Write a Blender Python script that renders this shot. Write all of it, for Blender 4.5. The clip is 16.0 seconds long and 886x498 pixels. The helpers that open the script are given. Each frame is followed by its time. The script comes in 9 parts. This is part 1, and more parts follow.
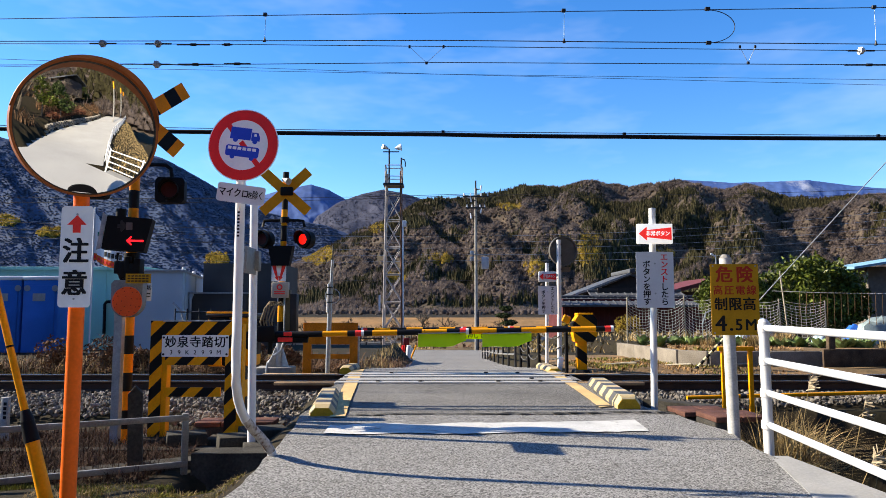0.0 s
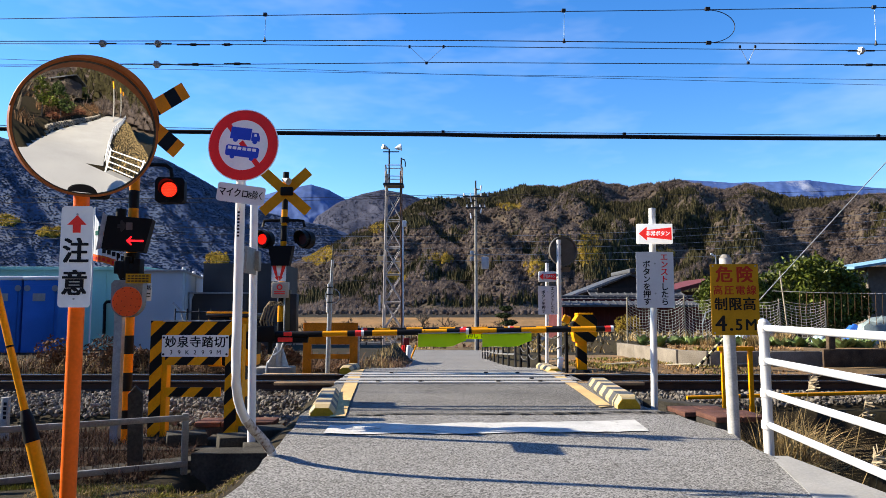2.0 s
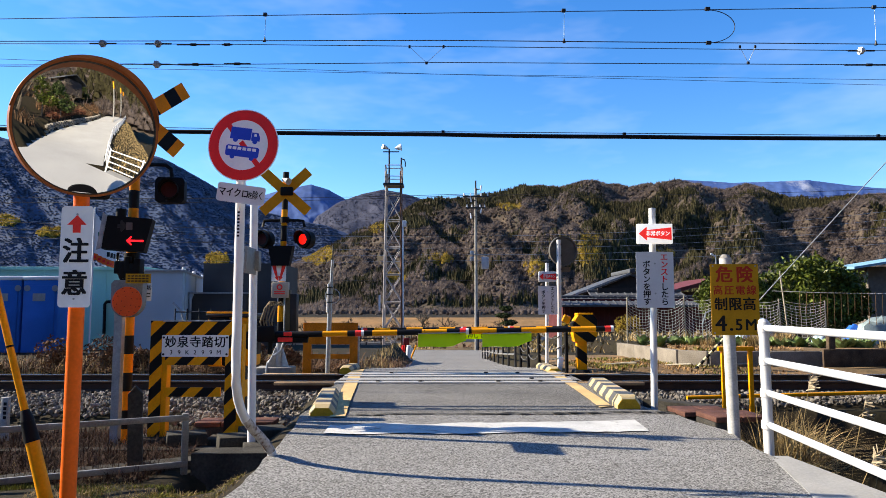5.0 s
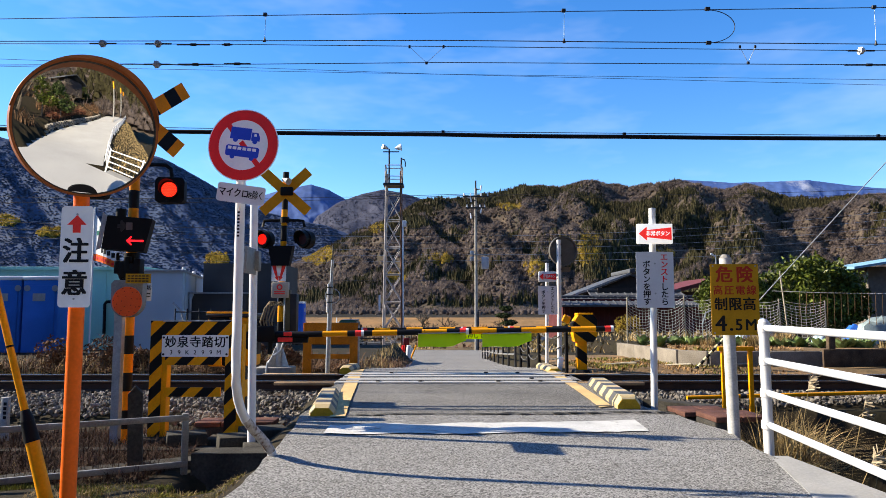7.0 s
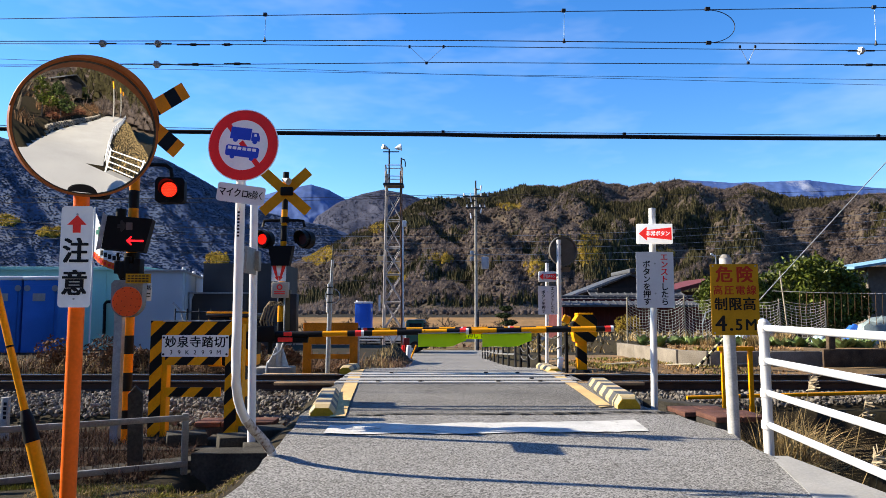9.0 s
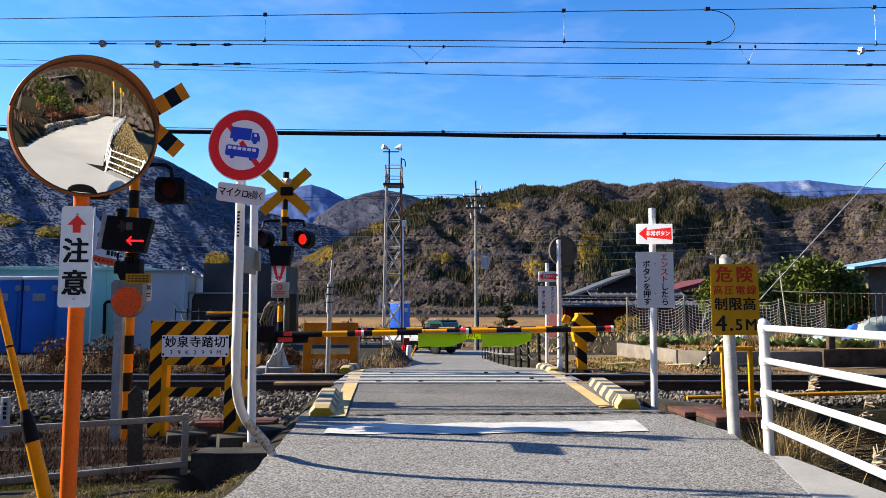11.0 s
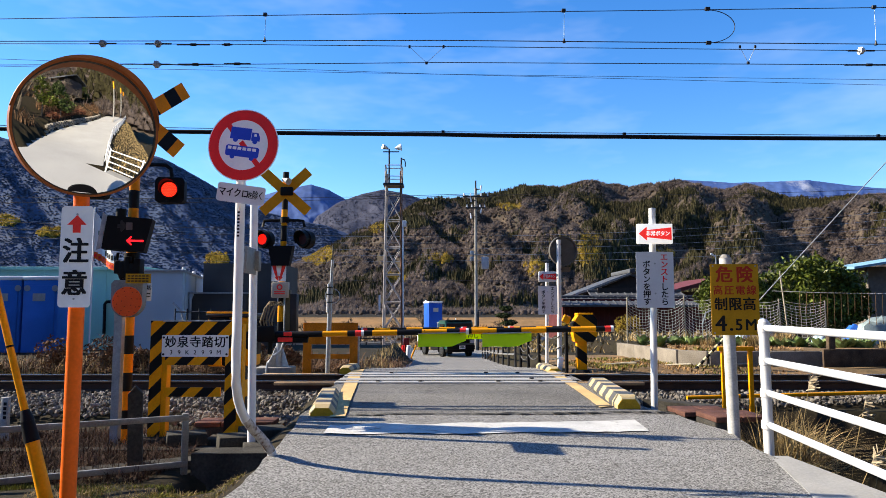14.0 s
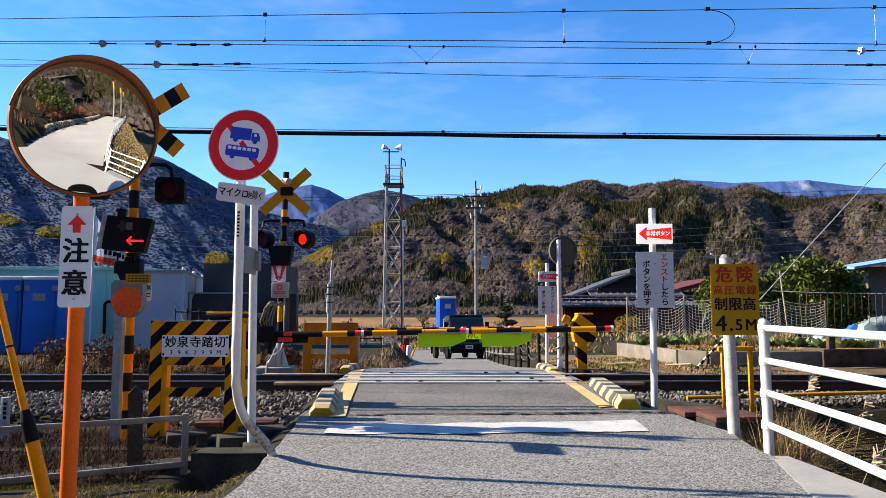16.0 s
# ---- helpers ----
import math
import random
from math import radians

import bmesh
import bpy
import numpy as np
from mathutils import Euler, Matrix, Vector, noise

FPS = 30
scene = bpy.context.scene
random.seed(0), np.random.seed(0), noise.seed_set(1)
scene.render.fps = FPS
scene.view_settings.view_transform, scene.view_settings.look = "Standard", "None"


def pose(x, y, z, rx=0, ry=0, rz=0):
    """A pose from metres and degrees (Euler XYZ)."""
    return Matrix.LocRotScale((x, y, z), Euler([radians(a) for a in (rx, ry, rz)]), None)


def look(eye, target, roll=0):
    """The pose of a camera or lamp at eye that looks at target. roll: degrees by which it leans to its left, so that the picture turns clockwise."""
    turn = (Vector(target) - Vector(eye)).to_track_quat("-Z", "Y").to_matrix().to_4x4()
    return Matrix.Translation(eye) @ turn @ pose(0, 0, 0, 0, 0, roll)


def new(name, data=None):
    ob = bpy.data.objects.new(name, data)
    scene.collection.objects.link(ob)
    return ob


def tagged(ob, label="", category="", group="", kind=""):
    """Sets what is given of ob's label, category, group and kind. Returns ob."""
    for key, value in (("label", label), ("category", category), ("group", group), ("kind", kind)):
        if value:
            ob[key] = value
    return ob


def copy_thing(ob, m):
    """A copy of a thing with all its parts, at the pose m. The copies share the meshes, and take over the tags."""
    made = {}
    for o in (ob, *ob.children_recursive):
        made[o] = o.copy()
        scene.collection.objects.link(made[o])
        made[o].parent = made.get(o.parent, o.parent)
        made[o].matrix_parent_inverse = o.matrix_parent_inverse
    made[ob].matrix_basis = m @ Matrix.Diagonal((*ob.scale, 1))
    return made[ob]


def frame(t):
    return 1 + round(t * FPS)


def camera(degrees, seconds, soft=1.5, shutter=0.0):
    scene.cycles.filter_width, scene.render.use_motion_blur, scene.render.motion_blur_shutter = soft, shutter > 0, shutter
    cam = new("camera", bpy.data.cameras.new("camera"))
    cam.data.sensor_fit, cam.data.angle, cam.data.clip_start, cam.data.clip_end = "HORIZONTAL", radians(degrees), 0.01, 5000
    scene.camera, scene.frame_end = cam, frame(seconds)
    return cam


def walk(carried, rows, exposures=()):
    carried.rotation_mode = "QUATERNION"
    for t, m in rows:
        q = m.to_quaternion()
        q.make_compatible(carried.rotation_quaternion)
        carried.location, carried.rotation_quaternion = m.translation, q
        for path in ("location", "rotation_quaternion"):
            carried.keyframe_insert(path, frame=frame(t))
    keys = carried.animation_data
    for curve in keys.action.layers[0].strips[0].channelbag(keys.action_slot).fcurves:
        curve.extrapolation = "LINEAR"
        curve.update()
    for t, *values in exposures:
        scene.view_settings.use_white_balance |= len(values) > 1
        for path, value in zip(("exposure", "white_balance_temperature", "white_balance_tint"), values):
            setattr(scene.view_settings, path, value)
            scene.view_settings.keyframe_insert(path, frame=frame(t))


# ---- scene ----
cam = camera(65.0, 16.0, soft=0.6)
EYE = (0.0, 0.0, 1.24)
walk(cam, [(0.0, pose(*EYE, 95.06, 0, 0)), (16.0, pose(*EYE, 95.06, 0, 0))], exposures=[(0.0, 1.15, 7400, 8), (16.0, 1.15, 7400, 8)])

# ---- light: low winter sun from the left and a little ahead, clear sky ----
SUN_FROM = Vector((-0.981, 0.192, 0.0)).normalized()
SUN_EL = radians(31.6)
world = bpy.data.worlds.new("sky")
scene.world = world
world.use_nodes = True
wn = world.node_tree.nodes
wl = world.node_tree.links
wn.clear()
sky = wn.new("ShaderNodeTexSky")
sky.sky_type = "NISHITA"
sky.sun_disc = False
sky.sun_elevation = SUN_EL
sky.sun_rotation = math.atan2(SUN_FROM.x, SUN_FROM.y)
sky.altitude = 300
sky.air_density = 1.0
sky.dust_density = 0.1
sky.ozone_density = 5.0
bg = wn.new("ShaderNodeBackground")
bg.inputs[1].default_value = 0.128
wo = wn.new("ShaderNodeOutputWorld")
hs = wn.new("ShaderNodeHueSaturation")
hs.inputs["Saturation"].default_value = 1.27
hs.inputs["Hue"].default_value = 0.510
wl.new(sky.outputs[0], hs.inputs["Color"])
# thin streaks of high cloud
wt = wn.new("ShaderNodeTexCoord")
wm = wn.new("ShaderNodeMapping")
wm.inputs["Scale"].default_value = (1.6, 1.6, 5.0)
wm.inputs["Rotation"].default_value = (0.2, 0.35, 0.0)
wz = wn.new("ShaderNodeTexNoise")
wz.inputs["Scale"].default_value = 2.6
wz.inputs["Detail"].default_value = 4
wz.inputs["Roughness"].default_value = 0.62
wr = wn.new("ShaderNodeMapRange")
wr.inputs["From Min"].default_value, wr.inputs["From Max"].default_value = 0.48, 0.95
wr.inputs["To Max"].default_value = 0.17
wx = wn.new("ShaderNodeMix")
wx.data_type = "RGBA"
wx.inputs[7].default_value = (6.5, 6.8, 7.2, 1)
wl.new(wt.outputs["Generated"], wm.inputs[0])
wl.new(wm.outputs[0], wz.inputs["Vector"])
wl.new(wz.outputs["Fac"], wr.inputs["Value"])
wl.new(wr.outputs[0], wx.inputs[0])
wl.new(hs.outputs[0], wx.inputs[6])
wl.new(wx.outputs[2], bg.inputs[0])
wl.new(bg.outputs[0], wo.inputs[0])

sun_data = bpy.data.lights.new("sun", "SUN")
sun_data.energy = 5.0
sun_data.angle = radians(0.53)
sun_data.color = (1.0, 0.93, 0.82)
sun = new("sun", sun_data)
SUN_DIR = SUN_FROM * math.cos(SUN_EL) + Vector((0, 0, math.sin(SUN_EL)))
sun.matrix_world = look(SUN_DIR * 50, (0, 0, 0))


# ---- materials ----
def mat(name, col, rough=0.6, metal=0.0, var=0.15, scale=6.0, fine=60.0, bump=0.15, col2=None, spot=0.0, spot_col=(0.1, 0.06, 0.03), spot_scale=3.0, per_piece=0.0, coat=0.0):
    """A node material with two scales of variation, optional stains and per-piece shade."""
    m = bpy.data.materials.new(name)
    m.use_nodes = True
    nt = m.node_tree
    N, L = nt.nodes, nt.links
    b = N["Principled BSDF"]
    tc = N.new("ShaderNodeTexCoord")
    n1 = N.new("ShaderNodeTexNoise")
    n1.inputs["Scale"].default_value = scale
    n1.inputs["Detail"].default_value = 5
    n2 = N.new("ShaderNodeTexNoise")
    n2.inputs["Scale"].default_value = fine
    n2.inputs["Detail"].default_value = 3
    L.new(tc.outputs["Object"], n1.inputs["Vector"])
    L.new(tc.outputs["Object"], n2.inputs["Vector"])
    r1 = N.new("ShaderNodeMapRange")
    r1.inputs["From Min"].default_value, r1.inputs["From Max"].default_value = 0.3, 0.7
    L.new(n1.outputs["Fac"], r1.inputs["Value"])
    mix = N.new("ShaderNodeMix")
    mix.data_type = "RGBA"
    c2 = col2 or tuple(c * (1 - var * 1.6) for c in col)
    mix.inputs[6].default_value = (*col, 1)
    mix.inputs[7].default_value = (*c2, 1)
    L.new(r1.outputs[0], mix.inputs[0])
    mul = N.new("ShaderNodeMix")
    mul.data_type = "RGBA"
    mul.blend_type = "MULTIPLY"
    mul.inputs[0].default_value = 1.0
    r2 = N.new("ShaderNodeMapRange")
    r2.inputs["From Min"].default_value, r2.inputs["From Max"].default_value = 0.25, 0.75
    r2.inputs["To Min"].default_value, r2.inputs["To Max"].default_value = 1 - var, 1 + var * 0.6
    L.new(n2.outputs["Fac"], r2.inputs["Value"])
    L.new(mix.outputs[2], mul.inputs[6])
    L.new(r2.outputs[0], mul.inputs[7])
    out = mul.outputs[2]
    if per_piece:
        oi = N.new("ShaderNodeObjectInfo")
        ge = N.new("ShaderNodeNewGeometry")
        ad = N.new("ShaderNodeMath")
        ad.operation = "ADD"
        L.new(oi.outputs["Random"], ad.inputs[0])
        L.new(ge.outputs["Random Per Island"], ad.inputs[1])
        fr = N.new("ShaderNodeMath")
        fr.operation = "FRACT"
        L.new(ad.outputs[0], fr.inputs[0])
        r3 = N.new("ShaderNodeMapRange")
        r3.inputs["To Min"].default_value, r3.inputs["To Max"].default_value = 1 - per_piece, 1 + per_piece
        L.new(fr.outputs[0], r3.inputs["Value"])
        m3 = N.new("ShaderNodeMix")
        m3.data_type = "RGBA"
        m3.blend_type = "MULTIPLY"
        m3.inputs[0].default_value = 1.0
        L.new(out, m3.inputs[6])
        L.new(r3.outputs[0], m3.inputs[7])
        out = m3.outputs[2]
    if spot:
        n4 = N.new("ShaderNodeTexNoise")
        n4.inputs["Scale"].default_value = spot_scale
        n4.inputs["Detail"].default_value = 7
        n4.inputs["Roughness"].default_value = 0.7
        L.new(tc.outputs["Object"], n4.inputs["Vector"])
        r4 = N.new("ShaderNodeMapRange")
        r4.inputs["From Min"].default_value, r4.inputs["From Max"].default_value = 0.72 - spot * 0.3, 0.78 - spot * 0.2
        L.new(n4.outputs["Fac"], r4.inputs["Value"])
        m4 = N.new("ShaderNodeMix")
        m4.data_type = "RGBA"
        m4.inputs[7].default_value = (*spot_col, 1)
        L.new(r4.outputs[0], m4.inputs[0])
        L.new(out, m4.inputs[6])
        out = m4.outputs[2]
    L.new(out, b.inputs["Base Color"])
    b.inputs["Roughness"].default_value = rough
    b.inputs["Specular IOR Level"].default_value = 0.5 if metal or rough < 0.36 else 0.14
    b.inputs["Metallic"].default_value = metal
    b.inputs["Coat Weight"].default_value = coat
    if bump:
        bp = N.new("ShaderNodeBump")
        bp.inputs["Strength"].default_value = bump
        bp.inputs["Distance"].default_value = 0.02
        L.new(n2.outputs["Fac"], bp.inputs["Height"])
        L.new(bp.outputs["Normal"], b.inputs["Normal"])
    return m


def glow(name, col, strength):
    m = mat(name, col, 0.4, bump=0)
    b = m.node_tree.nodes["Principled BSDF"]
    b.inputs["Emission Color"].default_value = (*col, 1)
    b.inputs["Emission Strength"].default_value = strength
    return m


WHITE = mat("white_paint", (0.80, 0.80, 0.80), 0.4, var=0.05, fine=90, bump=0.05, spot=0.12, spot_col=(0.35, 0.28, 0.22), spot_scale=9)
FENCEW = mat("fence_white_paint", (0.66, 0.66, 0.66), 0.4, var=0.03, fine=90, bump=0.03, spot=0.08, spot_col=(0.5, 0.45, 0.4), spot_scale=14)
SIGNW = mat("sign_white", (0.84, 0.85, 0.86), 0.35, var=0.04, fine=40, bump=0.02)
SIGNGREY = mat("sign_grey_white", (0.62, 0.64, 0.67), 0.45, var=0.05, fine=40, bump=0.02)
RED = mat("sign_red", (0.84, 0.028, 0.030), 0.4, var=0.06, bump=0.02)
ARROWRED = mat("arrow_red", (0.92, 0.05, 0.04), 0.4, var=0.06, bump=0.02)
BLUE = mat("sign_blue", (0.02, 0.07, 0.55), 0.4, var=0.06, bump=0.02)
BLACK = mat("black_paint", (0.006, 0.006, 0.007), 0.6, var=0.2, bump=0.05)
DARK = mat("dark_metal", (0.03, 0.03, 0.032), 0.5, 0.3, var=0.25, bump=0.1)
INK = mat("ink_black", (0.012, 0.012, 0.014), 0.5, var=0.1, bump=0)
YELLOW = mat("warning_yellow", (0.92, 0.36, 0.008), 0.45, var=0.12, scale=4, bump=0.05, spot=0.15, spot_col=(0.12, 0.06, 0.02), spot_scale=7)
SIGNYEL = mat("faded_sign_yellow", (0.58, 0.28, 0.014), 0.5, var=0.1, scale=7, bump=0.04, spot=0.2, spot_col=(0.25, 0.12, 0.02), spot_scale=12)
XYEL = mat("crossbuck_yellow", (0.80, 0.30, 0.008), 0.5, var=0.1, bump=0.04)
ORANGE = mat("orange_paint", (0.92, 0.145, 0.012), 0.4, var=0.1, scale=5, bump=0.05, spot=0.12, spot_col=(0.3, 0.06, 0.02), spot_scale=10)
ORANGEDISC = mat("orange_reflector", (0.95, 0.10, 0.01), 0.35, var=0.08, bump=0.05)
RUSTOR = mat("rusty_orange_steel", (0.66, 0.21, 0.012), 0.55, var=0.3, scale=3, bump=0.2, spot=0.22, spot_col=(0.10, 0.035, 0.015), spot_scale=5)
GALV = mat("galvanised_steel", (0.42, 0.44, 0.46), 0.45, 0.5, var=0.18, scale=12, bump=0.08)
PIPE = mat("grey_pipe", (0.26, 0.255, 0.24), 0.55, 0.1, var=0.25, scale=5, bump=0.15, spot=0.2, spot_col=(0.16, 0.09, 0.05), spot_scale=8)
CONC = mat("concrete", (0.30, 0.285, 0.26), 0.9, var=0.25, scale=2.5, fine=45, bump=0.35, spot=0.25, spot_col=(0.14, 0.13, 0.11), spot_scale=4)
CONCW = mat("pale_concrete", (0.34, 0.335, 0.32), 0.9, var=0.14, scale=2.0, fine=50, bump=0.25, spot=0.15, spot_col=(0.3, 0.29, 0.27), spot_scale=5)
CONCD = mat("mossy_dark_concrete", (0.068, 0.063, 0.054), 0.95, var=0.35, scale=3, fine=40, bump=0.5, spot=0.3, spot_col=(0.05, 0.055, 0.03), spot_scale=5)
RUSTBRN = mat("red_brown_cover", (0.15, 0.07, 0.052), 0.8, var=0.3, scale=6, fine=80, bump=0.4)
RAIL = mat("rusty_rail", (0.055, 0.027, 0.016), 0.75, 0.1, var=0.3, scale=3, bump=0.25)
RAILTOP = mat("worn_rail_top", (0.55, 0.54, 0.52), 0.25, 1.0, var=0.1, bump=0.02)
WOODSL = mat("sleeper_wood", (0.11, 0.075, 0.05), 0.9, var=0.35, scale=5, bump=0.5)
MIRROR = bpy.data.materials.new("mirror_silver")
MIRROR.use_nodes = True
_b = MIRROR.node_tree.nodes["Principled BSDF"]
_b.inputs["Metallic"].default_value, _b.inputs["Roughness"].default_value = 1.0, 0.015
_b.inputs["Base Color"].default_value = (0.86, 0.86, 0.84, 1)
HOOD = mat("weathered_orange_hood", (0.34, 0.10, 0.03), 0.55, var=0.2, scale=5, bump=0.1, spot=0.15, spot_col=(0.5, 0.42, 0.36), spot_scale=14)
LITRED = glow("lit_red_lamp", (1.0, 0.012, 0.006), 0.55)
LITDOT = glow("lit_red_leds", (1.0, 0.07, 0.035), 1.0)
LITARROW = glow("lit_red_arrow", (1.0, 0.012, 0.022), 1.1)
LENS = mat("dark_red_lens", (0.05, 0.007, 0.007), 0.5, bump=0)


# ---- mesh helpers ----
def box(bm, c, s, r=None, bev=0.0):
    """Box with centre c, size s, optional rotation matrix r; bev rounds its edges."""
    g = bmesh.ops.create_cube(bm, size=1.0)
    vs = g["verts"]
    bmesh.ops.scale(bm, vec=s, verts=vs)
    if bev:
        es = list({e for v in vs for e in v.link_edges})
        rr = bmesh.ops.bevel(bm, geom=es, offset=bev, segments=2, affect="EDGES", profile=0.5)
        vs = list({v for f in rr["faces"] for v in f.verts} | {v for v in vs if v.is_valid})
    if r is not None:
        bmesh.ops.rotate(bm, cent=(0, 0, 0), matrix=r.to_3x3(), verts=vs)
    bmesh.ops.translate(bm, vec=c, verts=vs)
    return bm


def rod(bm, a, b, r, r2=None, seg=12, caps=True):
    """Round bar from a to b."""
    a, b = Vector(a), Vector(b)
    d = b - a
    m = Matrix.Translation((a + b) / 2) @ d.to_track_quat("Z", "Y").to_matrix().to_4x4()
    bmesh.ops.create_cone(bm, cap_ends=caps, cap_tris=False, segments=seg, radius1=r, radius2=r if r2 is None else r2, depth=d.length, matrix=m)
    return bm


def tube(bm, pts, r, seg=8):
    """Bent tube through the points, with round joints."""
    pts = [Vector(p) for p in pts]
    rings = []
    for i, p in enumerate(pts):
        d = (pts[min(i + 1, len(pts) - 1)] - pts[max(i - 1, 0)]).normalized()
        q = d.to_track_quat("Z", "Y")
        rings.append([bm.verts.new(p + q @ Vector((r * math.cos(a), r * math.sin(a), 0))) for a in (2 * math.pi * k / seg for k in range(seg))])
    for A, B in zip(rings, rings[1:]):
        ref = A[0].co
        k0 = min(range(seg), key=lambda k: (B[k].co - ref).length_squared)
        for k in range(seg):
            bm.faces.new((A[k], A[(k + 1) % seg], B[(k + 1 + k0) % seg], B[(k + k0) % seg]))
    bm.faces.new(rings[0][::-1])
    bm.faces.new(rings[-1])
    return bm


def prism(bm, pts, y0, y1, r=None, at=(0, 0, 0)):
    """A flat outline in x, z drawn out from y0 to y1."""
    r = r or Matrix.Identity(3)
    at = Vector(at)
    A = [bm.verts.new(at + r @ Vector((x, y0, z))) for x, z in pts]
    B = [bm.verts.new(at + r @ Vector((x, y1, z))) for x, z in pts]
    bm.faces.new(A)
    bm.faces.new(B[::-1])
    n = len(pts)
    for i in range(n):
        bm.faces.new((A[i], B[i], B[(i + 1) % n], A[(i + 1) % n]))
    return bm


def slab(bm, pts, z0, z1):
    """A flat outline in x, y drawn up from z0 to z1."""
    A = [bm.verts.new((x, y, z0)) for x, y in pts]
    B = [bm.verts.new((x, y, z1)) for x, y in pts]
    bm.faces.new(A[::-1])
    bm.faces.new(B)
    n = len(pts)
    for i in range(n):
        bm.faces.new((A[i], A[(i + 1) % n], B[(i + 1) % n], B[i]))
    return bm


def circle(r, n=48, cx=0.0, cz=0.0):
    return [(cx + r * math.cos(2 * math.pi * k / n), cz + r * math.sin(2 * math.pi * k / n)) for k in range(n)]


def rrect(w, h, r, n=5):
    """Rounded rectangle outline about the origin."""
    pts = []
    for cx, cz, a0 in ((w / 2 - r, h / 2 - r, 0), (-w / 2 + r, h / 2 - r, 90), (-w / 2 + r, -h / 2 + r, 180), (w / 2 - r, -h / 2 + r, 270)):
        pts += [(cx + r * math.cos(radians(a0 + 90 * k / n)), cz + r * math.sin(radians(a0 + 90 * k / n))) for k in range(n + 1)]
    return pts


def ring(bm, r0, r1, y0, y1, n=48):
    """A flat ring in x, z with thickness along y."""
    V = [[bm.verts.new((r * math.cos(2 * math.pi * k / n), y, r * math.sin(2 * math.pi * k / n))) for k in range(n)] for r, y in ((r0, y0), (r1, y0), (r1, y1), (r0, y1))]
    for i in range(4):
        A, B = V[i], V[(i + 1) % 4]
        for k in range(n):
            bm.faces.new((A[k], A[(k + 1) % n], B[(k + 1) % n], B[k]))
    return bm


def finish(name, bm, material, smooth=False):
    me = bpy.data.meshes.new(name)
    bmesh.ops.recalc_face_normals(bm, faces=bm.faces)
    bm.to_mesh(me)
    bm.free()
    for m in (material if isinstance(material, (list, tuple)) else [material]):
        me.materials.append(m)
    if smooth:
        for p in me.polygons:
            p.use_smooth = True
        me.set_sharp_from_angle(angle=radians(40))
    return me


def part(name, bm, material, parent, label="", at=None, smooth=True):
    """Links a bmesh as one mesh object under a thing or a part."""
    ob = new(name, finish(name, bm, material, smooth))
    ob.parent = parent
    if at is not None:
        ob.matrix_basis = at
    if label:
        ob["label"] = label
    return ob


def thing(name, at, label, category, group="", kind=""):
    ob = new(name)
    ob.empty_display_size = 0.2
    ob.matrix_basis = at if isinstance(at, Matrix) else Matrix.Translation(at)
    return tagged(ob, label, category, group, kind)


def solo(name, bm, material, label, category, group="", kind="", at=None, smooth=True):
    ob = new(name, finish(name, bm, material, smooth))
    if at is not None:
        ob.matrix_basis = at
    return tagged(ob, label, category, group, kind)


def raw(name, verts, faces, material, smooth=False):
    me = bpy.data.meshes.new(name)
    me.from_pydata(verts if isinstance(verts, list) else verts.tolist(), [], faces if isinstance(faces, list) else faces.tolist())
    me.materials.append(material)
    if smooth:
        for p in me.polygons:
            p.use_smooth = True
    me.update()
    return new(name, me)


def lettering(text, size, material, parent, at, bold=0.0, sx=1.0, name="lettering", spacing=1.0, line=1.0):
    """Raised flat characters in the built-in font, in the parent's x, z plane facing -y."""
    cu = bpy.data.curves.new(name, "FONT")
    cu.body, cu.size, cu.align_x, cu.align_y = text, size, "CENTER", "CENTER"
    cu.extrude, cu.space_character, cu.space_line = 0.0008, spacing, line
    cu.resolution_u = 3
    tmp = bpy.data.objects.new(name, cu)
    scene.collection.objects.link(tmp)
    dg = bpy.context.evaluated_depsgraph_get()
    one = bpy.data.meshes.new_from_object(tmp.evaluated_get(dg))
    bpy.data.objects.remove(tmp)
    # heavier strokes: the same outline a few times, shifted by a stroke's fraction
    bm = bmesh.new()
    shifts = [(0, 0)] if not bold else [(-bold, -bold * 0.5), (bold, -bold * 0.5), (bold, bold * 0.5), (-bold, bold * 0.5), (0, 0)]
    for k, (dx, dz) in enumerate(shifts):
        n0 = len(bm.verts)
        bm.from_mesh(one)
        bm.verts.ensure_lookup_table()
        for v in bm.verts[n0:]:
            v.co += Vector((dx, dz, 0.00025 * k))
    me = bpy.data.meshes.new(name)
    bm.to_mesh(me)
    bm.free()
    me.transform(Matrix.Rotation(radians(90), 4, "X") @ Matrix.Diagonal((sx, 1, 1, 1)))
    me.materials.clear()
    me.materials.append(material)
    ob = new(name, me)
    ob.parent = parent
    ob.matrix_basis = Matrix.Translation(at)
    return ob


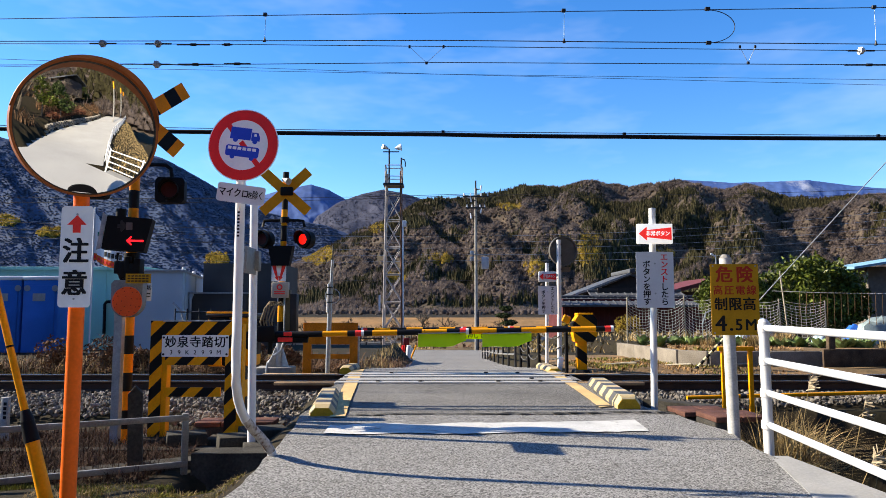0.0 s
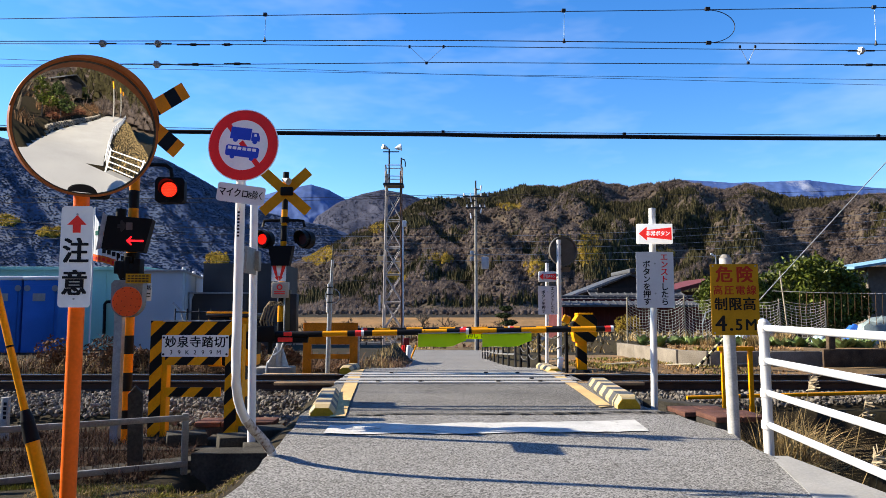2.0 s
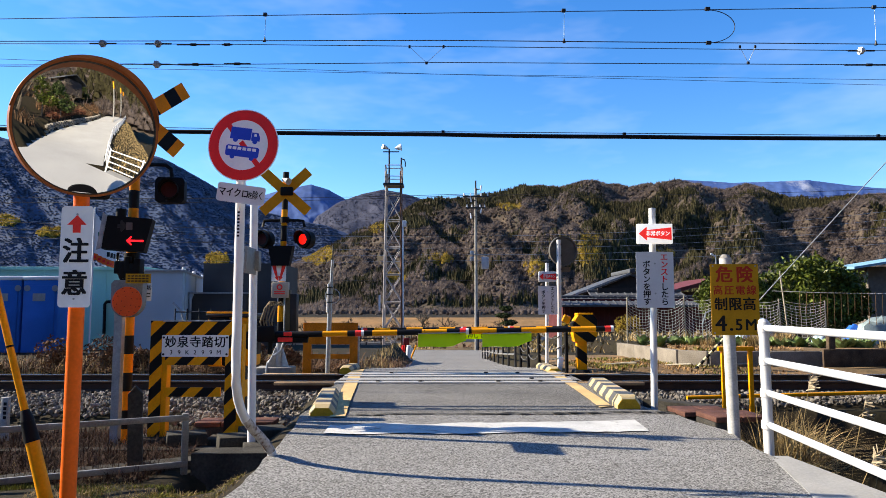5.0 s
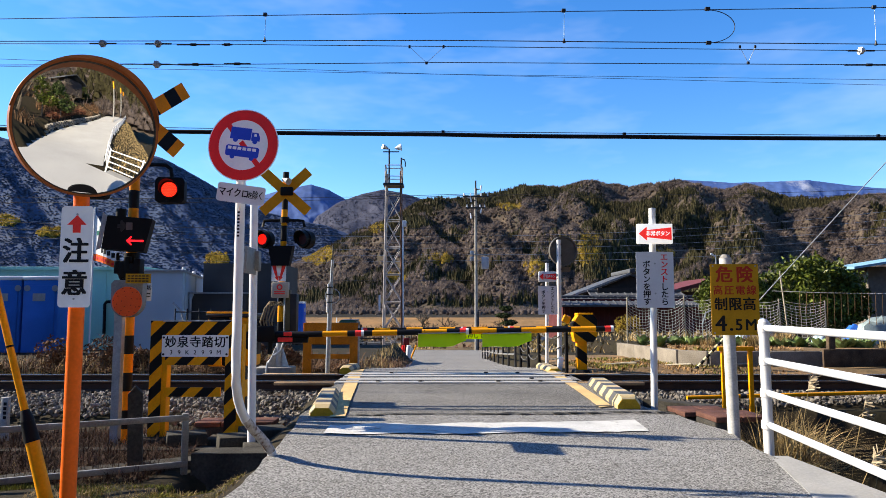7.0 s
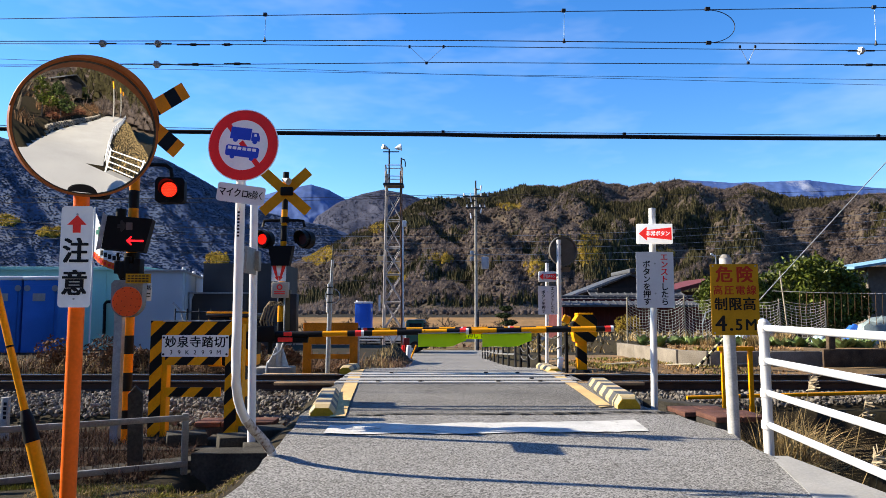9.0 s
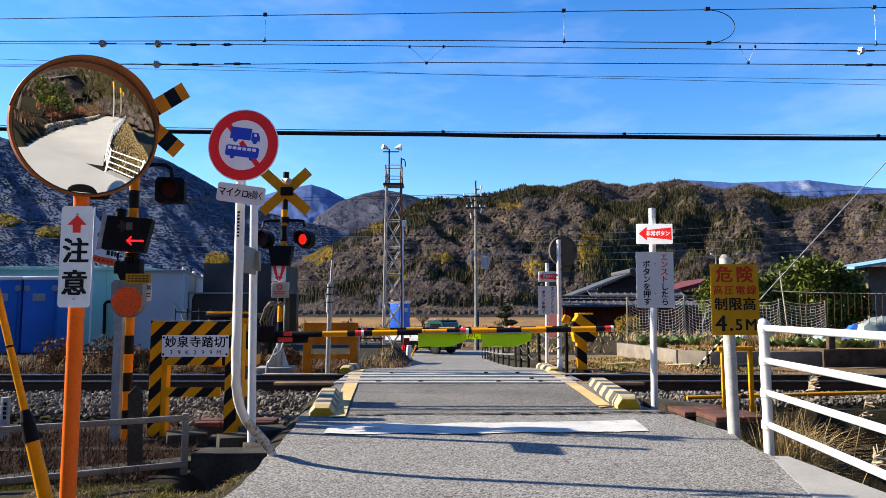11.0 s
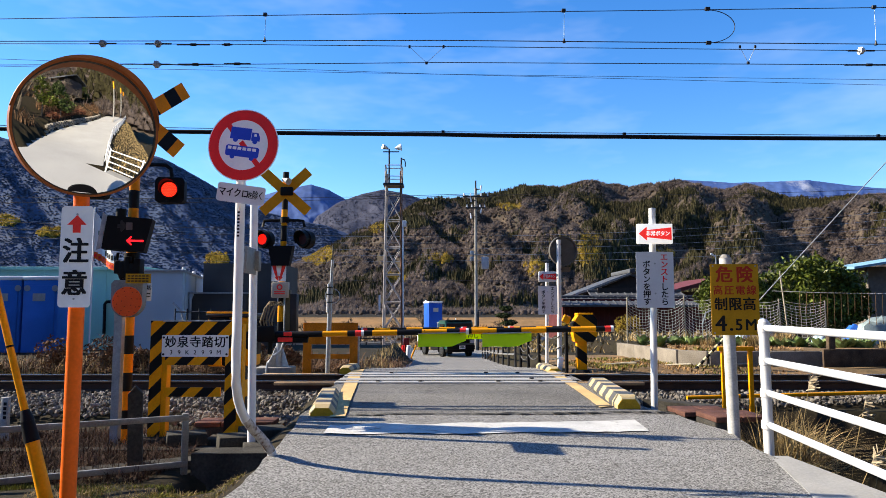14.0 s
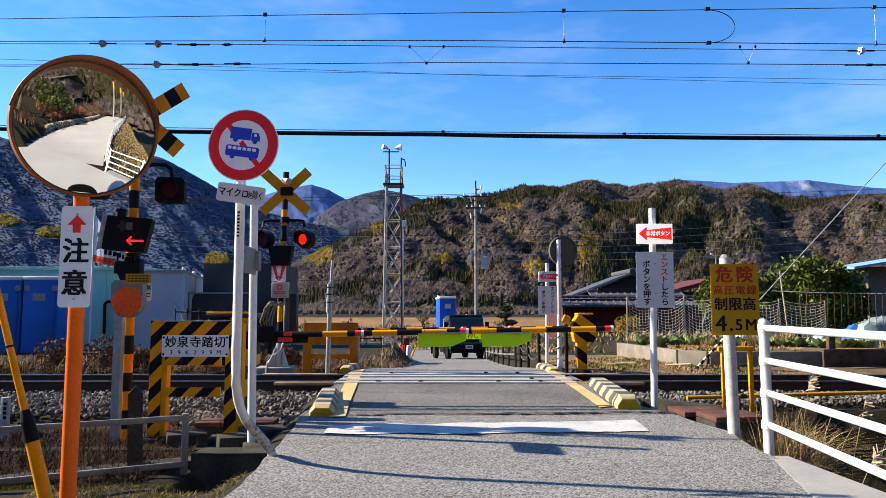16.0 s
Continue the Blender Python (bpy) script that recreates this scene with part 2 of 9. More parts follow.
def stripes_mat(name, a, b, width, dirv, offset=0.0):
    """Two paints in even bands along a direction of the object's own space."""
    m = mat(name, a, 0.5, var=0.12, scale=5, bump=0.05)
    N, L = m.node_tree.nodes, m.node_tree.links
    bs = N["Principled BSDF"]
    src = bs.inputs["Base Color"].links[0].from_socket
    tc = N.new("ShaderNodeTexCoord")
    dot = N.new("ShaderNodeVectorMath")
    dot.operation = "DOT_PRODUCT"
    dot.inputs[1].default_value = Vector(dirv) / (2 * width)
    L.new(tc.outputs["Object"], dot.inputs[0])
    ad = N.new("ShaderNodeMath")
    ad.operation = "ADD"
    ad.inputs[1].default_value = offset
    L.new(dot.outputs["Value"], ad.inputs[0])
    fr = N.new("ShaderNodeMath")
    fr.operation = "FRACT"
    L.new(ad.outputs[0], fr.inputs[0])
    gt = N.new("ShaderNodeMath")
    gt.operation = "GREATER_THAN"
    gt.inputs[1].default_value = 0.5
    L.new(fr.outputs[0], gt.inputs[0])
    mx = N.new("ShaderNodeMix")
    mx.data_type = "RGBA"
    mx.inputs[7].default_value = (*b, 1)
    L.new(gt.outputs[0], mx.inputs[0])
    L.new(src, mx.inputs[6])
    L.new(mx.outputs[2], bs.inputs["Base Color"])
    return m


YEL, BLK = (0.92, 0.36, 0.008), (0.007, 0.007, 0.008)
STRIPE_Z = stripes_mat("post_bands", (0.92, 0.27, 0.010), BLK, 0.2245, (0, 0, 1), 0.356)
STRIPE_DIAG = stripes_mat("diagonal_warning_bands", YEL, BLK, 0.105, (0.707, 0, -0.707))
STRIPE_X = stripes_mat("arm_bands", YEL, BLK, 0.31, (1, 0, 0), 0.1)
STRIPE_MACHINE = stripes_mat("machine_bands", YEL, BLK, 0.17, (0.6, 0, 0.8))
STRIPE_WING = stripes_mat("kerb_bands", (0.54, 0.42, 0.23), (0.075, 0.075, 0.075), 0.235, (0.12, 0.99, 0))


# ---- the land ----
def prof(y):
    """Height of the road along its way over the crossing."""
    return np.interp(y, [-200, -40, -12, 0, 4.7, 6.2, 7.7, 9, 10.4, 12.8, 14, 20, 26, 31, 36, 39, 42, 50, 60, 3000],
                     [0.0, 0.0, 0.0, 0.0, 0.0, 0.01, 0.07, 0.11, 0.135, 0.135, 0.10, -0.36, -0.70, -0.92, -1.20, -1.36, -1.44, -1.44, -1.5, -1.5])


def road_l(y):
    return np.interp(y, [-60, -14, -6, 0, 4.0, 4.7, 6.1, 7.7, 13.2, 14.8, 30, 38, 42.2], [-2.6, -2.6, -2.6, -2.6, -1.75, -1.46, -1.48, -1.56, -1.72, -1.12, -1.25, -1.5, -3.2])


def road_r(y):
    return np.interp(y, [-60, -14, -6, 0, 4.7, 6.0, 7.0, 8.0, 8.6, 13.4, 20, 32, 38, 42.2], [2.6, 2.6, 2.6, 2.6, 2.52, 2.80, 2.82, 2.62, 2.36, 2.12, 2.05, 2.05, 2.2, 3.1])


def smooth(a, b, v):
    t = np.clip((v - a) / (b - a), 0, 1)
    return t * t * (3 - 2 * t)


def bend_z(x):
    """Height of the side road that climbs away behind the approach."""
    return np.interp(x, [0, 5, 8, 10, 20, 38, 60, 120], [0, 0, 0.45, 0.75, 2.3, 5.6, 9.5, 19.0])


def bend_edge(x):
    return np.interp(x, [-9, 2.4, 2.6, 3.0, 4.9, 7.8, 9.8, 20, 38, 60, 120], [0.6, 0.6, 2.0, 1.7, 0.7, -0.4, -1.3, -4.1, -8.7, -14.5, -30.0])


def bend_wall(x):
    return np.interp(x, [-9, 1.1, 2.9, 6.3, 8.5, 10.3, 18, 30, 60, 120], [-2.2, -2.6, -4.2, -6.6, -7.3, -7.8, -9.6, -13.0, -23.0, -42.0])


def land(x, y):
    """Height of the open ground."""
    base = prof(y)
    left = x < 0.3
    # beside the approach: a low verge on one side, a ditch on the other
    near_l = np.interp(y, [-30, 0, 5, 9.2, 9.7, 13.3, 13.9, 26, 33, 41, 60], [0.0, -0.1, -0.22, -0.24, -0.12, -0.12, 0.0, -0.02, -0.95, -1.5, -1.5])
    near_r = np.interp(y, [-40, -6, 2, 9.15, 9.5, 13.3, 14.0, 26, 33, 41, 60], [-0.6, -0.9, -1.15, -1.15, -0.12, -0.12, 0.06, 0.0, -0.95, -1.5, -1.5])
    garden = 0.33 * smooth(5.15, 5.3, x - (18 - y) * 0.14) * smooth(14.6, 14.9, y) * (1 - smooth(26, 40, y))
    near_r = near_r + garden
    t = smooth(0.3, 5.5, y - bend_edge(x))
    bank = (bend_z(x) - 0.35) * (1 - t) + np.where(y < 9.15, -1.15, near_r) * t
    near_r = np.where((y < 9.0) & (x > 2.7), bank, near_r)
    w = np.where(left, smooth(0.03, 0.45, road_l(y) - x), smooth(0.03, 0.5, x - road_r(y)))
    side = np.where(left, near_l, near_r)
    far = smooth(55, 70, y)
    h = (base - 0.05) * (1 - w) + side * w
    # the side road's bed, and the hillside above its wall
    bed = bend_z(x) - 0.08
    up = np.clip(bend_wall(x) - y, 0, 60)
    hillside = bed + smooth(0.0, 0.25, up) * 0.85 + 0.42 * np.clip(up - 0.5, 0, 60)
    h = np.where(y < bend_edge(x), hillside, h)
    # open culvert pit beside the asphalt
    h = h - 0.45 * smooth(-2.27, -2.13, x) * (1 - smooth(-1.66, -1.52, x)) * smooth(5.72, 5.86, y) * (1 - smooth(6.40, 6.52, y))
    return h * (1 - far) + (-1.55) * far


GROUND = mat("dry_winter_ground", (0.028, 0.020, 0.012), 0.95, var=0.35, scale=0.9, fine=14, bump=0.6, col2=(0.022, 0.02, 0.01), spot=0.35, spot_col=(0.07, 0.055, 0.035), spot_scale=2.5)
xs = np.unique(np.concatenate([np.arange(-14, 14.01, 0.14), np.arange(-40, 40.1, 1.0), np.linspace(-150, 150, 61), [-4000, -2000, -1000, -500, -250, 250, 500, 1000, 2000, 4000]]).round(3))
ys = np.unique(np.concatenate([np.arange(2.0, 20.01, 0.14), np.arange(-40, 45, 0.7), np.arange(45, 170, 3.0), [-4000, -1500, -500, -200, -100, -60, 200, 300, 500, 900, 2000, 4400]]).round(3))
GX, GY = np.meshgrid(xs, ys)
GZ = land(GX, GY)
rough_z = np.array([[noise.noise((x * 1.7, y * 1.7, 3.1)) * 0.035 + noise.noise((x * 6, y * 6, 1.1)) * 0.015 if abs(x) < 14.1 and 1.9 < y < 20.1 else 0.0 for x in xs] for y in ys])
GZ = GZ + rough_z * np.where((GX < road_l(GY) - 0.15) | (GX > road_r(GY) + 0.15), 1, 0)
nx, ny = len(xs), len(ys)
idx = np.arange(nx * ny).reshape(ny, nx)
faces = np.stack([idx[:-1, :-1], idx[:-1, 1:], idx[1:, 1:], idx[1:, :-1]], -1).reshape(-1, 4)
ground = raw("ground", np.stack([GX, GY, GZ], -1).reshape(-1, 3), faces, GROUND, True)
tagged(ground, "dry brown winter soil with sparse grass", "ground", kind="structure")

ASPH = mat("worn_asphalt", (0.235, 0.23, 0.221), 0.9, var=0.25, scale=0.8, fine=160, bump=0.35, col2=(0.19, 0.185, 0.175), spot=0.12, spot_col=(0.06, 0.06, 0.06), spot_scale=1.1)


def crack_asphalt(m):
    """Pale and dark chips and a few long cracks in the asphalt."""
    N, L = m.node_tree.nodes, m.node_tree.links
    b = N["Principled BSDF"]
    src = b.inputs["Base Color"].links[0].from_socket
    tc = N.new("ShaderNodeTexCoord")
    v = N.new("ShaderNodeTexVoronoi")
    v.inputs["Scale"].default_value = 90
    L.new(tc.outputs["Object"], v.inputs["Vector"])
    mr = N.new("ShaderNodeMapRange")
    mr.inputs["From Min"].default_value, mr.inputs["From Max"].default_value = 0.2, 0.8
    mr.inputs["To Min"].default_value, mr.inputs["To Max"].default_value = 0.34, 1.6
    L.new(v.outputs["Color"], mr.inputs["Value"])
    mu = N.new("ShaderNodeMix")
    mu.data_type, mu.blend_type = "RGBA", "MULTIPLY"
    mu.inputs[0].default_value = 1
    L.new(src, mu.inputs[6])
    L.new(mr.outputs[0], mu.inputs[7])
    nz = N.new("ShaderNodeTexNoise")
    nz.inputs["Scale"].default_value = 2.0
    nz.inputs["Detail"].default_value = 6
    mp = N.new("ShaderNodeMapping")
    mp.inputs["Scale"].default_value = (0.5, 1.6, 1)
    L.new(tc.outputs["Object"], mp.inputs[0])
    L.new(mp.outputs[0], nz.inputs["Vector"])
    va = N.new("ShaderNodeVectorMath")
    va.operation = "SCALE"
    va.inputs["Scale"].default_value = 0.5
    L.new(nz.outputs["Color"], va.inputs[0])
    ad = N.new("ShaderNodeVectorMath")
    L.new(mp.outputs[0], ad.inputs[0])
    L.new(va.outputs[0], ad.inputs[1])
    v2 = N.new("ShaderNodeTexVoronoi")
    v2.feature = "DISTANCE_TO_EDGE"
    v2.inputs["Scale"].default_value = 0.8
    L.new(ad.outputs[0], v2.inputs["Vector"])
    r2 = N.new("ShaderNodeMapRange")
    r2.inputs["From Min"].default_value, r2.inputs["From Max"].default_value = 0.002, 0.012
    r2.inputs["To Min"].default_value = 0.25
    L.new(v2.outputs["Distance"], r2.inputs["Value"])
    m2 = N.new("ShaderNodeMix")
    m2.data_type, m2.blend_type = "RGBA", "MULTIPLY"
    m2.inputs[0].default_value = 0.3
    L.new(mu.outputs[2], m2.inputs[6])
    L.new(r2.outputs[0], m2.inputs[7])
    L.new(m2.outputs[2], b.inputs["Base Color"])


crack_asphalt(ASPH)
SIDEROAD = mat("pale_road_concrete", (0.42, 0.41, 0.385), 0.9, var=0.12, scale=0.5, fine=40, bump=0.2, col2=(0.36, 0.35, 0.33), spot=0.12, spot_col=(0.28, 0.27, 0.25), spot_scale=0.8)


def road_strip(name, fl, fr, ylist, lift, material, label, n=14, wobble=0.0):
    V, Fs = [], []
    for j, y in enumerate(ylist):
        a, b = float(fl(y)), float(fr(y))
        for i in range(n + 1):
            x = a + (b - a) * i / n
            if i in (0, n):
                x += wobble * noise.noise((y * 2.3, i, 0.5))
            V.append((x, float(y), float(prof(y)) + lift + 0.006 * noise.noise((x * 1.5, y * 1.5, 7))))
    top = len(V)
    V += [(x, y, z - 0.12) for x, y, z in V]
    w = n + 1
    for j in range(len(ylist) - 1):
        for i in range(n):
            q = (j * w + i, j * w + i + 1, (j + 1) * w + i + 1, (j + 1) * w + i)
            Fs.append(q)
        Fs.append((j * w, (j + 1) * w, (j + 1) * w + top, j * w + top))
        Fs.append((j * w + n, j * w + n + top, (j + 1) * w + n + top, (j + 1) * w + n))
    ob = raw(name, V, Fs, material, False)
    return tagged(ob, label, "road", kind="structure")


ASPH_OLD = mat("old_dark_asphalt", (0.20, 0.193, 0.18), 0.9, var=0.3, scale=0.6, fine=140, bump=0.45, col2=(0.125, 0.12, 0.112), spot=0.3, spot_col=(0.07, 0.066, 0.06), spot_scale=1.6)
crack_asphalt(ASPH_OLD)
road_strip("road", road_l, road_r, list(np.arange(3.3, 7.91, 0.2)), 0.0, ASPH, "worn grey asphalt road before the crossing", wobble=0.05)
road_strip("road_crossing", road_l, road_r, list(np.arange(7.9, 10.91, 0.2)), -0.004, ASPH_OLD, "older dark cracked asphalt on the crossing", wobble=0.05)
road_strip("road_far", road_l, road_r, list(np.arange(10.9, 42.31, 0.2)), -0.002, ASPH, "worn grey asphalt road running down beyond the crossing", wobble=0.05)
road_strip("road_link", road_l, road_r, list(np.arange(0.3, 3.31, 0.2)), 0.0, SIDEROAD, "pale worn concrete road surface before the asphalt")
cross_road = raw("road_across", [(-80, 42.0, -1.435), (80, 42.0, -1.435), (80, 47.6, -1.435), (-80, 47.6, -1.435)], [(0, 1, 2, 3)], ASPH)
tagged(cross_road, "grey asphalt side road beyond the crossing", "road", kind="structure")

bx = np.concatenate([np.arange(-8, 30, 0.8), np.arange(30, 110, 3.0)])
bv, bf = [], []
for x in bx:
    e, w_ = float(bend_edge(x)), float(bend_wall(x)) + 0.12
    for k in range(9):
        bv.append((float(x), w_ + (e - w_) * k / 8, float(bend_z(x)) - 0.005))
for i in range(len(bx) - 1):
    for k in range(8):
        bf.append((i * 9 + k, (i + 1) * 9 + k, (i + 1) * 9 + k + 1, i * 9 + k + 1))
tagged(raw("road_bend", bv, bf, SIDEROAD, True), "pale worn concrete side road climbing away", "road", kind="structure")

# paint on the road
LINEW = mat("worn_white_line", (0.56, 0.56, 0.54), 0.8, var=0.15, scale=3, fine=60, bump=0.5, spot=0.42, spot_col=(0.2, 0.2, 0.19), spot_scale=6)
LINEY = mat("worn_yellow_line", (0.68, 0.46, 0.21), 0.8, var=0.15, scale=3, fine=60, bump=0.5, spot=0.25, spot_col=(0.22, 0.2, 0.16), spot_scale=9)


def paint(name, pts, n, material, label):
    """A painted patch: four corners, draped on the road."""
    a, b, c, d = [Vector(p) for p in pts]
    V = []
    for j in range(n + 1):
        t = j / n
        p, q = a.lerp(d, t), b.lerp(c, t)
        for r in (p, q):
            k = Vector((r.x + 0.012 * noise.noise((r.x * 9, r.y * 9, 2)), r.y + (0.075 * noise.noise((r.x * 2.2, r.y * 6, 5)) + 0.03 * noise.noise((r.x * 9, r.y * 9, 8)) if abs(a.y - d.y) < 1 else 0.0)))
            V.append((k.x, k.y, float(prof(k.y)) + 0.011))
    Fs = [(2 * j, 2 * j + 1, 2 * j + 3, 2 * j + 2) for j in range(n)]
    return tagged(raw(name, V, Fs, material), label, "road marking", kind="structure")


paint("stop_line", [(-1.17, 6.86), (-1.17, 7.32), (2.06, 7.56), (2.04, 7.02)], 60, LINEW, "worn white stop line painted on asphalt")
paint("edge_line_1", [(-1.245, 7.75), (-1.075, 7.75), (-1.50, 13.4), (-1.72, 13.4)], 40, LINEY, "worn yellow edge line painted on asphalt")
paint("edge_line_2", [(1.85, 8.35), (2.02, 8.45), (2.04, 13.4), (1.86, 13.4)], 40, LINEY, "worn yellow edge line painted on asphalt")

SEAM = mat("tar_seam", (0.035, 0.034, 0.033), 0.9, var=0.3, bump=0.4)
for sy, x0, x1, w in ((7.93, -1.2, 2.75, 0.045), (8.25, 0.1, 2.0, 0.012)):
    sv, sf = [], []
    for k in range(81):
        x = x0 + (x1 - x0) * k / 80
        y = sy + 0.10 * noise.noise((x * 1.3, sy, 0)) + 0.05 * noise.noise((x * 7, sy, 2)) + 0.06 * x
        h = w * (0.35 + abs(noise.noise((x * 5, sy, 9))) * 1.8)
        sv += [(x, y - h, float(prof(y)) + 0.009), (x, y + h, float(prof(y)) + 0.009)]
        if k:
            sf.append((2 * k - 2, 2 * k, 2 * k + 1, 2 * k - 1))
    tagged(raw("road_seam", sv, sf, SEAM), "dark ragged crack across the asphalt", "road crack", kind="structure")

# pale concrete strip along the fence side of the approach
apron = [(2.78, 6.05), (2.46, 4.75), (2.5, 2.1), (3.0, 2.1), (3.02, 4.6), (2.93, 6.05)]
solo("pavement", slab(bmesh.new(), apron[::-1], -0.3, 0.009), CONCW, "pale concrete edge strip beside the asphalt", "pavement", kind="structure", smooth=False)

# ---- the railway ----
track = thing("railway_track", (0, 0, 0), "single railway track with rusty rails on ballast", "railway track", kind="structure")
SECT = [(-0.061, -0.015), (0.061, -0.015), (0.061, 0.0), (0.01, 0.015), (0.01, 0.105), (0.032, 0.115), (0.032, 0.138), (0.026, 0.142), (-0.026, 0.142), (-0.032, 0.138), (-0.032, 0.115), (-0.01, 0.105), (-0.01, 0.015), (-0.061, 0.0)]
for ry in (11.03, 12.10):
    bm = bmesh.new()
    prism(bm, SECT, -90, 90, Matrix.Rotation(radians(90), 3, "Z"), (0, ry, 0.0))
    rr = part("rail", bm, RAIL, track, "rusty steel rail", smooth=False)
    bm = bmesh.new()
    box(bm, (0, ry, 0.1435), (180, 0.046, 0.003))
    part("rail_head", bm, RAILTOP, rr, "polished rail head", smooth=False)
bm = bmesh.new()
box(bm, (0, 0, 0), (0.2, 2.1, 0.14), None, 0.01)
sl_me = finish("sleeper", bm, WOODSL)
for k in range(-46, 47):
    s = new("sleeper", sl_me)
    s.parent = track
    s.matrix_basis = pose(k * 0.62 + random.uniform(-.03, .03), 11.56 + random.uniform(-.03, .03), -0.088, 0, 0, random.uniform(-1, 1))
# flangeway slots and guard planks in the road
for ry, o in ((11.03, 1), (12.10, -1)):
    bm = bmesh.new()
    box(bm, (0.2, ry + o * 0.09, 0.135), (3.9, 0.075, 0.03))
    part("flangeway", bm, BLACK, track, "dark flangeway slot beside the rail", smooth=False)
for ry, x0 in ((10.86, -2.05), (12.32, -2.6), (10.86, 2.1), (12.34, 2.1)):
    bm = bmesh.new()
    box(bm, (x0 + 0.1 if x0 < 0 else x0 + 0.35, ry, 0.12), (1.3, 0.09, 0.05), None, 0.012)
    part("guard_plank", bm, mat("weathered_plank_%.1f%.1f" % (ry, x0), (0.50, 0.33, 0.19), 0.85, var=0.3, scale=4, bump=0.4), track, "weathered pale timber plank")
DECK = mat("worn_pale_deck", (0.42, 0.41, 0.39), 0.55, 0.0, var=0.2, scale=3, bump=0.15, spot=0.2, spot_col=(0.12, 0.11, 0.1), spot_scale=4)
for y0, y1 in ((10.74, 10.98), (11.15, 11.42), (11.74, 11.98), (12.15, 12.42)):
    bm = bmesh.new()
    box(bm, (0.2, (y0 + y1) / 2, 0.122), (3.72, y1 - y0, 0.06), None, 0.006)
    part("deck_panel", bm, DECK, track, "worn pale crossing panel", smooth=False)
for x, y in ((-1.0, 10.86), (-0.35, 10.86), (0.85, 10.86), (1.5, 10.86), (-0.9, 12.28), (0.75, 12.28), (1.3, 12.28), (1.42, 11.28)):
    part("deck_bolt", rod(bmesh.new(), (x, y, 0.14), (x, y, 0.175), 0.035, seg=8), DARK, track)

# ballast: single stones where they can be told apart, the rest joined
BALL = mat("ballast_stone", (0.20, 0.18, 0.156), 0.9, var=0.25, scale=8, fine=50, bump=0.4, per_piece=0.6)


def rocks(name, spots, material, seg=0):
    """Many angular stones in one mesh. spots: x, y, z, size."""
    tv = []
    for k in range(6):
        rs = np.random.RandomState(k)
        bm = bmesh.new()
        bmesh.ops.create_icosphere(bm, subdivisions=1, radius=0.5)
        co = np.array([v.co[:] for v in bm.verts])
        co *= rs.uniform(0.6, 1.3, (len(co), 1))
        co *= rs.uniform(0.55, 1.2, (1, 3))
        tv.append(co)
        fc = np.array([[v.index for v in f.verts] for f in bm.faces])
        bm.free()
    rs = np.random.RandomState(5)
    V, Fs, off = [], [], 0
    for x, y, z, s in spots:
        q = Euler(rs.uniform(0, 6.28, 3)).to_matrix()
        co = (tv[rs.randint(6)] @ np.array(q)) * s
        V.append(co + (x, y, z))
        Fs.append(fc + off)
        off += len(co)
    return raw(name, np.concatenate(V), np.concatenate(Fs), material)


rs = np.random.RandomState(11)
spots = []
for _ in range(36000):
    x, y = rs.uniform(-10, 9.5), rs.uniform(9.25, 13.5)
    if x > 3.0 and y < 9.5 + (x - 3.2) * 0.135:
        continue
    if -1.85 < x < 2.35 and y > 9.0:
        continue
    edge = min(abs(y - 9.25), abs(13.5 - y))
    z = -0.125 + min(edge, 0.5) * 0.16
    if abs(y - 11.03) < 0.1 or abs(y - 12.1) < 0.1:
        continue
    s = rs.uniform(0.035, 0.082)
    spots.append((x, y, z + rs.uniform(-0.025, 0.045), s))
for _ in range(900):
    x, y = rs.uniform(-3.3, -1.65), rs.uniform(8.5, 9.4)
    spots.append((x, y, -0.12 + rs.uniform(-.02, .03), rs.uniform(0.05, 0.09)))
ballast = rocks("ballast", spots, BALL)
tagged(ballast, "grey crushed stone ballast along the railway track", "ballast", kind="stuff")


LEVEE = mat("dry_levee_grass", (0.30, 0.165, 0.065), 0.95, var=0.3, scale=0.15, fine=1.5, bump=0.3, col2=(0.16, 0.10, 0.045))
bm = bmesh.new()
prism(bm, [(110, -1.7), (130, -0.15), (136, -0.1), (150, -1.7)], -260, 260, Matrix.Rotation(radians(90), 3, "Z"))
solo("levee", bm, LEVEE, "long low levee of dry orange-brown grass", "levee", kind="structure", smooth=False)
LEV2 = mat("fallow_field", (0.17, 0.11, 0.055), 0.95, var=0.35, scale=0.1, fine=1.5, bump=0.3, col2=(0.13, 0.10, 0.05))
tagged(raw("field", [(-120, 48.5, -1.47), (120, 48.5, -1.47), (160, 113, -1.5), (-160, 113, -1.5)], [(0, 1, 2, 3)], LEV2), "fallow brown winter field", "field", kind="structure")


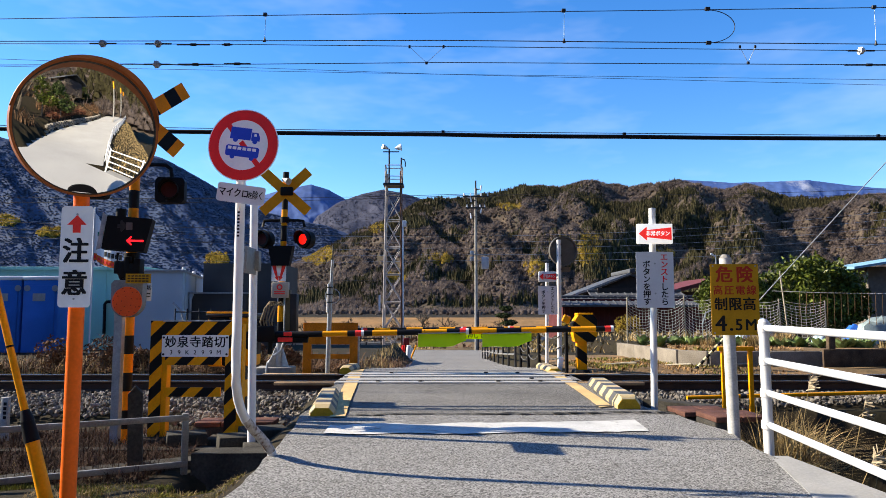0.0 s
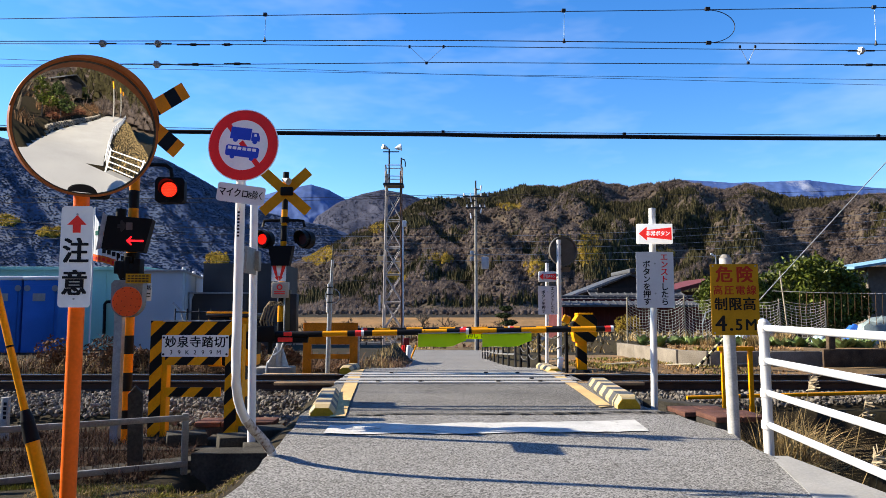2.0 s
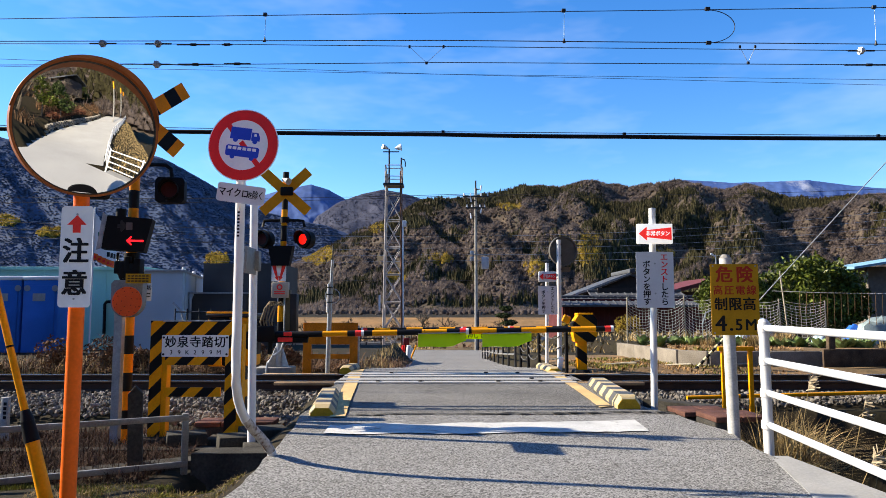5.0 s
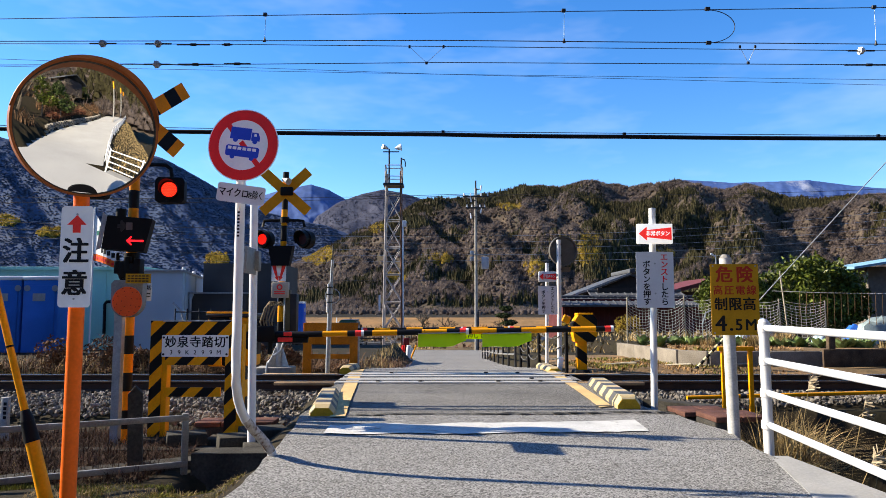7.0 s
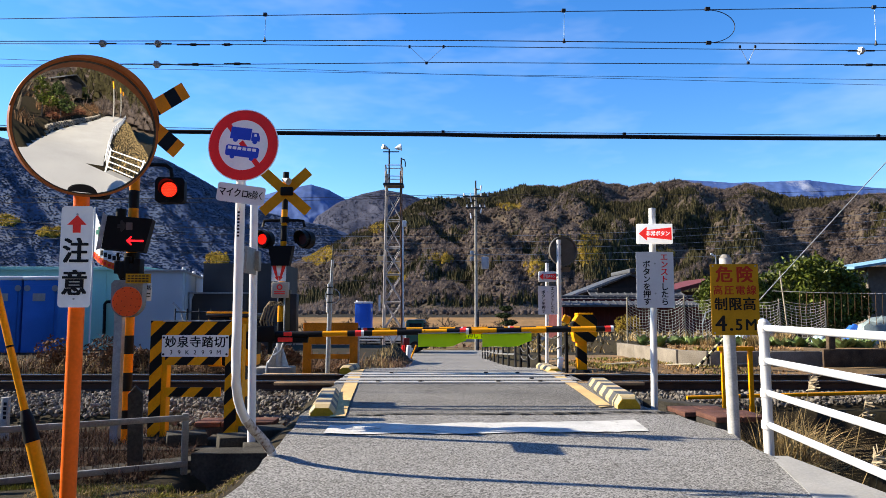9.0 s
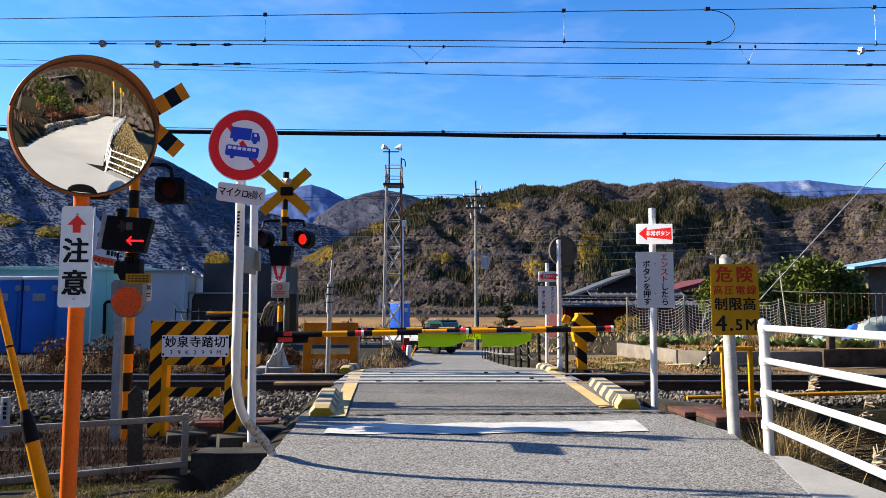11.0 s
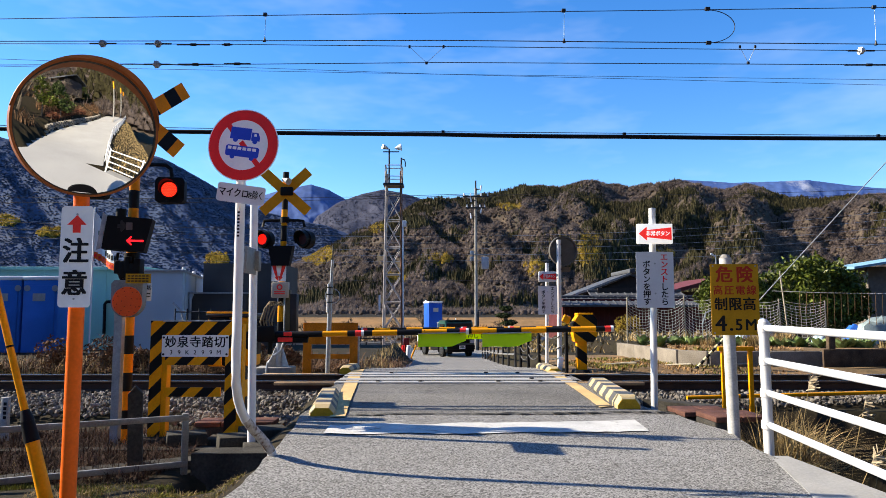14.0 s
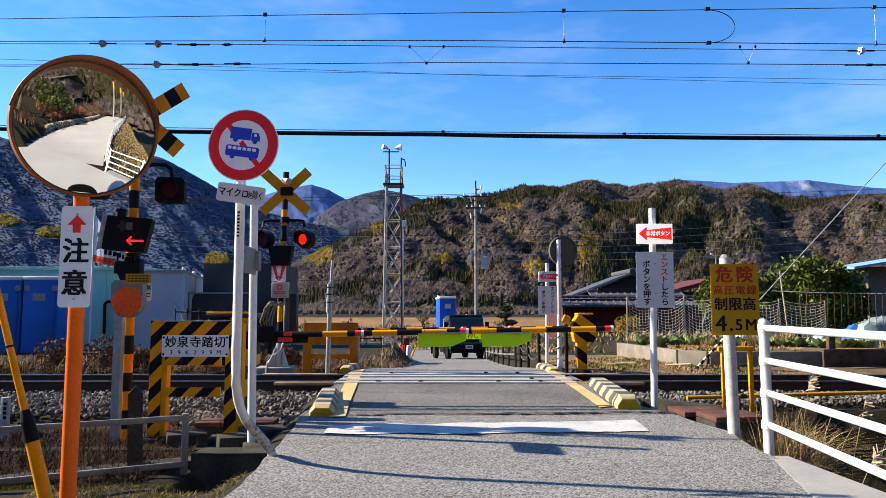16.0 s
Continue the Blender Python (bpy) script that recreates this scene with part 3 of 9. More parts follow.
# ---- hills and mountains ----
def ridge_range(name, pts, d0, d1, material, label, nu=260, ns=46, relief=0.12, zbase=-1.2, rough=1.0, seed=0, slant=1.6, fine=0.35):
    """A mountain flank: crest given by bearing (tangent) and elevation (tangent) pairs, foot at d0, crest at d1."""
    px = np.array([p[0] for p in pts])
    pz = np.array([p[1] for p in pts])
    us = np.linspace(px[0], px[-1], nu)
    V = np.zeros((ns, nu, 3))
    for j in range(ns):
        s = j / (ns - 1)
        y = d0 + (d1 - d0) * s
        for i, u in enumerate(us):
            crest = np.interp(u, px, pz)
            # spurs that slant down the flank, with sharp crests
            w = u * 9 * rough + s * slant
            n1 = 0.55 * noise.fractal((w, s * 3.0, seed), 1.0, 2.0, 5)
            n1 += 0.95 * (0.42 - abs(noise.fractal((w * 0.9 + 4.0, s * 2.2, seed + 3), 1.0, 2.0, 4)))
            n2 = noise.fractal((u * 20 * rough, s * 9.0, seed + 9), 1.0, 2.0, 3)
            jag = (0.003 * noise.noise((u * 60, seed, 1)) + 0.0016 * noise.noise((u * 190, seed, 4))) * min(1.0, 900 / d1)
            h = (crest + jag) * d1 * (s ** 1.15)
            h += relief * crest * d1 * (n1 * 1.0 + n2 * fine) * math.sin(math.pi * min(s * 1.02, 1.0)) ** 0.8
            V[j, i] = (u * y, y, EYE[2] * s + zbase * (1 - s) + max(h, 0))
    idx = np.arange(ns * nu).reshape(ns, nu)
    fs = np.stack([idx[:-1, :-1], idx[:-1, 1:], idx[1:, 1:], idx[1:, :-1]], -1).reshape(-1, 4)
    ob = raw(name, V.reshape(-1, 3), fs, material, True)
    tagged(ob, label, "mountain", kind="structure")
    return V


def hill_mat(name, cols, scale, fine, rough=0.95):
    m = mat(name, cols[0], rough, var=0.3, scale=scale, fine=fine, bump=0.0, col2=cols[1], spot=0.5, spot_col=cols[2], spot_scale=scale * 1.7)
    return m


HILL = hill_mat("bare_wooded_slope", [(0.095, 0.07, 0.055), (0.05, 0.042, 0.03), (0.13, 0.095, 0.065)], 0.008, 0.12)
# left mountain: the blue of haze is put into its base colours
MTN_L = hill_mat("haze_blue_wooded_slope", [(0.056, 0.085, 0.150), (0.042, 0.067, 0.125), (0.085, 0.080, 0.105)], 0.006, 0.10)
# mid mountain: bluish haze painted into the slope colours
MTN_MID = hill_mat("hazed_mid_slope", [(0.058, 0.062, 0.095), (0.042, 0.048, 0.078), (0.076, 0.070, 0.088)], 0.006, 0.06)
# both distant ranges carry blue haze in their own colour; snow streaks on top
MTN_FAR = hill_mat("haze_blue_far_slope", [(0.080, 0.135, 0.30), (0.060, 0.105, 0.25), (0.088, 0.140, 0.295)], 0.002, 0.02)
MTN_SNOW = hill_mat("snow_streaked_hazed_slope", [(0.085, 0.15, 0.35), (0.07, 0.125, 0.30), (0.34, 0.36, 0.44)], 0.0016, 0.02)
FX = 1230.6


def crest(rows):
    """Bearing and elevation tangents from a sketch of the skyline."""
    return [((a - 784) / FX, (550 - b) / FX) for a, b in rows]


V_far = ridge_range("mountain_far", crest([(380, 400), (440, 352), (500, 333), (548, 325), (580, 335), (610, 352), (680, 400)]), 3500, 4300, MTN_FAR, "distant mountain peak coloured blue for haze", 200, 70, 0.10, rough=1.5, seed=3)
V_snow = ridge_range("mountain_snowy", crest([(1120, 345), (1200, 316), (1240, 318), (1300, 322), (1340, 321), (1400, 319), (1440, 317), (1500, 325), (1568, 332), (1750, 345)]), 3500, 4500, MTN_SNOW, "distant ridge coloured blue for haze, with snow streaks", 220, 40, 0.10, rough=2.2, seed=5)
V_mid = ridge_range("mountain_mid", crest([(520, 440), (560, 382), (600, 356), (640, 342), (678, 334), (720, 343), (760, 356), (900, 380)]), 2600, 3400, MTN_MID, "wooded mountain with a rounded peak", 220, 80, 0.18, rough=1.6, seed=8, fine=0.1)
V_left = ridge_range("mountain_left", crest([(-700, 250), (-300, 200), (-60, 225), (0, 242), (60, 258), (150, 262), (230, 268), (280, 276), (320, 298), (370, 326), (410, 352), (460, 372), (520, 388), (580, 400), (640, 425), (760, 480)]), 1700, 2500, MTN_L, "large wooded mountain in its own shade, tinted blue for haze", 320, 80, 0.10, seed=1, slant=2.6, fine=0.06)
V_hill = ridge_range("hill", crest([(330, 545), (400, 520), (450, 497), (520, 470), (580, 440), (630, 412), (690, 388), (735, 362), (780, 352), (830, 352), (880, 340), (930, 328), (990, 330), (1040, 324), (1110, 330), (1160, 324), (1205, 318), (1250, 330), (1290, 336), (1330, 326), (1370, 342), (1410, 350), (1470, 352), (1520, 346), (1568, 342), (1700, 330), (2100, 380), (2600, 420)]), 560, 1450, HILL, "brown winter hill covered with bare and evergreen trees", 440, 100, 0.27, seed=2)

# woods: small crowns scattered on the flanks
def wood_mat(name, col, piece, fine=0.5, var=0.35, thin=0.45):
    """Far woods: a shade for each crown and twig-sized relief."""
    m = mat(name, col, 0.95, var=var, bump=0.45, fine=fine, scale=0.02, per_piece=piece)
    N, L = m.node_tree.nodes, m.node_tree.links
    for n in list(N):
        if n.type == "BUMP":
            n.inputs["Distance"].default_value = 1.2
    b = N["Principled BSDF"]
    tr = N.new("ShaderNodeBsdfTranslucent")
    L.new(b.inputs["Base Color"].links[0].from_socket, tr.inputs["Color"])
    mx = N.new("ShaderNodeMixShader")
    mx.inputs[0].default_value = thin
    L.new(b.outputs[0], mx.inputs[1])
    L.new(tr.outputs[0], mx.inputs[2])
    L.new(mx.outputs[0], N["Material Output"].inputs["Surface"])
    return m


CONIFER = wood_mat("dark_conifer", (0.072, 0.062, 0.028), 0.45, 1.2, thin=0.25)
BARE = wood_mat("bare_twigs", (0.205, 0.160, 0.142), 0.25, 0.8)
BAMBOO = wood_mat("yellow_bamboo", (0.42, 0.29, 0.055), 0.4, 1.0)
# haze over these crowns is mixed into both wood colours
HAZEWOOD = wood_mat("haze_blue_woods", (0.064, 0.098, 0.175), 0.14, 0.3, thin=0.55)
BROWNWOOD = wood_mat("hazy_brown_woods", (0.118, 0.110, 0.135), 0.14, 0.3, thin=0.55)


def crown_forms(kind):
    out = []
    for k in range(5):
        rs = np.random.RandomState(k + 40)
        if kind == "cone":
            V, Fs = [], []
            for lay, (r, z0, z1) in enumerate(((0.26, 0.0, 0.55), (0.2, 0.3, 0.8), (0.13, 0.6, 1.05))):
                b = len(V)
                for a in range(5):
                    an = a * 1.257 + lay + rs.uniform(-.3, .3)
                    rr = r * rs.uniform(0.7, 1.25)
                    V.append((rr * math.cos(an), rr * math.sin(an), z0 + rs.uniform(-.06, .06)))
                V.append((rs.uniform(-.03, .03), rs.uniform(-.03, .03), z1))
                Fs += [(b + a, b + (a + 1) % 5, b + 5) for a in range(5)]
            out.append((np.array(V), np.array(Fs)))
        else:
            # a rounded, uneven crown with twigs standing out of it
            bm = bmesh.new()
            bmesh.ops.create_icosphere(bm, subdivisions=1, radius=0.27 if kind == "puff" else 0.5)
            V = [tuple(np.array(v.co[:]) * rs.uniform(0.7, 1.2) * (1, 1, 0.85 if kind == "puff" else 0.3) + (0, 0, 0.36 if kind == "puff" else 0.1)) for v in bm.verts]
            Fs = [tuple(v.index for v in f.verts) for f in bm.faces if f.calc_center_median().z > -0.12]
            bm.free()
            for t in range(22 if kind == "puff" else 0):
                d = rs.normal(0, 1, 3)
                d[2] = abs(d[2]) * 0.9
                d /= np.linalg.norm(d)
                p = d * rs.uniform(0.12, 0.26) + (0, 0, 0.36)
                d = (d + (0, 0, 0.7)) / 1.4
                q = np.cross(d, rs.normal(0, 1, 3))
                q = q / (np.linalg.norm(q) + 1e-9) * 0.028
                b = len(V)
                V += [tuple(p + d * rs.uniform(0.18, 0.36)), tuple(p + q), tuple(p - q)]
                Fs.append((b, b + 1, b + 2))
            out.append((np.array(V), np.array(Fs)))
    return out


FORMS = {"cone": crown_forms("cone"), "puff": crown_forms("puff"), "round": crown_forms("round")}


def woods(name, field, count, kind, size, material, label, pick, seed, s0=0.0, spread=1.0, wide=0):
    rs = np.random.RandomState(seed)
    ns, nu, _ = field.shape
    n = count * 4
    S = s0 + (1 - s0) * rs.uniform(size=n) ** 0.8
    j, i = (S * (ns - 2)).astype(int), rs.randint(0, nu - 1, n)
    a, b = rs.uniform(size=(n, 1)), rs.uniform(size=(n, 1))
    P = field[j, i] * (1 - a) * (1 - b) + field[j, i + 1] * a * (1 - b) + field[j + 1, i] * (1 - a) * b + field[j + 1, i + 1] * a * b
    if wide == 0:
        ok = np.abs(P[:, 0] / P[:, 1]) < 0.67
        P, S = P[ok], S[ok]
    keep = []
    for k in range(len(P)):
        p = P[k]
        nz = noise.fractal((p[0] * 0.005, p[1] * 0.005, p[2] * 0.006), 1.0, 2.0, 5)
        if pick(nz, S[k], p):
            keep.append(k)
            if len(keep) == count:
                break
    P = P[keep]
    m = len(P)
    K, an, form = size * rs.uniform(0.6, 1.35, m), rs.uniform(0, 6.28, m), rs.randint(0, 5, m)
    V, Fs, off = [], [], 0
    for f in range(5):
        fv, ff = FORMS[kind][f]
        q = form == f
        c, sn, k = np.cos(an[q])[:, None], np.sin(an[q])[:, None], K[q][:, None]
        x = (fv[:, 0] * c - fv[:, 1] * sn) * k * spread + P[q][:, 0:1]
        y = (fv[:, 0] * sn + fv[:, 1] * c) * k * spread + P[q][:, 1:2]
        z = fv[:, 2] * k - k * 0.1 + P[q][:, 2:3]
        V.append(np.stack([x, y, z], -1).reshape(-1, 3))
        Fs.append((ff[None] + (np.arange(q.sum()) * len(fv))[:, None, None] + off).reshape(-1, 3))
        off += int(q.sum()) * len(fv)
    ob = raw(name, np.concatenate(V), np.concatenate(Fs), material, kind != "cone")
    return tagged(ob, label, "woods", kind="stuff")


fv_ = np.zeros((12, 120, 3))
for j in range(12):
    for i in range(120):
        y = 300 + 30 * j
        fv_[j, i] = ((-0.55 + 1.3 * i / 119) * y, y, -1.3)
woods("edge_woods", fv_, 3600, "puff", 5.2, BARE, "bare trees along the foot of the hill", lambda n, s, p: True, 8)
woods("edge_conifers", fv_, 260, "cone", 6, CONIFER, "dark conifers along the foot of the hill", lambda n, s, p: n > 0.25, 9, 0.5, 1.0)
woods("conifer_woods", V_hill, 31000, "cone", 8.5, CONIFER, "dark evergreen conifers on the hillside", lambda n, s, p: n > 0.02 or n > 0.42 - s * 0.34, 1, 0.02, 0.85)
woods("bare_woods", V_hill, 27000, "puff", 8.2, BARE, "bare brown winter trees on the hillside", lambda n, s, p: n < 0.10, 2, 0.0, 1.15)


def in_grove(p, groves):
    """Whether a point lies in one of the groves, given as sketch centres and half widths."""
    a, b = 784 + FX * p[0] / p[1], 550 - FX * (p[2] - EYE[2]) / p[1]
    return any(((a - g[0]) / g[2]) ** 2 + ((b - g[1]) / g[3]) ** 2 < 0.5 + 0.9 * abs(noise.noise((a * 0.08, b * 0.12, 3.3))) for g in groves)


HILL_GROVES = ((562, 455, 34, 20), (668, 409, 20, 8), (780, 464, 24, 11), (902, 368, 26, 8), (946, 480, 18, 16), (1043, 450, 22, 32), (700, 500, 25, 10), (1180, 455, 20, 8))
LEFT_GROVES = ((8, 394, 22, 13), (88, 414, 34, 11), (385, 462, 26, 15))
woods("bamboo_groves", V_hill, 52000, "puff", 9, BAMBOO, "yellow bamboo groves on the hillside", lambda n, s, p: in_grove(p, HILL_GROVES), 3)
woods("bamboo_groves", V_left, 20000, "puff", 16, BAMBOO, "yellow bamboo groves on the shaded mountain", lambda n, s, p: in_grove(p, LEFT_GROVES), 13)
# crowns tinted grey-blue, so that haze sits in the wood colour itself
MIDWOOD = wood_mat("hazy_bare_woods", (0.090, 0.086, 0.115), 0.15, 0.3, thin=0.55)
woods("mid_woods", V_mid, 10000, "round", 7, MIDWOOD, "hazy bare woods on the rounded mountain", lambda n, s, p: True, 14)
woods("mid_conifers", V_mid, 500, "cone", 9, HAZEWOOD, "hazy dark conifers on the rounded mountain", lambda n, s, p: n > 0.1 or s > 0.95, 15)
# the wooded slope that rises behind the approach
hv = np.zeros((30, 60, 3))
for j in range(30):
    for i in range(60):
        az, d = radians(-80 + 92 * i / 59), 34 + 90 * j / 29
        up = 0.0 + 0.74 * (j / 29) ** 0.75
        hv[j, i] = (-2 + d * math.cos(az), 3.9 + d * math.sin(az), 2.0 + up * d + 2.5 * noise.noise((i * 0.3, j * 0.4, 2)))
hi = np.arange(1800).reshape(30, 60)
tagged(raw("hill_behind", hv.reshape(-1, 3), np.stack([hi[:-1, :-1], hi[:-1, 1:], hi[1:, 1:], hi[1:, :-1]], -1).reshape(-1, 4), HILL, True), "wooded hillside rising behind the approach road", "hill", kind="structure")
woods("slope_woods", hv, 2000, "puff", 5.5, BARE, "bare brown trees on the slope behind", lambda n, s, p: True, 6, 0.0, 1.0, 1)
woods("slope_conifers", hv, 700, "cone", 6.5, CONIFER, "dark conifers on the slope behind", lambda n, s, p: n > 0.0, 7, 0.1, 1.2, 1)
woods("mountain_woods", V_left, 30000, "round", 6.5, HAZEWOOD, "woods on the shaded mountain, tinted blue for haze", lambda n, s, p: n > -0.22, 4, 0.0, 1.1)
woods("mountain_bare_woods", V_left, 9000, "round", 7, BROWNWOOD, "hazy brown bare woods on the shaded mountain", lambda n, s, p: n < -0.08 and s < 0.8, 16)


# ---- signs and fittings on the approach ----
def plate(name, w, h, r, t, material, parent, at, label=""):
    return part(name, prism(bmesh.new(), rrect(w, h, r), -t, 0), material, parent, label, Matrix.Translation(at), smooth=False)


def convex_mirror():
    th = thing("traffic_mirror", (-2.09, 3.98, -0.2), "round convex traffic mirror with orange rim on an orange post", "traffic mirror")
    part("post", rod(bmesh.new(), (0, 0, -0.3), (0.0, 0, 2.62), 0.0425, seg=24), ORANGE, th)
    az, el = radians(MIRROR_AZ), radians(MIRROR_EL)
    n = Vector((math.cos(el) * math.cos(az), math.cos(el) * math.sin(az), math.sin(el)))
    xa = (-n).cross(Vector((0, 0, 1))).normalized()
    za = xa.cross(-n).normalized()
    m = Matrix(((xa.x, -n.x, za.x, 0.09), (xa.y, -n.y, za.y, -0.115), (xa.z, -n.z, za.z, 2.47), (0, 0, 0, 1)))
    R, rm = MIRROR_R, 0.382
    bm = bmesh.new()
    rings = []
    for k in range(25):
        rr = rm * k / 24
        yy = R - math.sqrt(R * R - rr * rr)
        rings.append([bm.verts.new((rr * math.cos(a), yy, rr * math.sin(a))) for a in (2 * math.pi * i / 96 for i in range(96))] if k else [bm.verts.new((0, 0, 0))])
    for i in range(96):
        bm.faces.new((rings[0][0], rings[1][i], rings[1][(i + 1) % 96]))
    for A, B in zip(rings[1:], rings[2:]):
        for i in range(96):
            bm.faces.new((A[i], B[i], B[(i + 1) % 96], A[(i + 1) % 96]))
    face = part("mirror_face", bm, MIRROR, th, "silvered convex mirror", m)
    yb = R - math.sqrt(R * R - rm * rm)
    bm = bmesh.new()
    ring(bm, rm - 0.004, rm + 0.009, yb - 0.012, yb + 0.05, 96)
    part("rim", bm, HOOD, th, "brown orange rim", m)
    bm = bmesh.new()
    ring(bm, rm - 0.009, rm - 0.004, yb - 0.010, yb + 0.004, 96)
    part("gasket", bm, mat("dark_gasket", (0.05, 0.045, 0.04), 0.6), th, "dark edge seal", m)
    bm = bmesh.new()
    prism(bm, [(0.075 * math.cos(a), -0.366 + 0.044 * math.sin(a)) for a in (math.pi * k / 16 for k in range(17))], 0.026, 0.040)
    part("edge_label", bm, INK, th, "dark label at the lower edge of the mirror", m, smooth=False)
    bm = bmesh.new()
    prism(bm, circle(rm, 64), yb + 0.05, yb + 0.07)
    part("back", bm, ORANGE, th, "", m)
    # the hood reaches forward over the upper half
    bm = bmesh.new()
    A = [[], [], [], []]
    for i in range(49):
        a = radians(8 + 164 * i / 48)
        reach = 0.10 * max(0.0, math.sin(math.pi * i / 48)) ** 0.7 + 0.004
        for L, r, y in ((A[0], rm + 0.011, yb), (A[1], rm + 0.016, yb - reach), (A[2], rm + 0.012, yb - reach), (A[3], rm + 0.007, yb)):
            L.append(bm.verts.new((r * math.cos(a), y, r * math.sin(a))))
    for j in range(4):
        for i in range(48):
            bm.faces.new((A[j][i], A[j][i + 1], A[(j + 1) % 4][i + 1], A[(j + 1) % 4][i]))
    part("hood", bm, HOOD, th, "weathered orange hood", m)
    part("bracket", box(bmesh.new(), (0.0, -0.0, 2.47), (0.11, 0.09, 0.2), Matrix.Rotation(radians(44), 4, 'Z'), 0.01), DARK, th)
    pl = plate("attention_plate", 0.182, 0.575, 0.022, 0.004, SIGNW, th, (0.012, -0.055, 1.745), "white plate with a red arrow and two black characters")
    prism_b = bmesh.new()
    prism(prism_b, [(-0.055, 0.03), (0, 0.085), (0.055, 0.03), (0.022, 0.03), (0.022, -0.015), (-0.022, -0.015), (-0.022, 0.03)][::-1], -0.0062, -0.004)
    part("arrow", prism_b, ARROWRED, pl, "red arrow", Matrix.Translation((0, 0, 0.15)), smooth=False)
    lettering("注", 0.15, INK, pl, (0, -0.0055, 0.022), 0.005)
    lettering("意", 0.15, INK, pl, (0, -0.0055, -0.16), 0.005)
    for z in (0.24, -0.24):
        part("bolt", rod(bmesh.new(), (0, -0.006, z), (0, 0, z), 0.006, seg=8), GALV, pl)


def no_trucks_sign():
    th = thing("road_sign", (-1.444, 6.117, 0.0), "round red-ringed no trucks sign on a bent white post", "road sign")
    pts = [(-0.37, 0.05, 2.88), (-0.37, 0.05, 2.0), (-0.37, 0.045, 1.1), (-0.37, 0.04, 0.9), (-0.368, 0.035, 0.75), (-0.36, 0.03, 0.6), (-0.343, 0.03, 0.48), (-0.313, 0.025, 0.385), (-0.268, 0.02, 0.30), (-0.212, 0.015, 0.23), (-0.15, 0.01, 0.168), (-0.088, 0.005, 0.105), (-0.034, 0.0, 0.03), (-0.005, 0.0, -0.09)]
    # the upper post stands nearer the approach than its bent foot
    hub = Vector((1.444, -6.117, 1.24))
    nearer = Matrix.Translation(hub) @ Matrix.Diagonal((0.908, 0.908, 0.908, 1)) @ Matrix.Translation(-hub)
    pts = [hub + (Vector(p) - hub) * float(np.interp(p[2], [-0.09, 0.11, 0.3, 0.6, 1.0], [1.0, 0.985, 0.955, 0.922, 0.908])) for p in pts]
    bm = bmesh.new()
    tube(bm, pts, 0.038, 16)
    part("post", bm, mat("white_post_rust", (0.80, 0.80, 0.80), 0.4, var=0.05, bump=0.05, spot=0.2, spot_col=(0.22, 0.10, 0.04), spot_scale=5), th, "bent white steel post with rust at its foot")
    tilt = nearer @ Matrix.Translation((-0.325, -0.06, 2.70)) @ Matrix.Rotation(radians(8.5), 4, "Y") @ Matrix.Rotation(radians(-6), 4, "Z") @ Matrix.Diagonal((1.06, 1, 1.06, 1))
    disc = part("sign_disc", prism(bmesh.new(), circle(0.305, 72), -0.004, 0.0), SIGNW, th, "", tilt, smooth=False)
    bm = bmesh.new()
    ring(bm, 0.213, 0.297, -0.0058, -0.004, 72)
    part("red_ring", bm, RED, disc, "red ring", smooth=False)
    bm = bmesh.new()
    r = Matrix.Rotation(radians(45), 3, "Y")
    for a, b in ((-0.215, -0.118), (-0.035, 0.055), (0.13, 0.215)):
        prism(bm, [(a, -0.022), (b, -0.022), (b, 0.022), (a, 0.022)], -0.0056, -0.004, r)
    part("red_slash", bm, RED, disc, "red diagonal bar", smooth=False)
    bm = bmesh.new()
    prism(bm, [(-0.125, 0.045), (0.055, 0.045), (0.055, 0.145), (-0.125, 0.145)], -0.0068, -0.004)
    prism(bm, [(0.06, 0.045), (0.135, 0.045), (0.135, 0.078), (0.115, 0.115), (0.06, 0.115)], -0.0068, -0.004)
    for cx in (-0.075, 0.095):
        prism(bm, circle(0.021, 20, cx, 0.04), -0.0070, -0.004)
    part("truck_symbol", bm, BLUE, disc, "blue lorry symbol", smooth=False)
    bm = bmesh.new()
    prism(bm, rrect(0.29, 0.092, 0.02), -0.0068, -0.004, None, (0, 0, -0.055))
    for cx in (-0.08, 0.09):
        prism(bm, circle(0.02, 20, cx, -0.105), -0.0070, -0.004)
    part("bus_symbol", bm, BLUE, disc, "blue bus symbol", smooth=False)
    for k in range(6):
        bm = bmesh.new()
        prism(bm, [(-0.128 + k * 0.043, -0.045), (-0.096 + k * 0.043, -0.045), (-0.096 + k * 0.043, -0.02), (-0.128 + k * 0.043, -0.02)], -0.0082, -0.0068)
        part("bus_window", bm, SIGNW, disc, "white window mark", smooth=False)
    bm = bmesh.new()
    prism(bm, [(0.083, 0.083), (0.108, 0.083), (0.1, 0.106), (0.083, 0.106)], -0.0082, -0.0068)
    part("cab_window", bm, SIGNW, disc, "white window mark", smooth=False)
    pl = part("text_plate", prism(bmesh.new(), rrect(0.425, 0.165, 0.025), -0.004, 0), SIGNGREY, th, "white supplementary plate with black writing", nearer @ Matrix.Translation((-0.335, -0.06, 2.262)) @ Matrix.Rotation(radians(8), 4, "Y"), smooth=False)
    lettering("マイクロ", 0.085, INK, pl, (-0.065, -0.0055, 0.0), 0.0018, 0.80)
    lettering("を", 0.066, INK, pl, (0.083, -0.0055, -0.005), 0.001, 0.9)
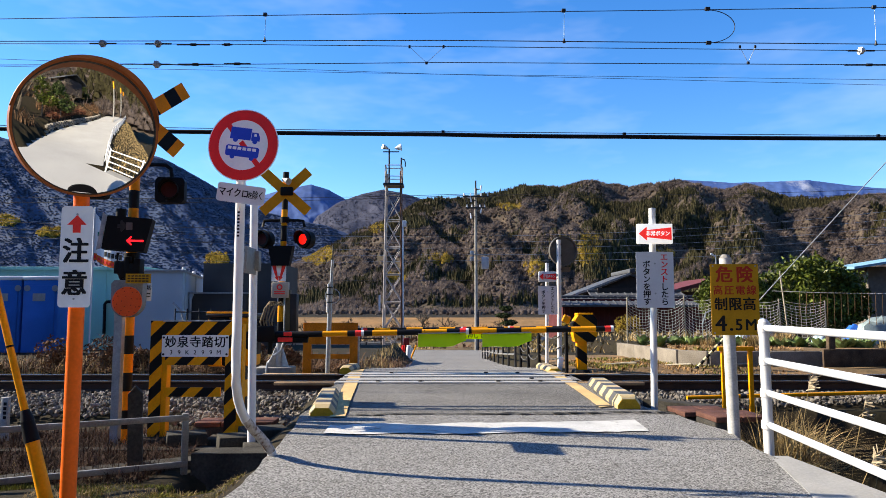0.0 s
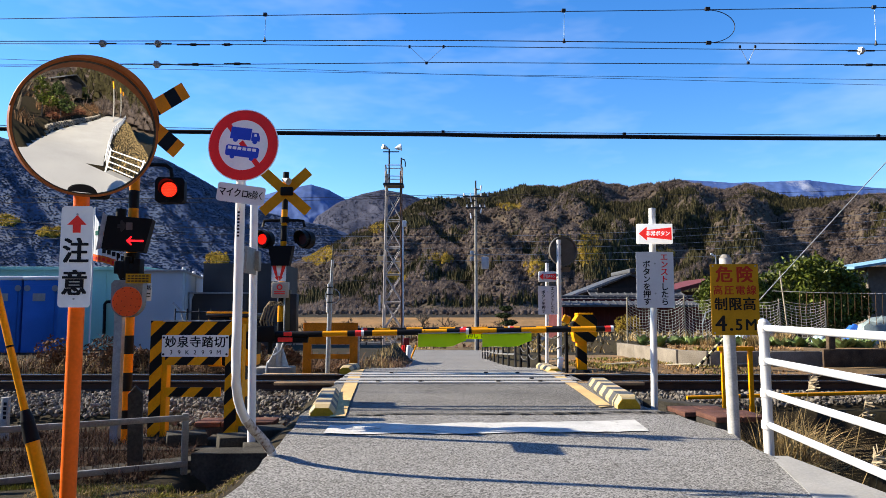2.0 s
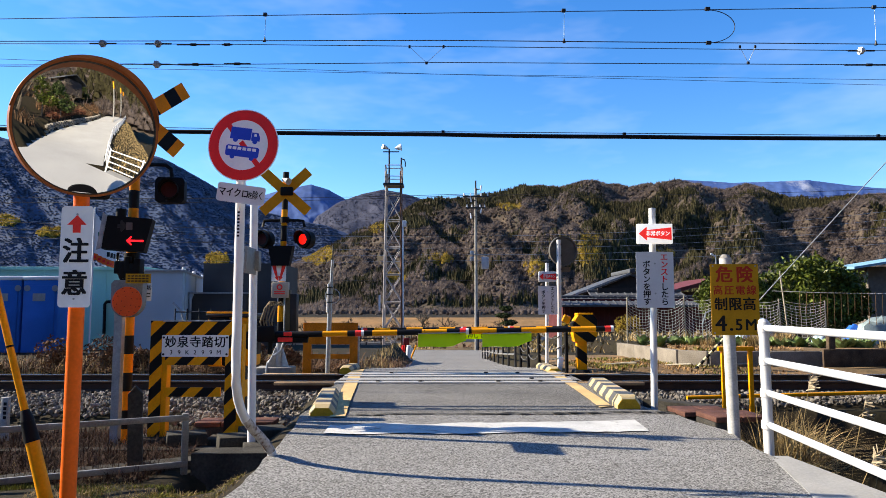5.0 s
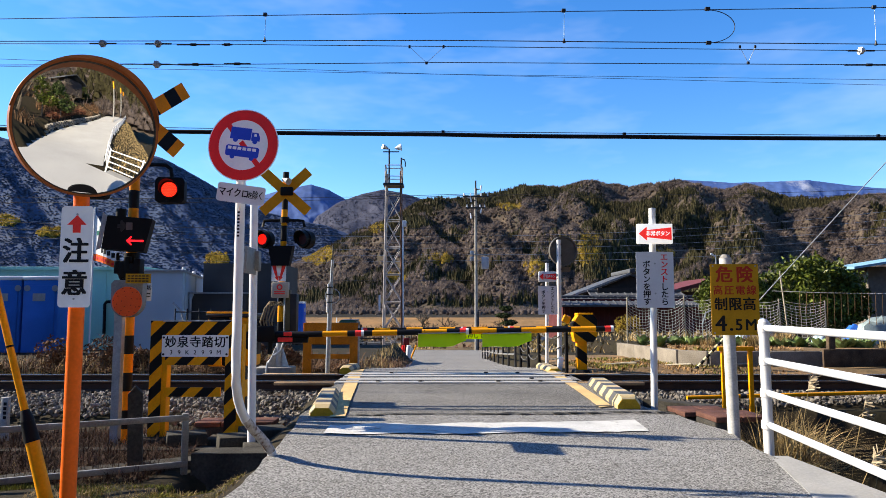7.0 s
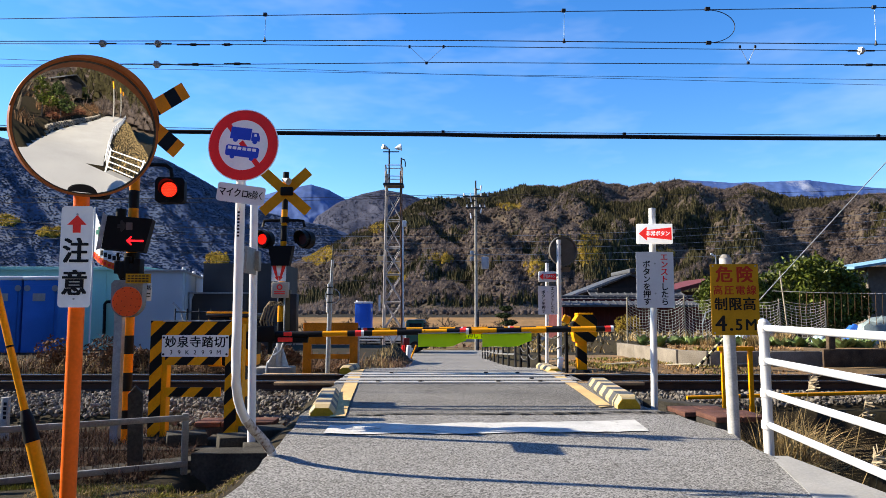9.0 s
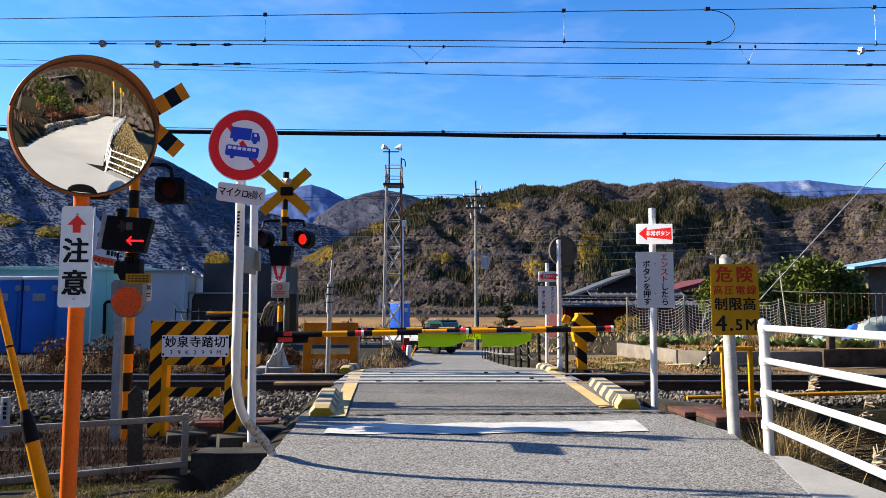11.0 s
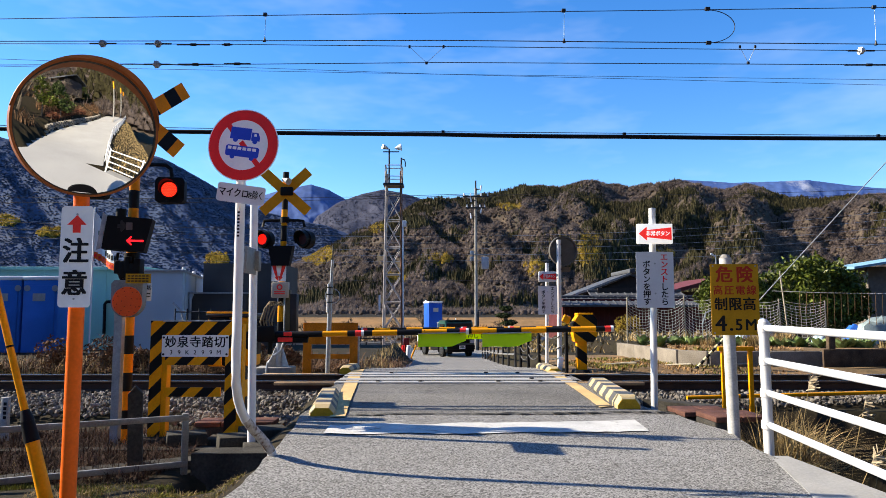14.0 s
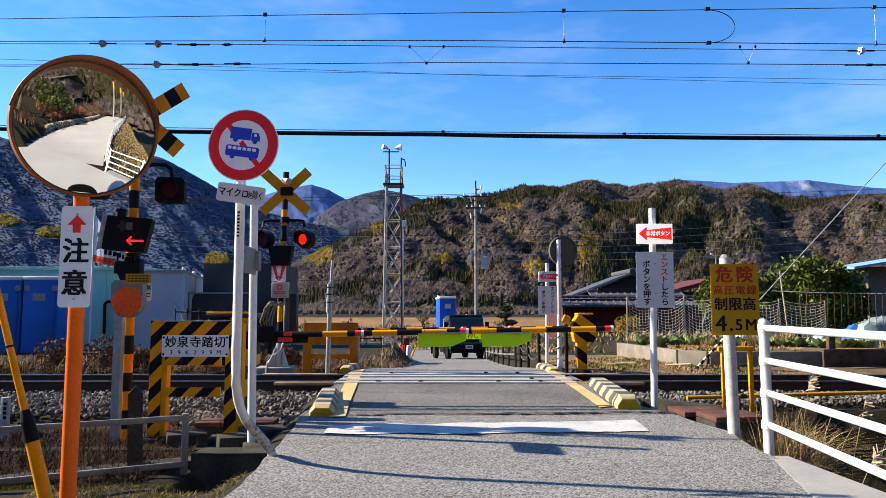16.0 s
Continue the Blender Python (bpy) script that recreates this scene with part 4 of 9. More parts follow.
    lettering("除く", 0.082, INK, pl, (0.152, -0.0055, 0.0), 0.001, 0.62)
    tag_ = part("post_marking", box(bmesh.new(), (-0.37, 0.006, 2.0), (0.028, 0.003, 0.27)), SIGNW, th, "white post with small dark marks", nearer)
    bm = bmesh.new()
    for k in range(8):
        box(bm, (-0.37, 0.003, 2.11 - k * 0.03), (0.02, 0.003, 0.016))
    part("mark", bm, INK, tag_)
    for z in (2.42, 2.80):
        part("clamp", box(bmesh.new(), (-0.37, 0.03, z), (0.12, 0.07, 0.03), None, 0.005), GALV, th, "", nearer)
    RUST = mat("flaking_rust", (0.62, 0.58, 0.54), 0.6, var=0.2, scale=20, bump=0.3, spot=0.75, spot_col=(0.12, 0.045, 0.015), spot_scale=16)
    part("rusted_bend", tube(bmesh.new(), pts[8:13], 0.0392, 16), RUST, th, "flaking paint and rust on the bend")
    # plain second post with a clamp box
    t2 = thing("white_post", (-1.90, 7.04, -0.12), "plain white steel post with a clamp", "post")
    part("post", rod(bmesh.new(), (0.0, 0, -0.1), (-0.03, 0, 2.48), 0.040, seg=20), WHITE, t2)
    part("side_plate", box(bmesh.new(), (0.0, -0.16, 1.85), (0.02, 0.42, 0.26), None, 0.004), PIPE, t2, "sign plate seen edge on")
    part("clamp", box(bmesh.new(), (0.0, -0.02, 1.86), (0.10, 0.10, 0.2), None, 0.008), PIPE, t2, "grey steel clamp")


def name_frame():
    """Striped steel frame with the crossing's name board."""
    th = thing("crossing_name_frame", Matrix.Translation((-2.805, 7.9, -0.177)) @ Matrix.Diagonal((0.987, 0.987, 0.987, 1)), "yellow and black striped steel frame with a white crossing name board", "warning frame")
    for sx in (-0.43, 0.43):
        bm = bmesh.new()
        box(bm, (sx, 0, 0.60), (0.135, 0.012, 1.44))
        part("leg", bm, STRIPE_DIAG, th, "", smooth=False)
        bm = bmesh.new()
        box(bm, (sx + 0.095, 0.066, 0.58), (0.062, 0.12, 1.40))
        part("leg_flange", bm, YELLOW, th, "plain yellow flange", smooth=False)
    bm = bmesh.new()
    box(bm, (0, -0.004, 1.225), (0.99, 0.012, 0.17))
    part("top_board", bm, STRIPE_DIAG, th, "", smooth=False)
    bm = bmesh.new()
    box(bm, (0, -0.004, 0.885), (0.64, 0.012, 0.13))
    part("middle_board", bm, STRIPE_DIAG, th, "", smooth=False)
    bm = bmesh.new()
    box(bm, (0, -0.004, 0.515), (0.64, 0.012, 0.105))
    part("lower_board", bm, STRIPE_DIAG, th, "", smooth=False)
    bm = bmesh.new()
    box(bm, (0, 0.03, 1.318), (1.0, 0.07, 0.012))
    part("top_edge", bm, GALV, th, "", smooth=False)
    pl = plate("name_board", 0.76, 0.245, 0.008, 0.006, SIGNW, th, (0.02, -0.012, 1.035), "white name board with black characters")
    for k, ch in enumerate("妙泉寺踏切"):
        lettering(ch, 0.135, INK, pl, (-0.28 + 0.14 * k, -0.0075, 0.035), 0.0025)
    for k, ch in enumerate("39K299M"):
        lettering(ch, 0.068, INK, pl, (-0.27 + 0.09 * k, -0.0075, -0.075), 0.0006)
    for x in (-0.36, 0.36):
        for z in (-0.095, 0.095):
            part("bolt", rod(bmesh.new(), (x, -0.012, z), (x, -0.004, z), 0.013, seg=8), DARK, pl)
    # concrete feet
    for x in (-3.24, -2.40):
        bm = bmesh.new()
        box(bm, (0, 0, 0.05), (0.42, 0.34, 0.26), None, 0.006)
        solo("concrete_footing", bm, CONCD, "dark weathered concrete footing under the striped frame", "footing", at=pose(x, 7.92, -0.34, 0, 0, 3))


def lamp_head(parent, at, lit_name, hood=0.16, r=0.125, yaw=0.0, case=1.0, face=1.0):
    """Round flashing lamp: black hooded housing, dark lens; returns the lit disc, which slides in it."""
    m = at @ Matrix.Rotation(radians(yaw), 4, "Z")
    bm = bmesh.new()
    prism(bm, rrect(r * 2.75 * case, r * 2.5 * case, r * 0.6) if face == 1.0 else circle(r * 1.36, 40), 0.02, 0.16)
    ring(bm, r * 1.08 * face, r * 1.18, -0.02, 0.03, 40)
    head = part("lamp_head", bm, BLACK, parent, "black lamp housing", m)
    bm = bmesh.new()
    n = 28
    V = [[], [], [], []]
    for i in range(n + 1):
        a = radians(-25 + 230 * i / n)
        reach = hood * (0.35 + 0.65 * max(0, math.sin(math.pi * i / n)))
        for L, rr, y in ((V[0], r * 1.22, 0.02), (V[1], r * 1.26, -reach), (V[2], r * 1.21, -reach), (V[3], r * 1.16, 0.02)):
            L.append(bm.verts.new((rr * math.cos(a), y, rr * math.sin(a))))
    for j in range(4):
        for i in range(n):
            bm.faces.new((V[j][i], V[j][i + 1], V[(j + 1) % 4][i + 1], V[(j + 1) % 4][i]))
    part("visor", bm, BLACK, head, "black visor")
    part("lens", prism(bmesh.new(), circle(r * 1.06 * face, 40), -0.002, 0.02), LENS, head, "dark red lens")
    bm = bmesh.new()
    prism(bm, circle(r * face, 40), -0.004, 0.004)
    lit = part(lit_name, bm, LITRED, head, "glowing red lamp face", smooth=False)
    return lit


def crossbuck(parent, z, L, w, material, x=0.0, y=-0.07, angles=(42, -42)):
    for a in angles:
        bm = bmesh.new()
        box(bm, (0, 0, 0), (L, 0.008, w))
        part("crossbuck_arm", bm, material, parent, "", Matrix.Translation((x, y - (0.01 if a > 0 else 0), z)) @ Matrix.Rotation(radians(a), 4, "Y"), smooth=False)


def near_signal():
    th = thing("crossing_signal", (-3.86, 8.6, -0.25), "level crossing signal on an orange and black banded post", "crossing signal", "level crossing signals")
    part("post", rod(bmesh.new(), (0, 0, -0.2), (0, 0, 4.15), 0.062, seg=20), STRIPE_Z, th, "banded post")
    crossbuck(th, 3.90, 1.34, 0.215, STRIPE_XB, 0.06, angles=(40, -32))
    bm = bmesh.new()
    tube(bm, [(0, -0.02, 3.31), (0.3, -0.03, 3.31), (0.40, -0.03, 3.30), (0.46, -0.03, 3.25), (0.475, -0.03, 3.15)], 0.025, 10)
    rod(bm, (0, 0, 3.26), (0, 0, 3.36), 0.08, seg=16)
    part("lamp_arm", bm, BLACK, th)
    lit = lamp_head(th, Matrix.Translation((0.475, -0.10, 2.98)), "lit_lamp", 0.15, 0.092, 8, 1.38)
    lamp_head(th, Matrix.Translation((-0.475, -0.10, 3.03)), "lit_lamp_hidden", 0.15, 0.092, 8, 1.3).matrix_basis = Matrix.Translation((0, 0.05, 0))
    bm = bmesh.new()
    tube(bm, [(0, -0.02, 3.31), (-0.3, -0.03, 3.31), (-0.40, -0.03, 3.30), (-0.46, -0.03, 3.25), (-0.475, -0.03, 3.15)], 0.025, 10)
    part("lamp_arm", bm, BLACK, th)
    # led pattern on the lit face
    bm = bmesh.new()
    for rr, n in ((0.0, 1), (0.02, 6), (0.04, 12), (0.06, 18), (0.08, 24)):
        for k in range(n):
            a = 2 * math.pi * k / n
            prism(bm, circle(0.0066, 8, rr * math.cos(a), rr * math.sin(a)), -0.007, -0.0045)
    part("led_dots", bm, LITDOT, lit, "", smooth=False)
    # direction indicator
    ind = part("direction_indicator", prism(bmesh.new(), [(-0.215, 0.215), (0.29, 0.185), (0.20, -0.215), (-0.27, -0.185)], -0.22, 0.02), BLACK, th, "black box with a lit red arrow", Matrix.Translation((0.01, -0.1, 2.41)) @ Matrix.Rotation(radians(14), 4, "Z"), smooth=False)
    bm = bmesh.new()
    prism(bm, [(-0.02, 0.0), (0.035, 0.055), (0.047, 0.043), (0.018, 0.011), (0.175, 0.011), (0.175, -0.011), (0.018, -0.011), (0.047, -0.043), (0.035, -0.055)], -0.226, -0.22)
    part("lit_arrow", bm, LITARROW, ind, "glowing red arrow", Matrix.Translation((0.02, 0, -0.085)), smooth=False)
    bm = bmesh.new()
    prism(bm, [(-0.04, 0.0), (-0.10, 0.06), (-0.085, 0.07), (-0.04, 0.025), (-0.13, 0.02), (-0.13, -0.02), (-0.04, -0.025), (-0.085, -0.07), (-0.10, -0.06)], -0.224, -0.22)
    part("unlit_arrow", bm, DARK, ind, "", Matrix.Translation((0.03, 0, 0.09)), smooth=False)
    part("indicator_window", box(bmesh.new(), (0.03, -0.222, 0.09), (0.07, 0.006, 0.09)), mat("dull_window", (0.12, 0.10, 0.10), 0.3), ind, smooth=False)
    part("side_plate", prism(bmesh.new(), [(-0.27, 0.25), (-0.225, 0.215), (-0.28, -0.18), (-0.33, -0.2)], -0.20, -0.18), GALV, ind, "pale steel side plate", smooth=False)
    part("top_cap", rod(bmesh.new(), (-0.09, -0.1, 0.2), (-0.09, -0.1, 0.31), 0.06, seg=16), BLACK, ind)
    bm = bmesh.new()
    for k in range(5):
        box(bm, (-0.12 + k * 0.06, -0.06, 2.02 - 0.03 * (k % 2)), (0.08, 0.14, 0.16 + 0.05 * (k % 3)), None, 0.012)
    rod(bm, (0, 0, 1.75), (0, 0, 2.2), 0.09, seg=14)
    tube(bm, [(-0.15, -0.05, 2.2), (-0.17, -0.02, 2.0), (-0.08, -0.06, 1.85)], 0.018, 6)
    part("cable_box", bm, BLACK, th, "black cable boxes and clamps")
    yp = plate("notice_plate", 0.30, 0.115, 0.004, 0.003, SIGNYEL, th, (0.246, -0.35, 1.869), "small yellow notice")
    bm = bmesh.new()
    for z in (0.03, 0.0, -0.03):
        for k in range(6):
            box(bm, (-0.11 + k * 0.043, -0.0045, z), (0.032, 0.002, 0.014))
    part("writing", bm, INK, yp)
    part("plate_bracket", box(bmesh.new(), (0.10, -0.18, 1.87), (0.03, 0.345, 0.03)), DARK, th)
    wp = plate("contact_plate", 0.13, 0.22, 0.004, 0.003, SIGNW, th, (0.235, -0.09, 1.716), "small white notice")
    lettering("踏切", 0.062, INK, wp, (0, -0.0045, 0.05), 0.0008)
    bm = bmesh.new()
    for z in (-0.02, -0.055):
        box(bm, (0, -0.0045, z), (0.1, 0.002, 0.012))
    part("writing", bm, INK, wp)
    return lit


def warning_beacon():
    th = thing("warning_beacon", (-3.575, 7.70, -0.2), "round orange obstruction beacon on a grey steel post", "warning beacon")
    bm = bmesh.new()
    box(bm, (0, 0.03, 0.80), (0.085, 0.085, 1.9))
    part("post", bm, GALV, th, "", smooth=False)
    out = [(0.172 * math.cos(a), 0.172 * math.sin(a)) for a in (math.pi + math.pi * k / 24 for k in range(25))]
    bm = bmesh.new()
    prism(bm, out + [(0.172, 0.20), (0.14, 0.235), (-0.14, 0.235), (-0.172, 0.20)], -0.02, 0.09)
    hs = part("housing", bm, PIPE, th, "grey steel housing", Matrix.Translation((0.112, -0.055, 1.538)), smooth=False)
    part("reflector", prism(bmesh.new(), circle(0.162, 48), -0.034, -0.02), ORANGEDISC, hs, "bright orange dotted reflector", Matrix.Translation((0.012, 0, 0)), smooth=False)
    red = mat("dark_red_dot", (0.4, 0.03, 0.01), 0.4, bump=0)
    for r, n in ((0.06, 5), (0.115, 8), (0.148, 11)):
        for k in range(n):
            a = 2 * math.pi * k / n + r * 9
            part("dot", prism(bmesh.new(), circle(0.006, 8, 0.012 + r * math.cos(a), r * math.sin(a)), -0.037, -0.034), red, hs, "", smooth=False)


def emergency_sign(at, label, group="", lit=True):
    th = thing("emergency_button_sign", at, label, "railway sign", group)
    part("post", rod(bmesh.new(), (0, 0, -0.1), (0.035, 0, 2.5), 0.042, seg=16), FENCEW, th, "white post")
    b = part("arrow_box", box(bmesh.new(), (0.03, -0.09, 2.165), (0.43, 0.07, 0.245), None, 0.006), SIGNLIT if lit else SIGNGREY, th, "white lit box with a red arrow" if lit else "grey white box with a dull red arrow")
    bm = bmesh.new()
    prism(bm, [(-0.20, 0.0), (-0.10, 0.088), (-0.10, 0.045), (0.205, 0.078), (0.205, -0.078), (-0.10, -0.045), (-0.10, -0.088)], -0.128, -0.1255)
    part("arrow", bm, ARROWLIT if lit else RED, b, "red arrow", Matrix.Translation((0.025, 0, 2.165)) @ Matrix.Rotation(radians(0), 4, "Y"), smooth=False)
    lettering("非常ボタン", 0.066, SIGNLIT if lit else SIGNGREY, b, (0.06, -0.1295, 2.163), 0.002, 0.90)
    part("cable_clip", box(bmesh.new(), (0.26, -0.08, 2.2), (0.04, 0.03, 0.05)), GALV, b)
    part("cable_clip", box(bmesh.new(), (0.26, -0.08, 2.12), (0.04, 0.03, 0.02)), GALV, b)
    p = plate("instruction_plate", 0.465, 0.69, 0.006, 0.004, SIGNGREY, th, (0.035, -0.05, 1.60), "pale grey plate with vertical red and black writing")
    for k, ch in enumerate("エンストしたら"):
        lettering(ch, 0.098, RED if k < 4 and lit else INK, p, (0.115, -0.0055, 0.275 - 0.092 * k), 0.0022)
    for k, ch in enumerate("ボタンを押す"):
        lettering(ch, 0.098, INK, p, (-0.105, -0.0055, 0.185 - 0.092 * k), 0.0022)
    for z in (0.2, -0.17):
        part("bolt", rod(bmesh.new(), (0, -0.008, z), (0, -0.002, z), 0.012, seg=8), GALV, p)
    return th


def height_limit_sign():
    th = thing("height_limit_sign", (2.858, 6.95, 0.0), "faded yellow height limit sign on a grey white post", "warning sign")
    part("post", rod(bmesh.new(), (0, 0, -0.2), (-0.03, 0, 1.76), 0.058, seg=24), mat("weathered_white_post", (0.58, 0.57, 0.54), 0.55, var=0.2, scale=8, bump=0.1, spot=0.15, spot_col=(0.3, 0.28, 0.24), spot_scale=9), th, "weathered pale post")
    part("cap", rod(bmesh.new(), (-0.03, 0, 1.76), (-0.03, 0, 1.80), 0.06, 0.03, seg=24), CONC, th)
    p = plate("sign_plate", 0.475, 0.70, 0.005, 0.004, SIGNYEL, th, (0.025, -0.064, 1.35), "yellow plate with red and black writing")
    R2 = mat("worn_sign_red", (0.5, 0.04, 0.02), 0.5, var=0.15, bump=0.02)
    for k, ch in enumerate("危険"):
        lettering(ch, 0.17, R2, p, (-0.10 + 0.20 * k, -0.0055, 0.235), 0.0055)
    for k, ch in enumerate("高圧電線"):
        lettering(ch, 0.098, R2, p, (-0.165 + 0.11 * k, -0.0055, 0.085), 0.0022)
    for k, ch in enumerate("制限高"):
        lettering(ch, 0.135, INK, p, (-0.14 + 0.14 * k, -0.0055, -0.055), 0.0035)
    lettering("4", 0.215, INK, p, (-0.145, -0.0055, -0.245), 0.005, 1.05)
    for k, ch in enumerate(".5M"):
        lettering(ch, 0.155 if ch != '.' else 0.2, INK, p, ((-0.045, 0.03, 0.15)[k], -0.0055, (-0.245, -0.255, -0.255)[k]), 0.0035, 1.0)
    for x in (-0.21, 0.21):
        for z in (-0.33, 0.33):
            part("bolt", rod(bmesh.new(), (x, -0.007, z), (x, -0.002, z), 0.008, seg=8), GALV, p)


def pipe_fence():
    th = thing("pipe_fence", (0, 0, 0), "white painted steel pipe fence with four rails beside the road", "fence")
    posts = FENCE_POSTS
    for x, y in posts:
        z0 = float(bend_z(x))
        p = part("post", rod(bmesh.new(), (x, y, z0 - 0.4), (x - 0.01, y, z0 + 1.14), 0.043, seg=20), FENCEW, th)
        part("cap", rod(bmesh.new(), (x - 0.01, y, z0 + 1.14), (x - 0.01, y, z0 + 1.165), 0.045, 0.03, seg=20), FENCEW, p)
        for z in (1.085, 0.80, 0.52, 0.245):
            bm = bmesh.new()
            rod(bm, (x - 0.008, y, z0 + z - 0.035), (x - 0.008, y, z0 + z + 0.035), 0.050, seg=20)
            rod(bm, (x - 0.045, y - 0.045, z0 + z), (x - 0.058, y - 0.058, z0 + z), 0.008, seg=8)
            part("clamp", bm, FENCEW, p)
    for (x0, y0), (x1, y1) in zip(posts, posts[1:]):
        for z in (1.085, 0.80, 0.52, 0.245):
            part("rail", rod(bmesh.new(), (x0, y0, float(bend_z(x0)) + z), (x1, y1, float(bend_z(x1)) + z), 0.0285, seg=14), FENCEW, th)


def guy_cover():
    th = thing("guy_wire_guard", (-2.458, 4.55, -0.2), "yellow plastic guard on a slanting guy wire with black collar", "guy wire")
    def at(z):
        return Vector((-0.304 * z, 0.02 * z, z))
    part("upper_guard", rod(bmesh.new(), at(0.78), at(3.2), 0.023, 0.021, seg=16), YELLOW, th, "thin yellow guard")
    part("lower_guard", rod(bmesh.new(), at(-0.3), at(0.62), 0.046, 0.041, seg=20), YELLOW, th, "thick yellow guard")
    part("collar", rod(bmesh.new(), at(0.60), at(0.73), 0.047, 0.040, seg=20), BLACK, th, "black rubber collar")
    part("collar_neck", rod(bmesh.new(), at(0.73), at(0.80), 0.043, 0.025, seg=20), BLACK, th, "black rubber collar")
    part("band", rod(bmesh.new(), at(1.20), at(1.212), 0.0245, seg=16), BLACK, th)
    part("wire", rod(bmesh.new(), at(3.2), at(9.0), 0.006, seg=6), GALV, th)


def low_rail():
    th = thing("low_pipe_rail", (0, 0, 0), "low grey pipe rail with square posts on the verge", "railing")
    a, b = Vector((-2.335, 6.42, 0.285)), Vector((-4.2, 5.45, 0.285))
    turn = Matrix.Rotation(math.atan2(b.y - a.y, b.x - a.x), 4, "Z")
    for z in (0.275, -0.135):
        m = (a + b) / 2
        part("bar", box(bmesh.new(), (m.x, m.y - 0.02, z), ((b - a).length + 0.06, 0.03, 0.05), turn, 0.004), PIPE, th, "weathered steel bar")
    for p in (a, b):
        part("post", box(bmesh.new(), (p.x, p.y, 0.04), (0.055, 0.055, 0.54), Matrix.Rotation(radians(27), 4, "Z"), 0.004), PIPE, th)
    # sharp-topped concrete marker post
    bm = bmesh.new()
    prism(bm, [(-0.062, 0), (0.062, 0), (0.062, 0.72), (0.0, 0.79), (-0.062, 0.72)], -0.06, 0.06)
    solo("boundary_post", bm, CONCD, "weathered concrete boundary post with a pointed top", "boundary post", at=pose(-2.82, 6.52, -0.24, 0, -1.5, 20), smooth=False)
    # kilometre stone
    t = thing("distance_post", pose(-4.86, 7.85, -0.18, 0, 0, -4), "small white distance post with a dark mark", "distance post")
    part("stone", box(bmesh.new(), (0, 0, 0.22), (0.09, 0.05, 0.48), None, 0.006), mat("white_stone", (0.42, 0.42, 0.40), 0.8, var=0.2, bump=0.3), t)
    bm = bmesh.new()
    for k in range(4):
        box(bm, (0.012, -0.0265, 0.39 - 0.05 * k), (0.035, 0.003, 0.034))
    part("mark", bm, INK, t)
    bm = bmesh.new()
    slab(bm, [(-2.28, 6.43), (-1.52, 6.46), (-1.5, 6.74), (-2.26, 6.71)], -0.75, -0.05)
    solo("culvert_head", bm, CONCD, "dark concrete culvert head beside the road", "culvert", smooth=False)
    # concrete ledge along the verge
    bm = bmesh.new()
    slab(bm, [(-2.2, 6.75), (-4.6, 5.45), (-4.68, 5.57), (-2.3, 6.95)], -0.4, -0.16)
    solo("concrete_ledge", bm, CONCD, "low weathered concrete ledge on the verge", "ledge", smooth=False)
    bm = bmesh.new()
    slab(bm, [(-2.25, 7.35), (-6.5, 7.2), (-6.5, 7.38), (-2.25, 7.53)], -0.4, -0.19)
    solo("concrete_edging", bm, CONCD, "concrete edging beside the ballast", "edging", smooth=False)


def covers():
    """Cable trough covers and blocks either side of the road."""
    def cover(x, y, z, w, d, rz, h=0.22, top=RUSTBRN):
        t = thing("cable_trough", pose(x, y, z, 0, 0, rz), "concrete cable trough with red-brown covers beside the road", "cable trough", "cable troughs")
        part("trough", box(bmesh.new(), (0, 0, -h / 2 - 0.03), (w, d, h), None, 0.012), CONCD, t, "dark concrete trough")
        n = max(1, round(w / 0.32))
        for k in range(n):
            part("cover", box(bmesh.new(), (-w / 2 + (k + 0.5) * w / n, 0, 0), (w / n - 0.012, d + 0.03, 0.055), None, 0.006), top, t)
    cover(-2.40, 8.28, -0.06, 0.9, 0.34, 2)
    cover(2.93, 8.05, 0.10, 0.60, 0.50, 4, 0.5)
    cover(3.06, 7.50, 0.125, 0.58, 0.46, 4, 0.7)
    bm = bmesh.new()
    slab(bm, [(2.62, 9.25), (2.85, 9.35), (3.5, 8.55), (3.25, 8.45)], -0.5, 0.085)
    solo("concrete_beam", bm, CONCD, "grey concrete beam at the edge of the ballast", "edging", smooth=False)
    for x, y, s in ((-2.15, 7.45, 0.42), (-1.78, 6.95, 0.34), (-2.0, 7.9, 0.5), (-2.75, 7.6, 0.4)):
        solo("concrete_block", box(bmesh.new(), (0, 0, 0), (s, s * 0.6, 0.2), None, 0.008), CONCD, "dark broken concrete block beside the road", "concrete block", "blocks", at=pose(x, y, -0.16, 3, 2, s * 60))


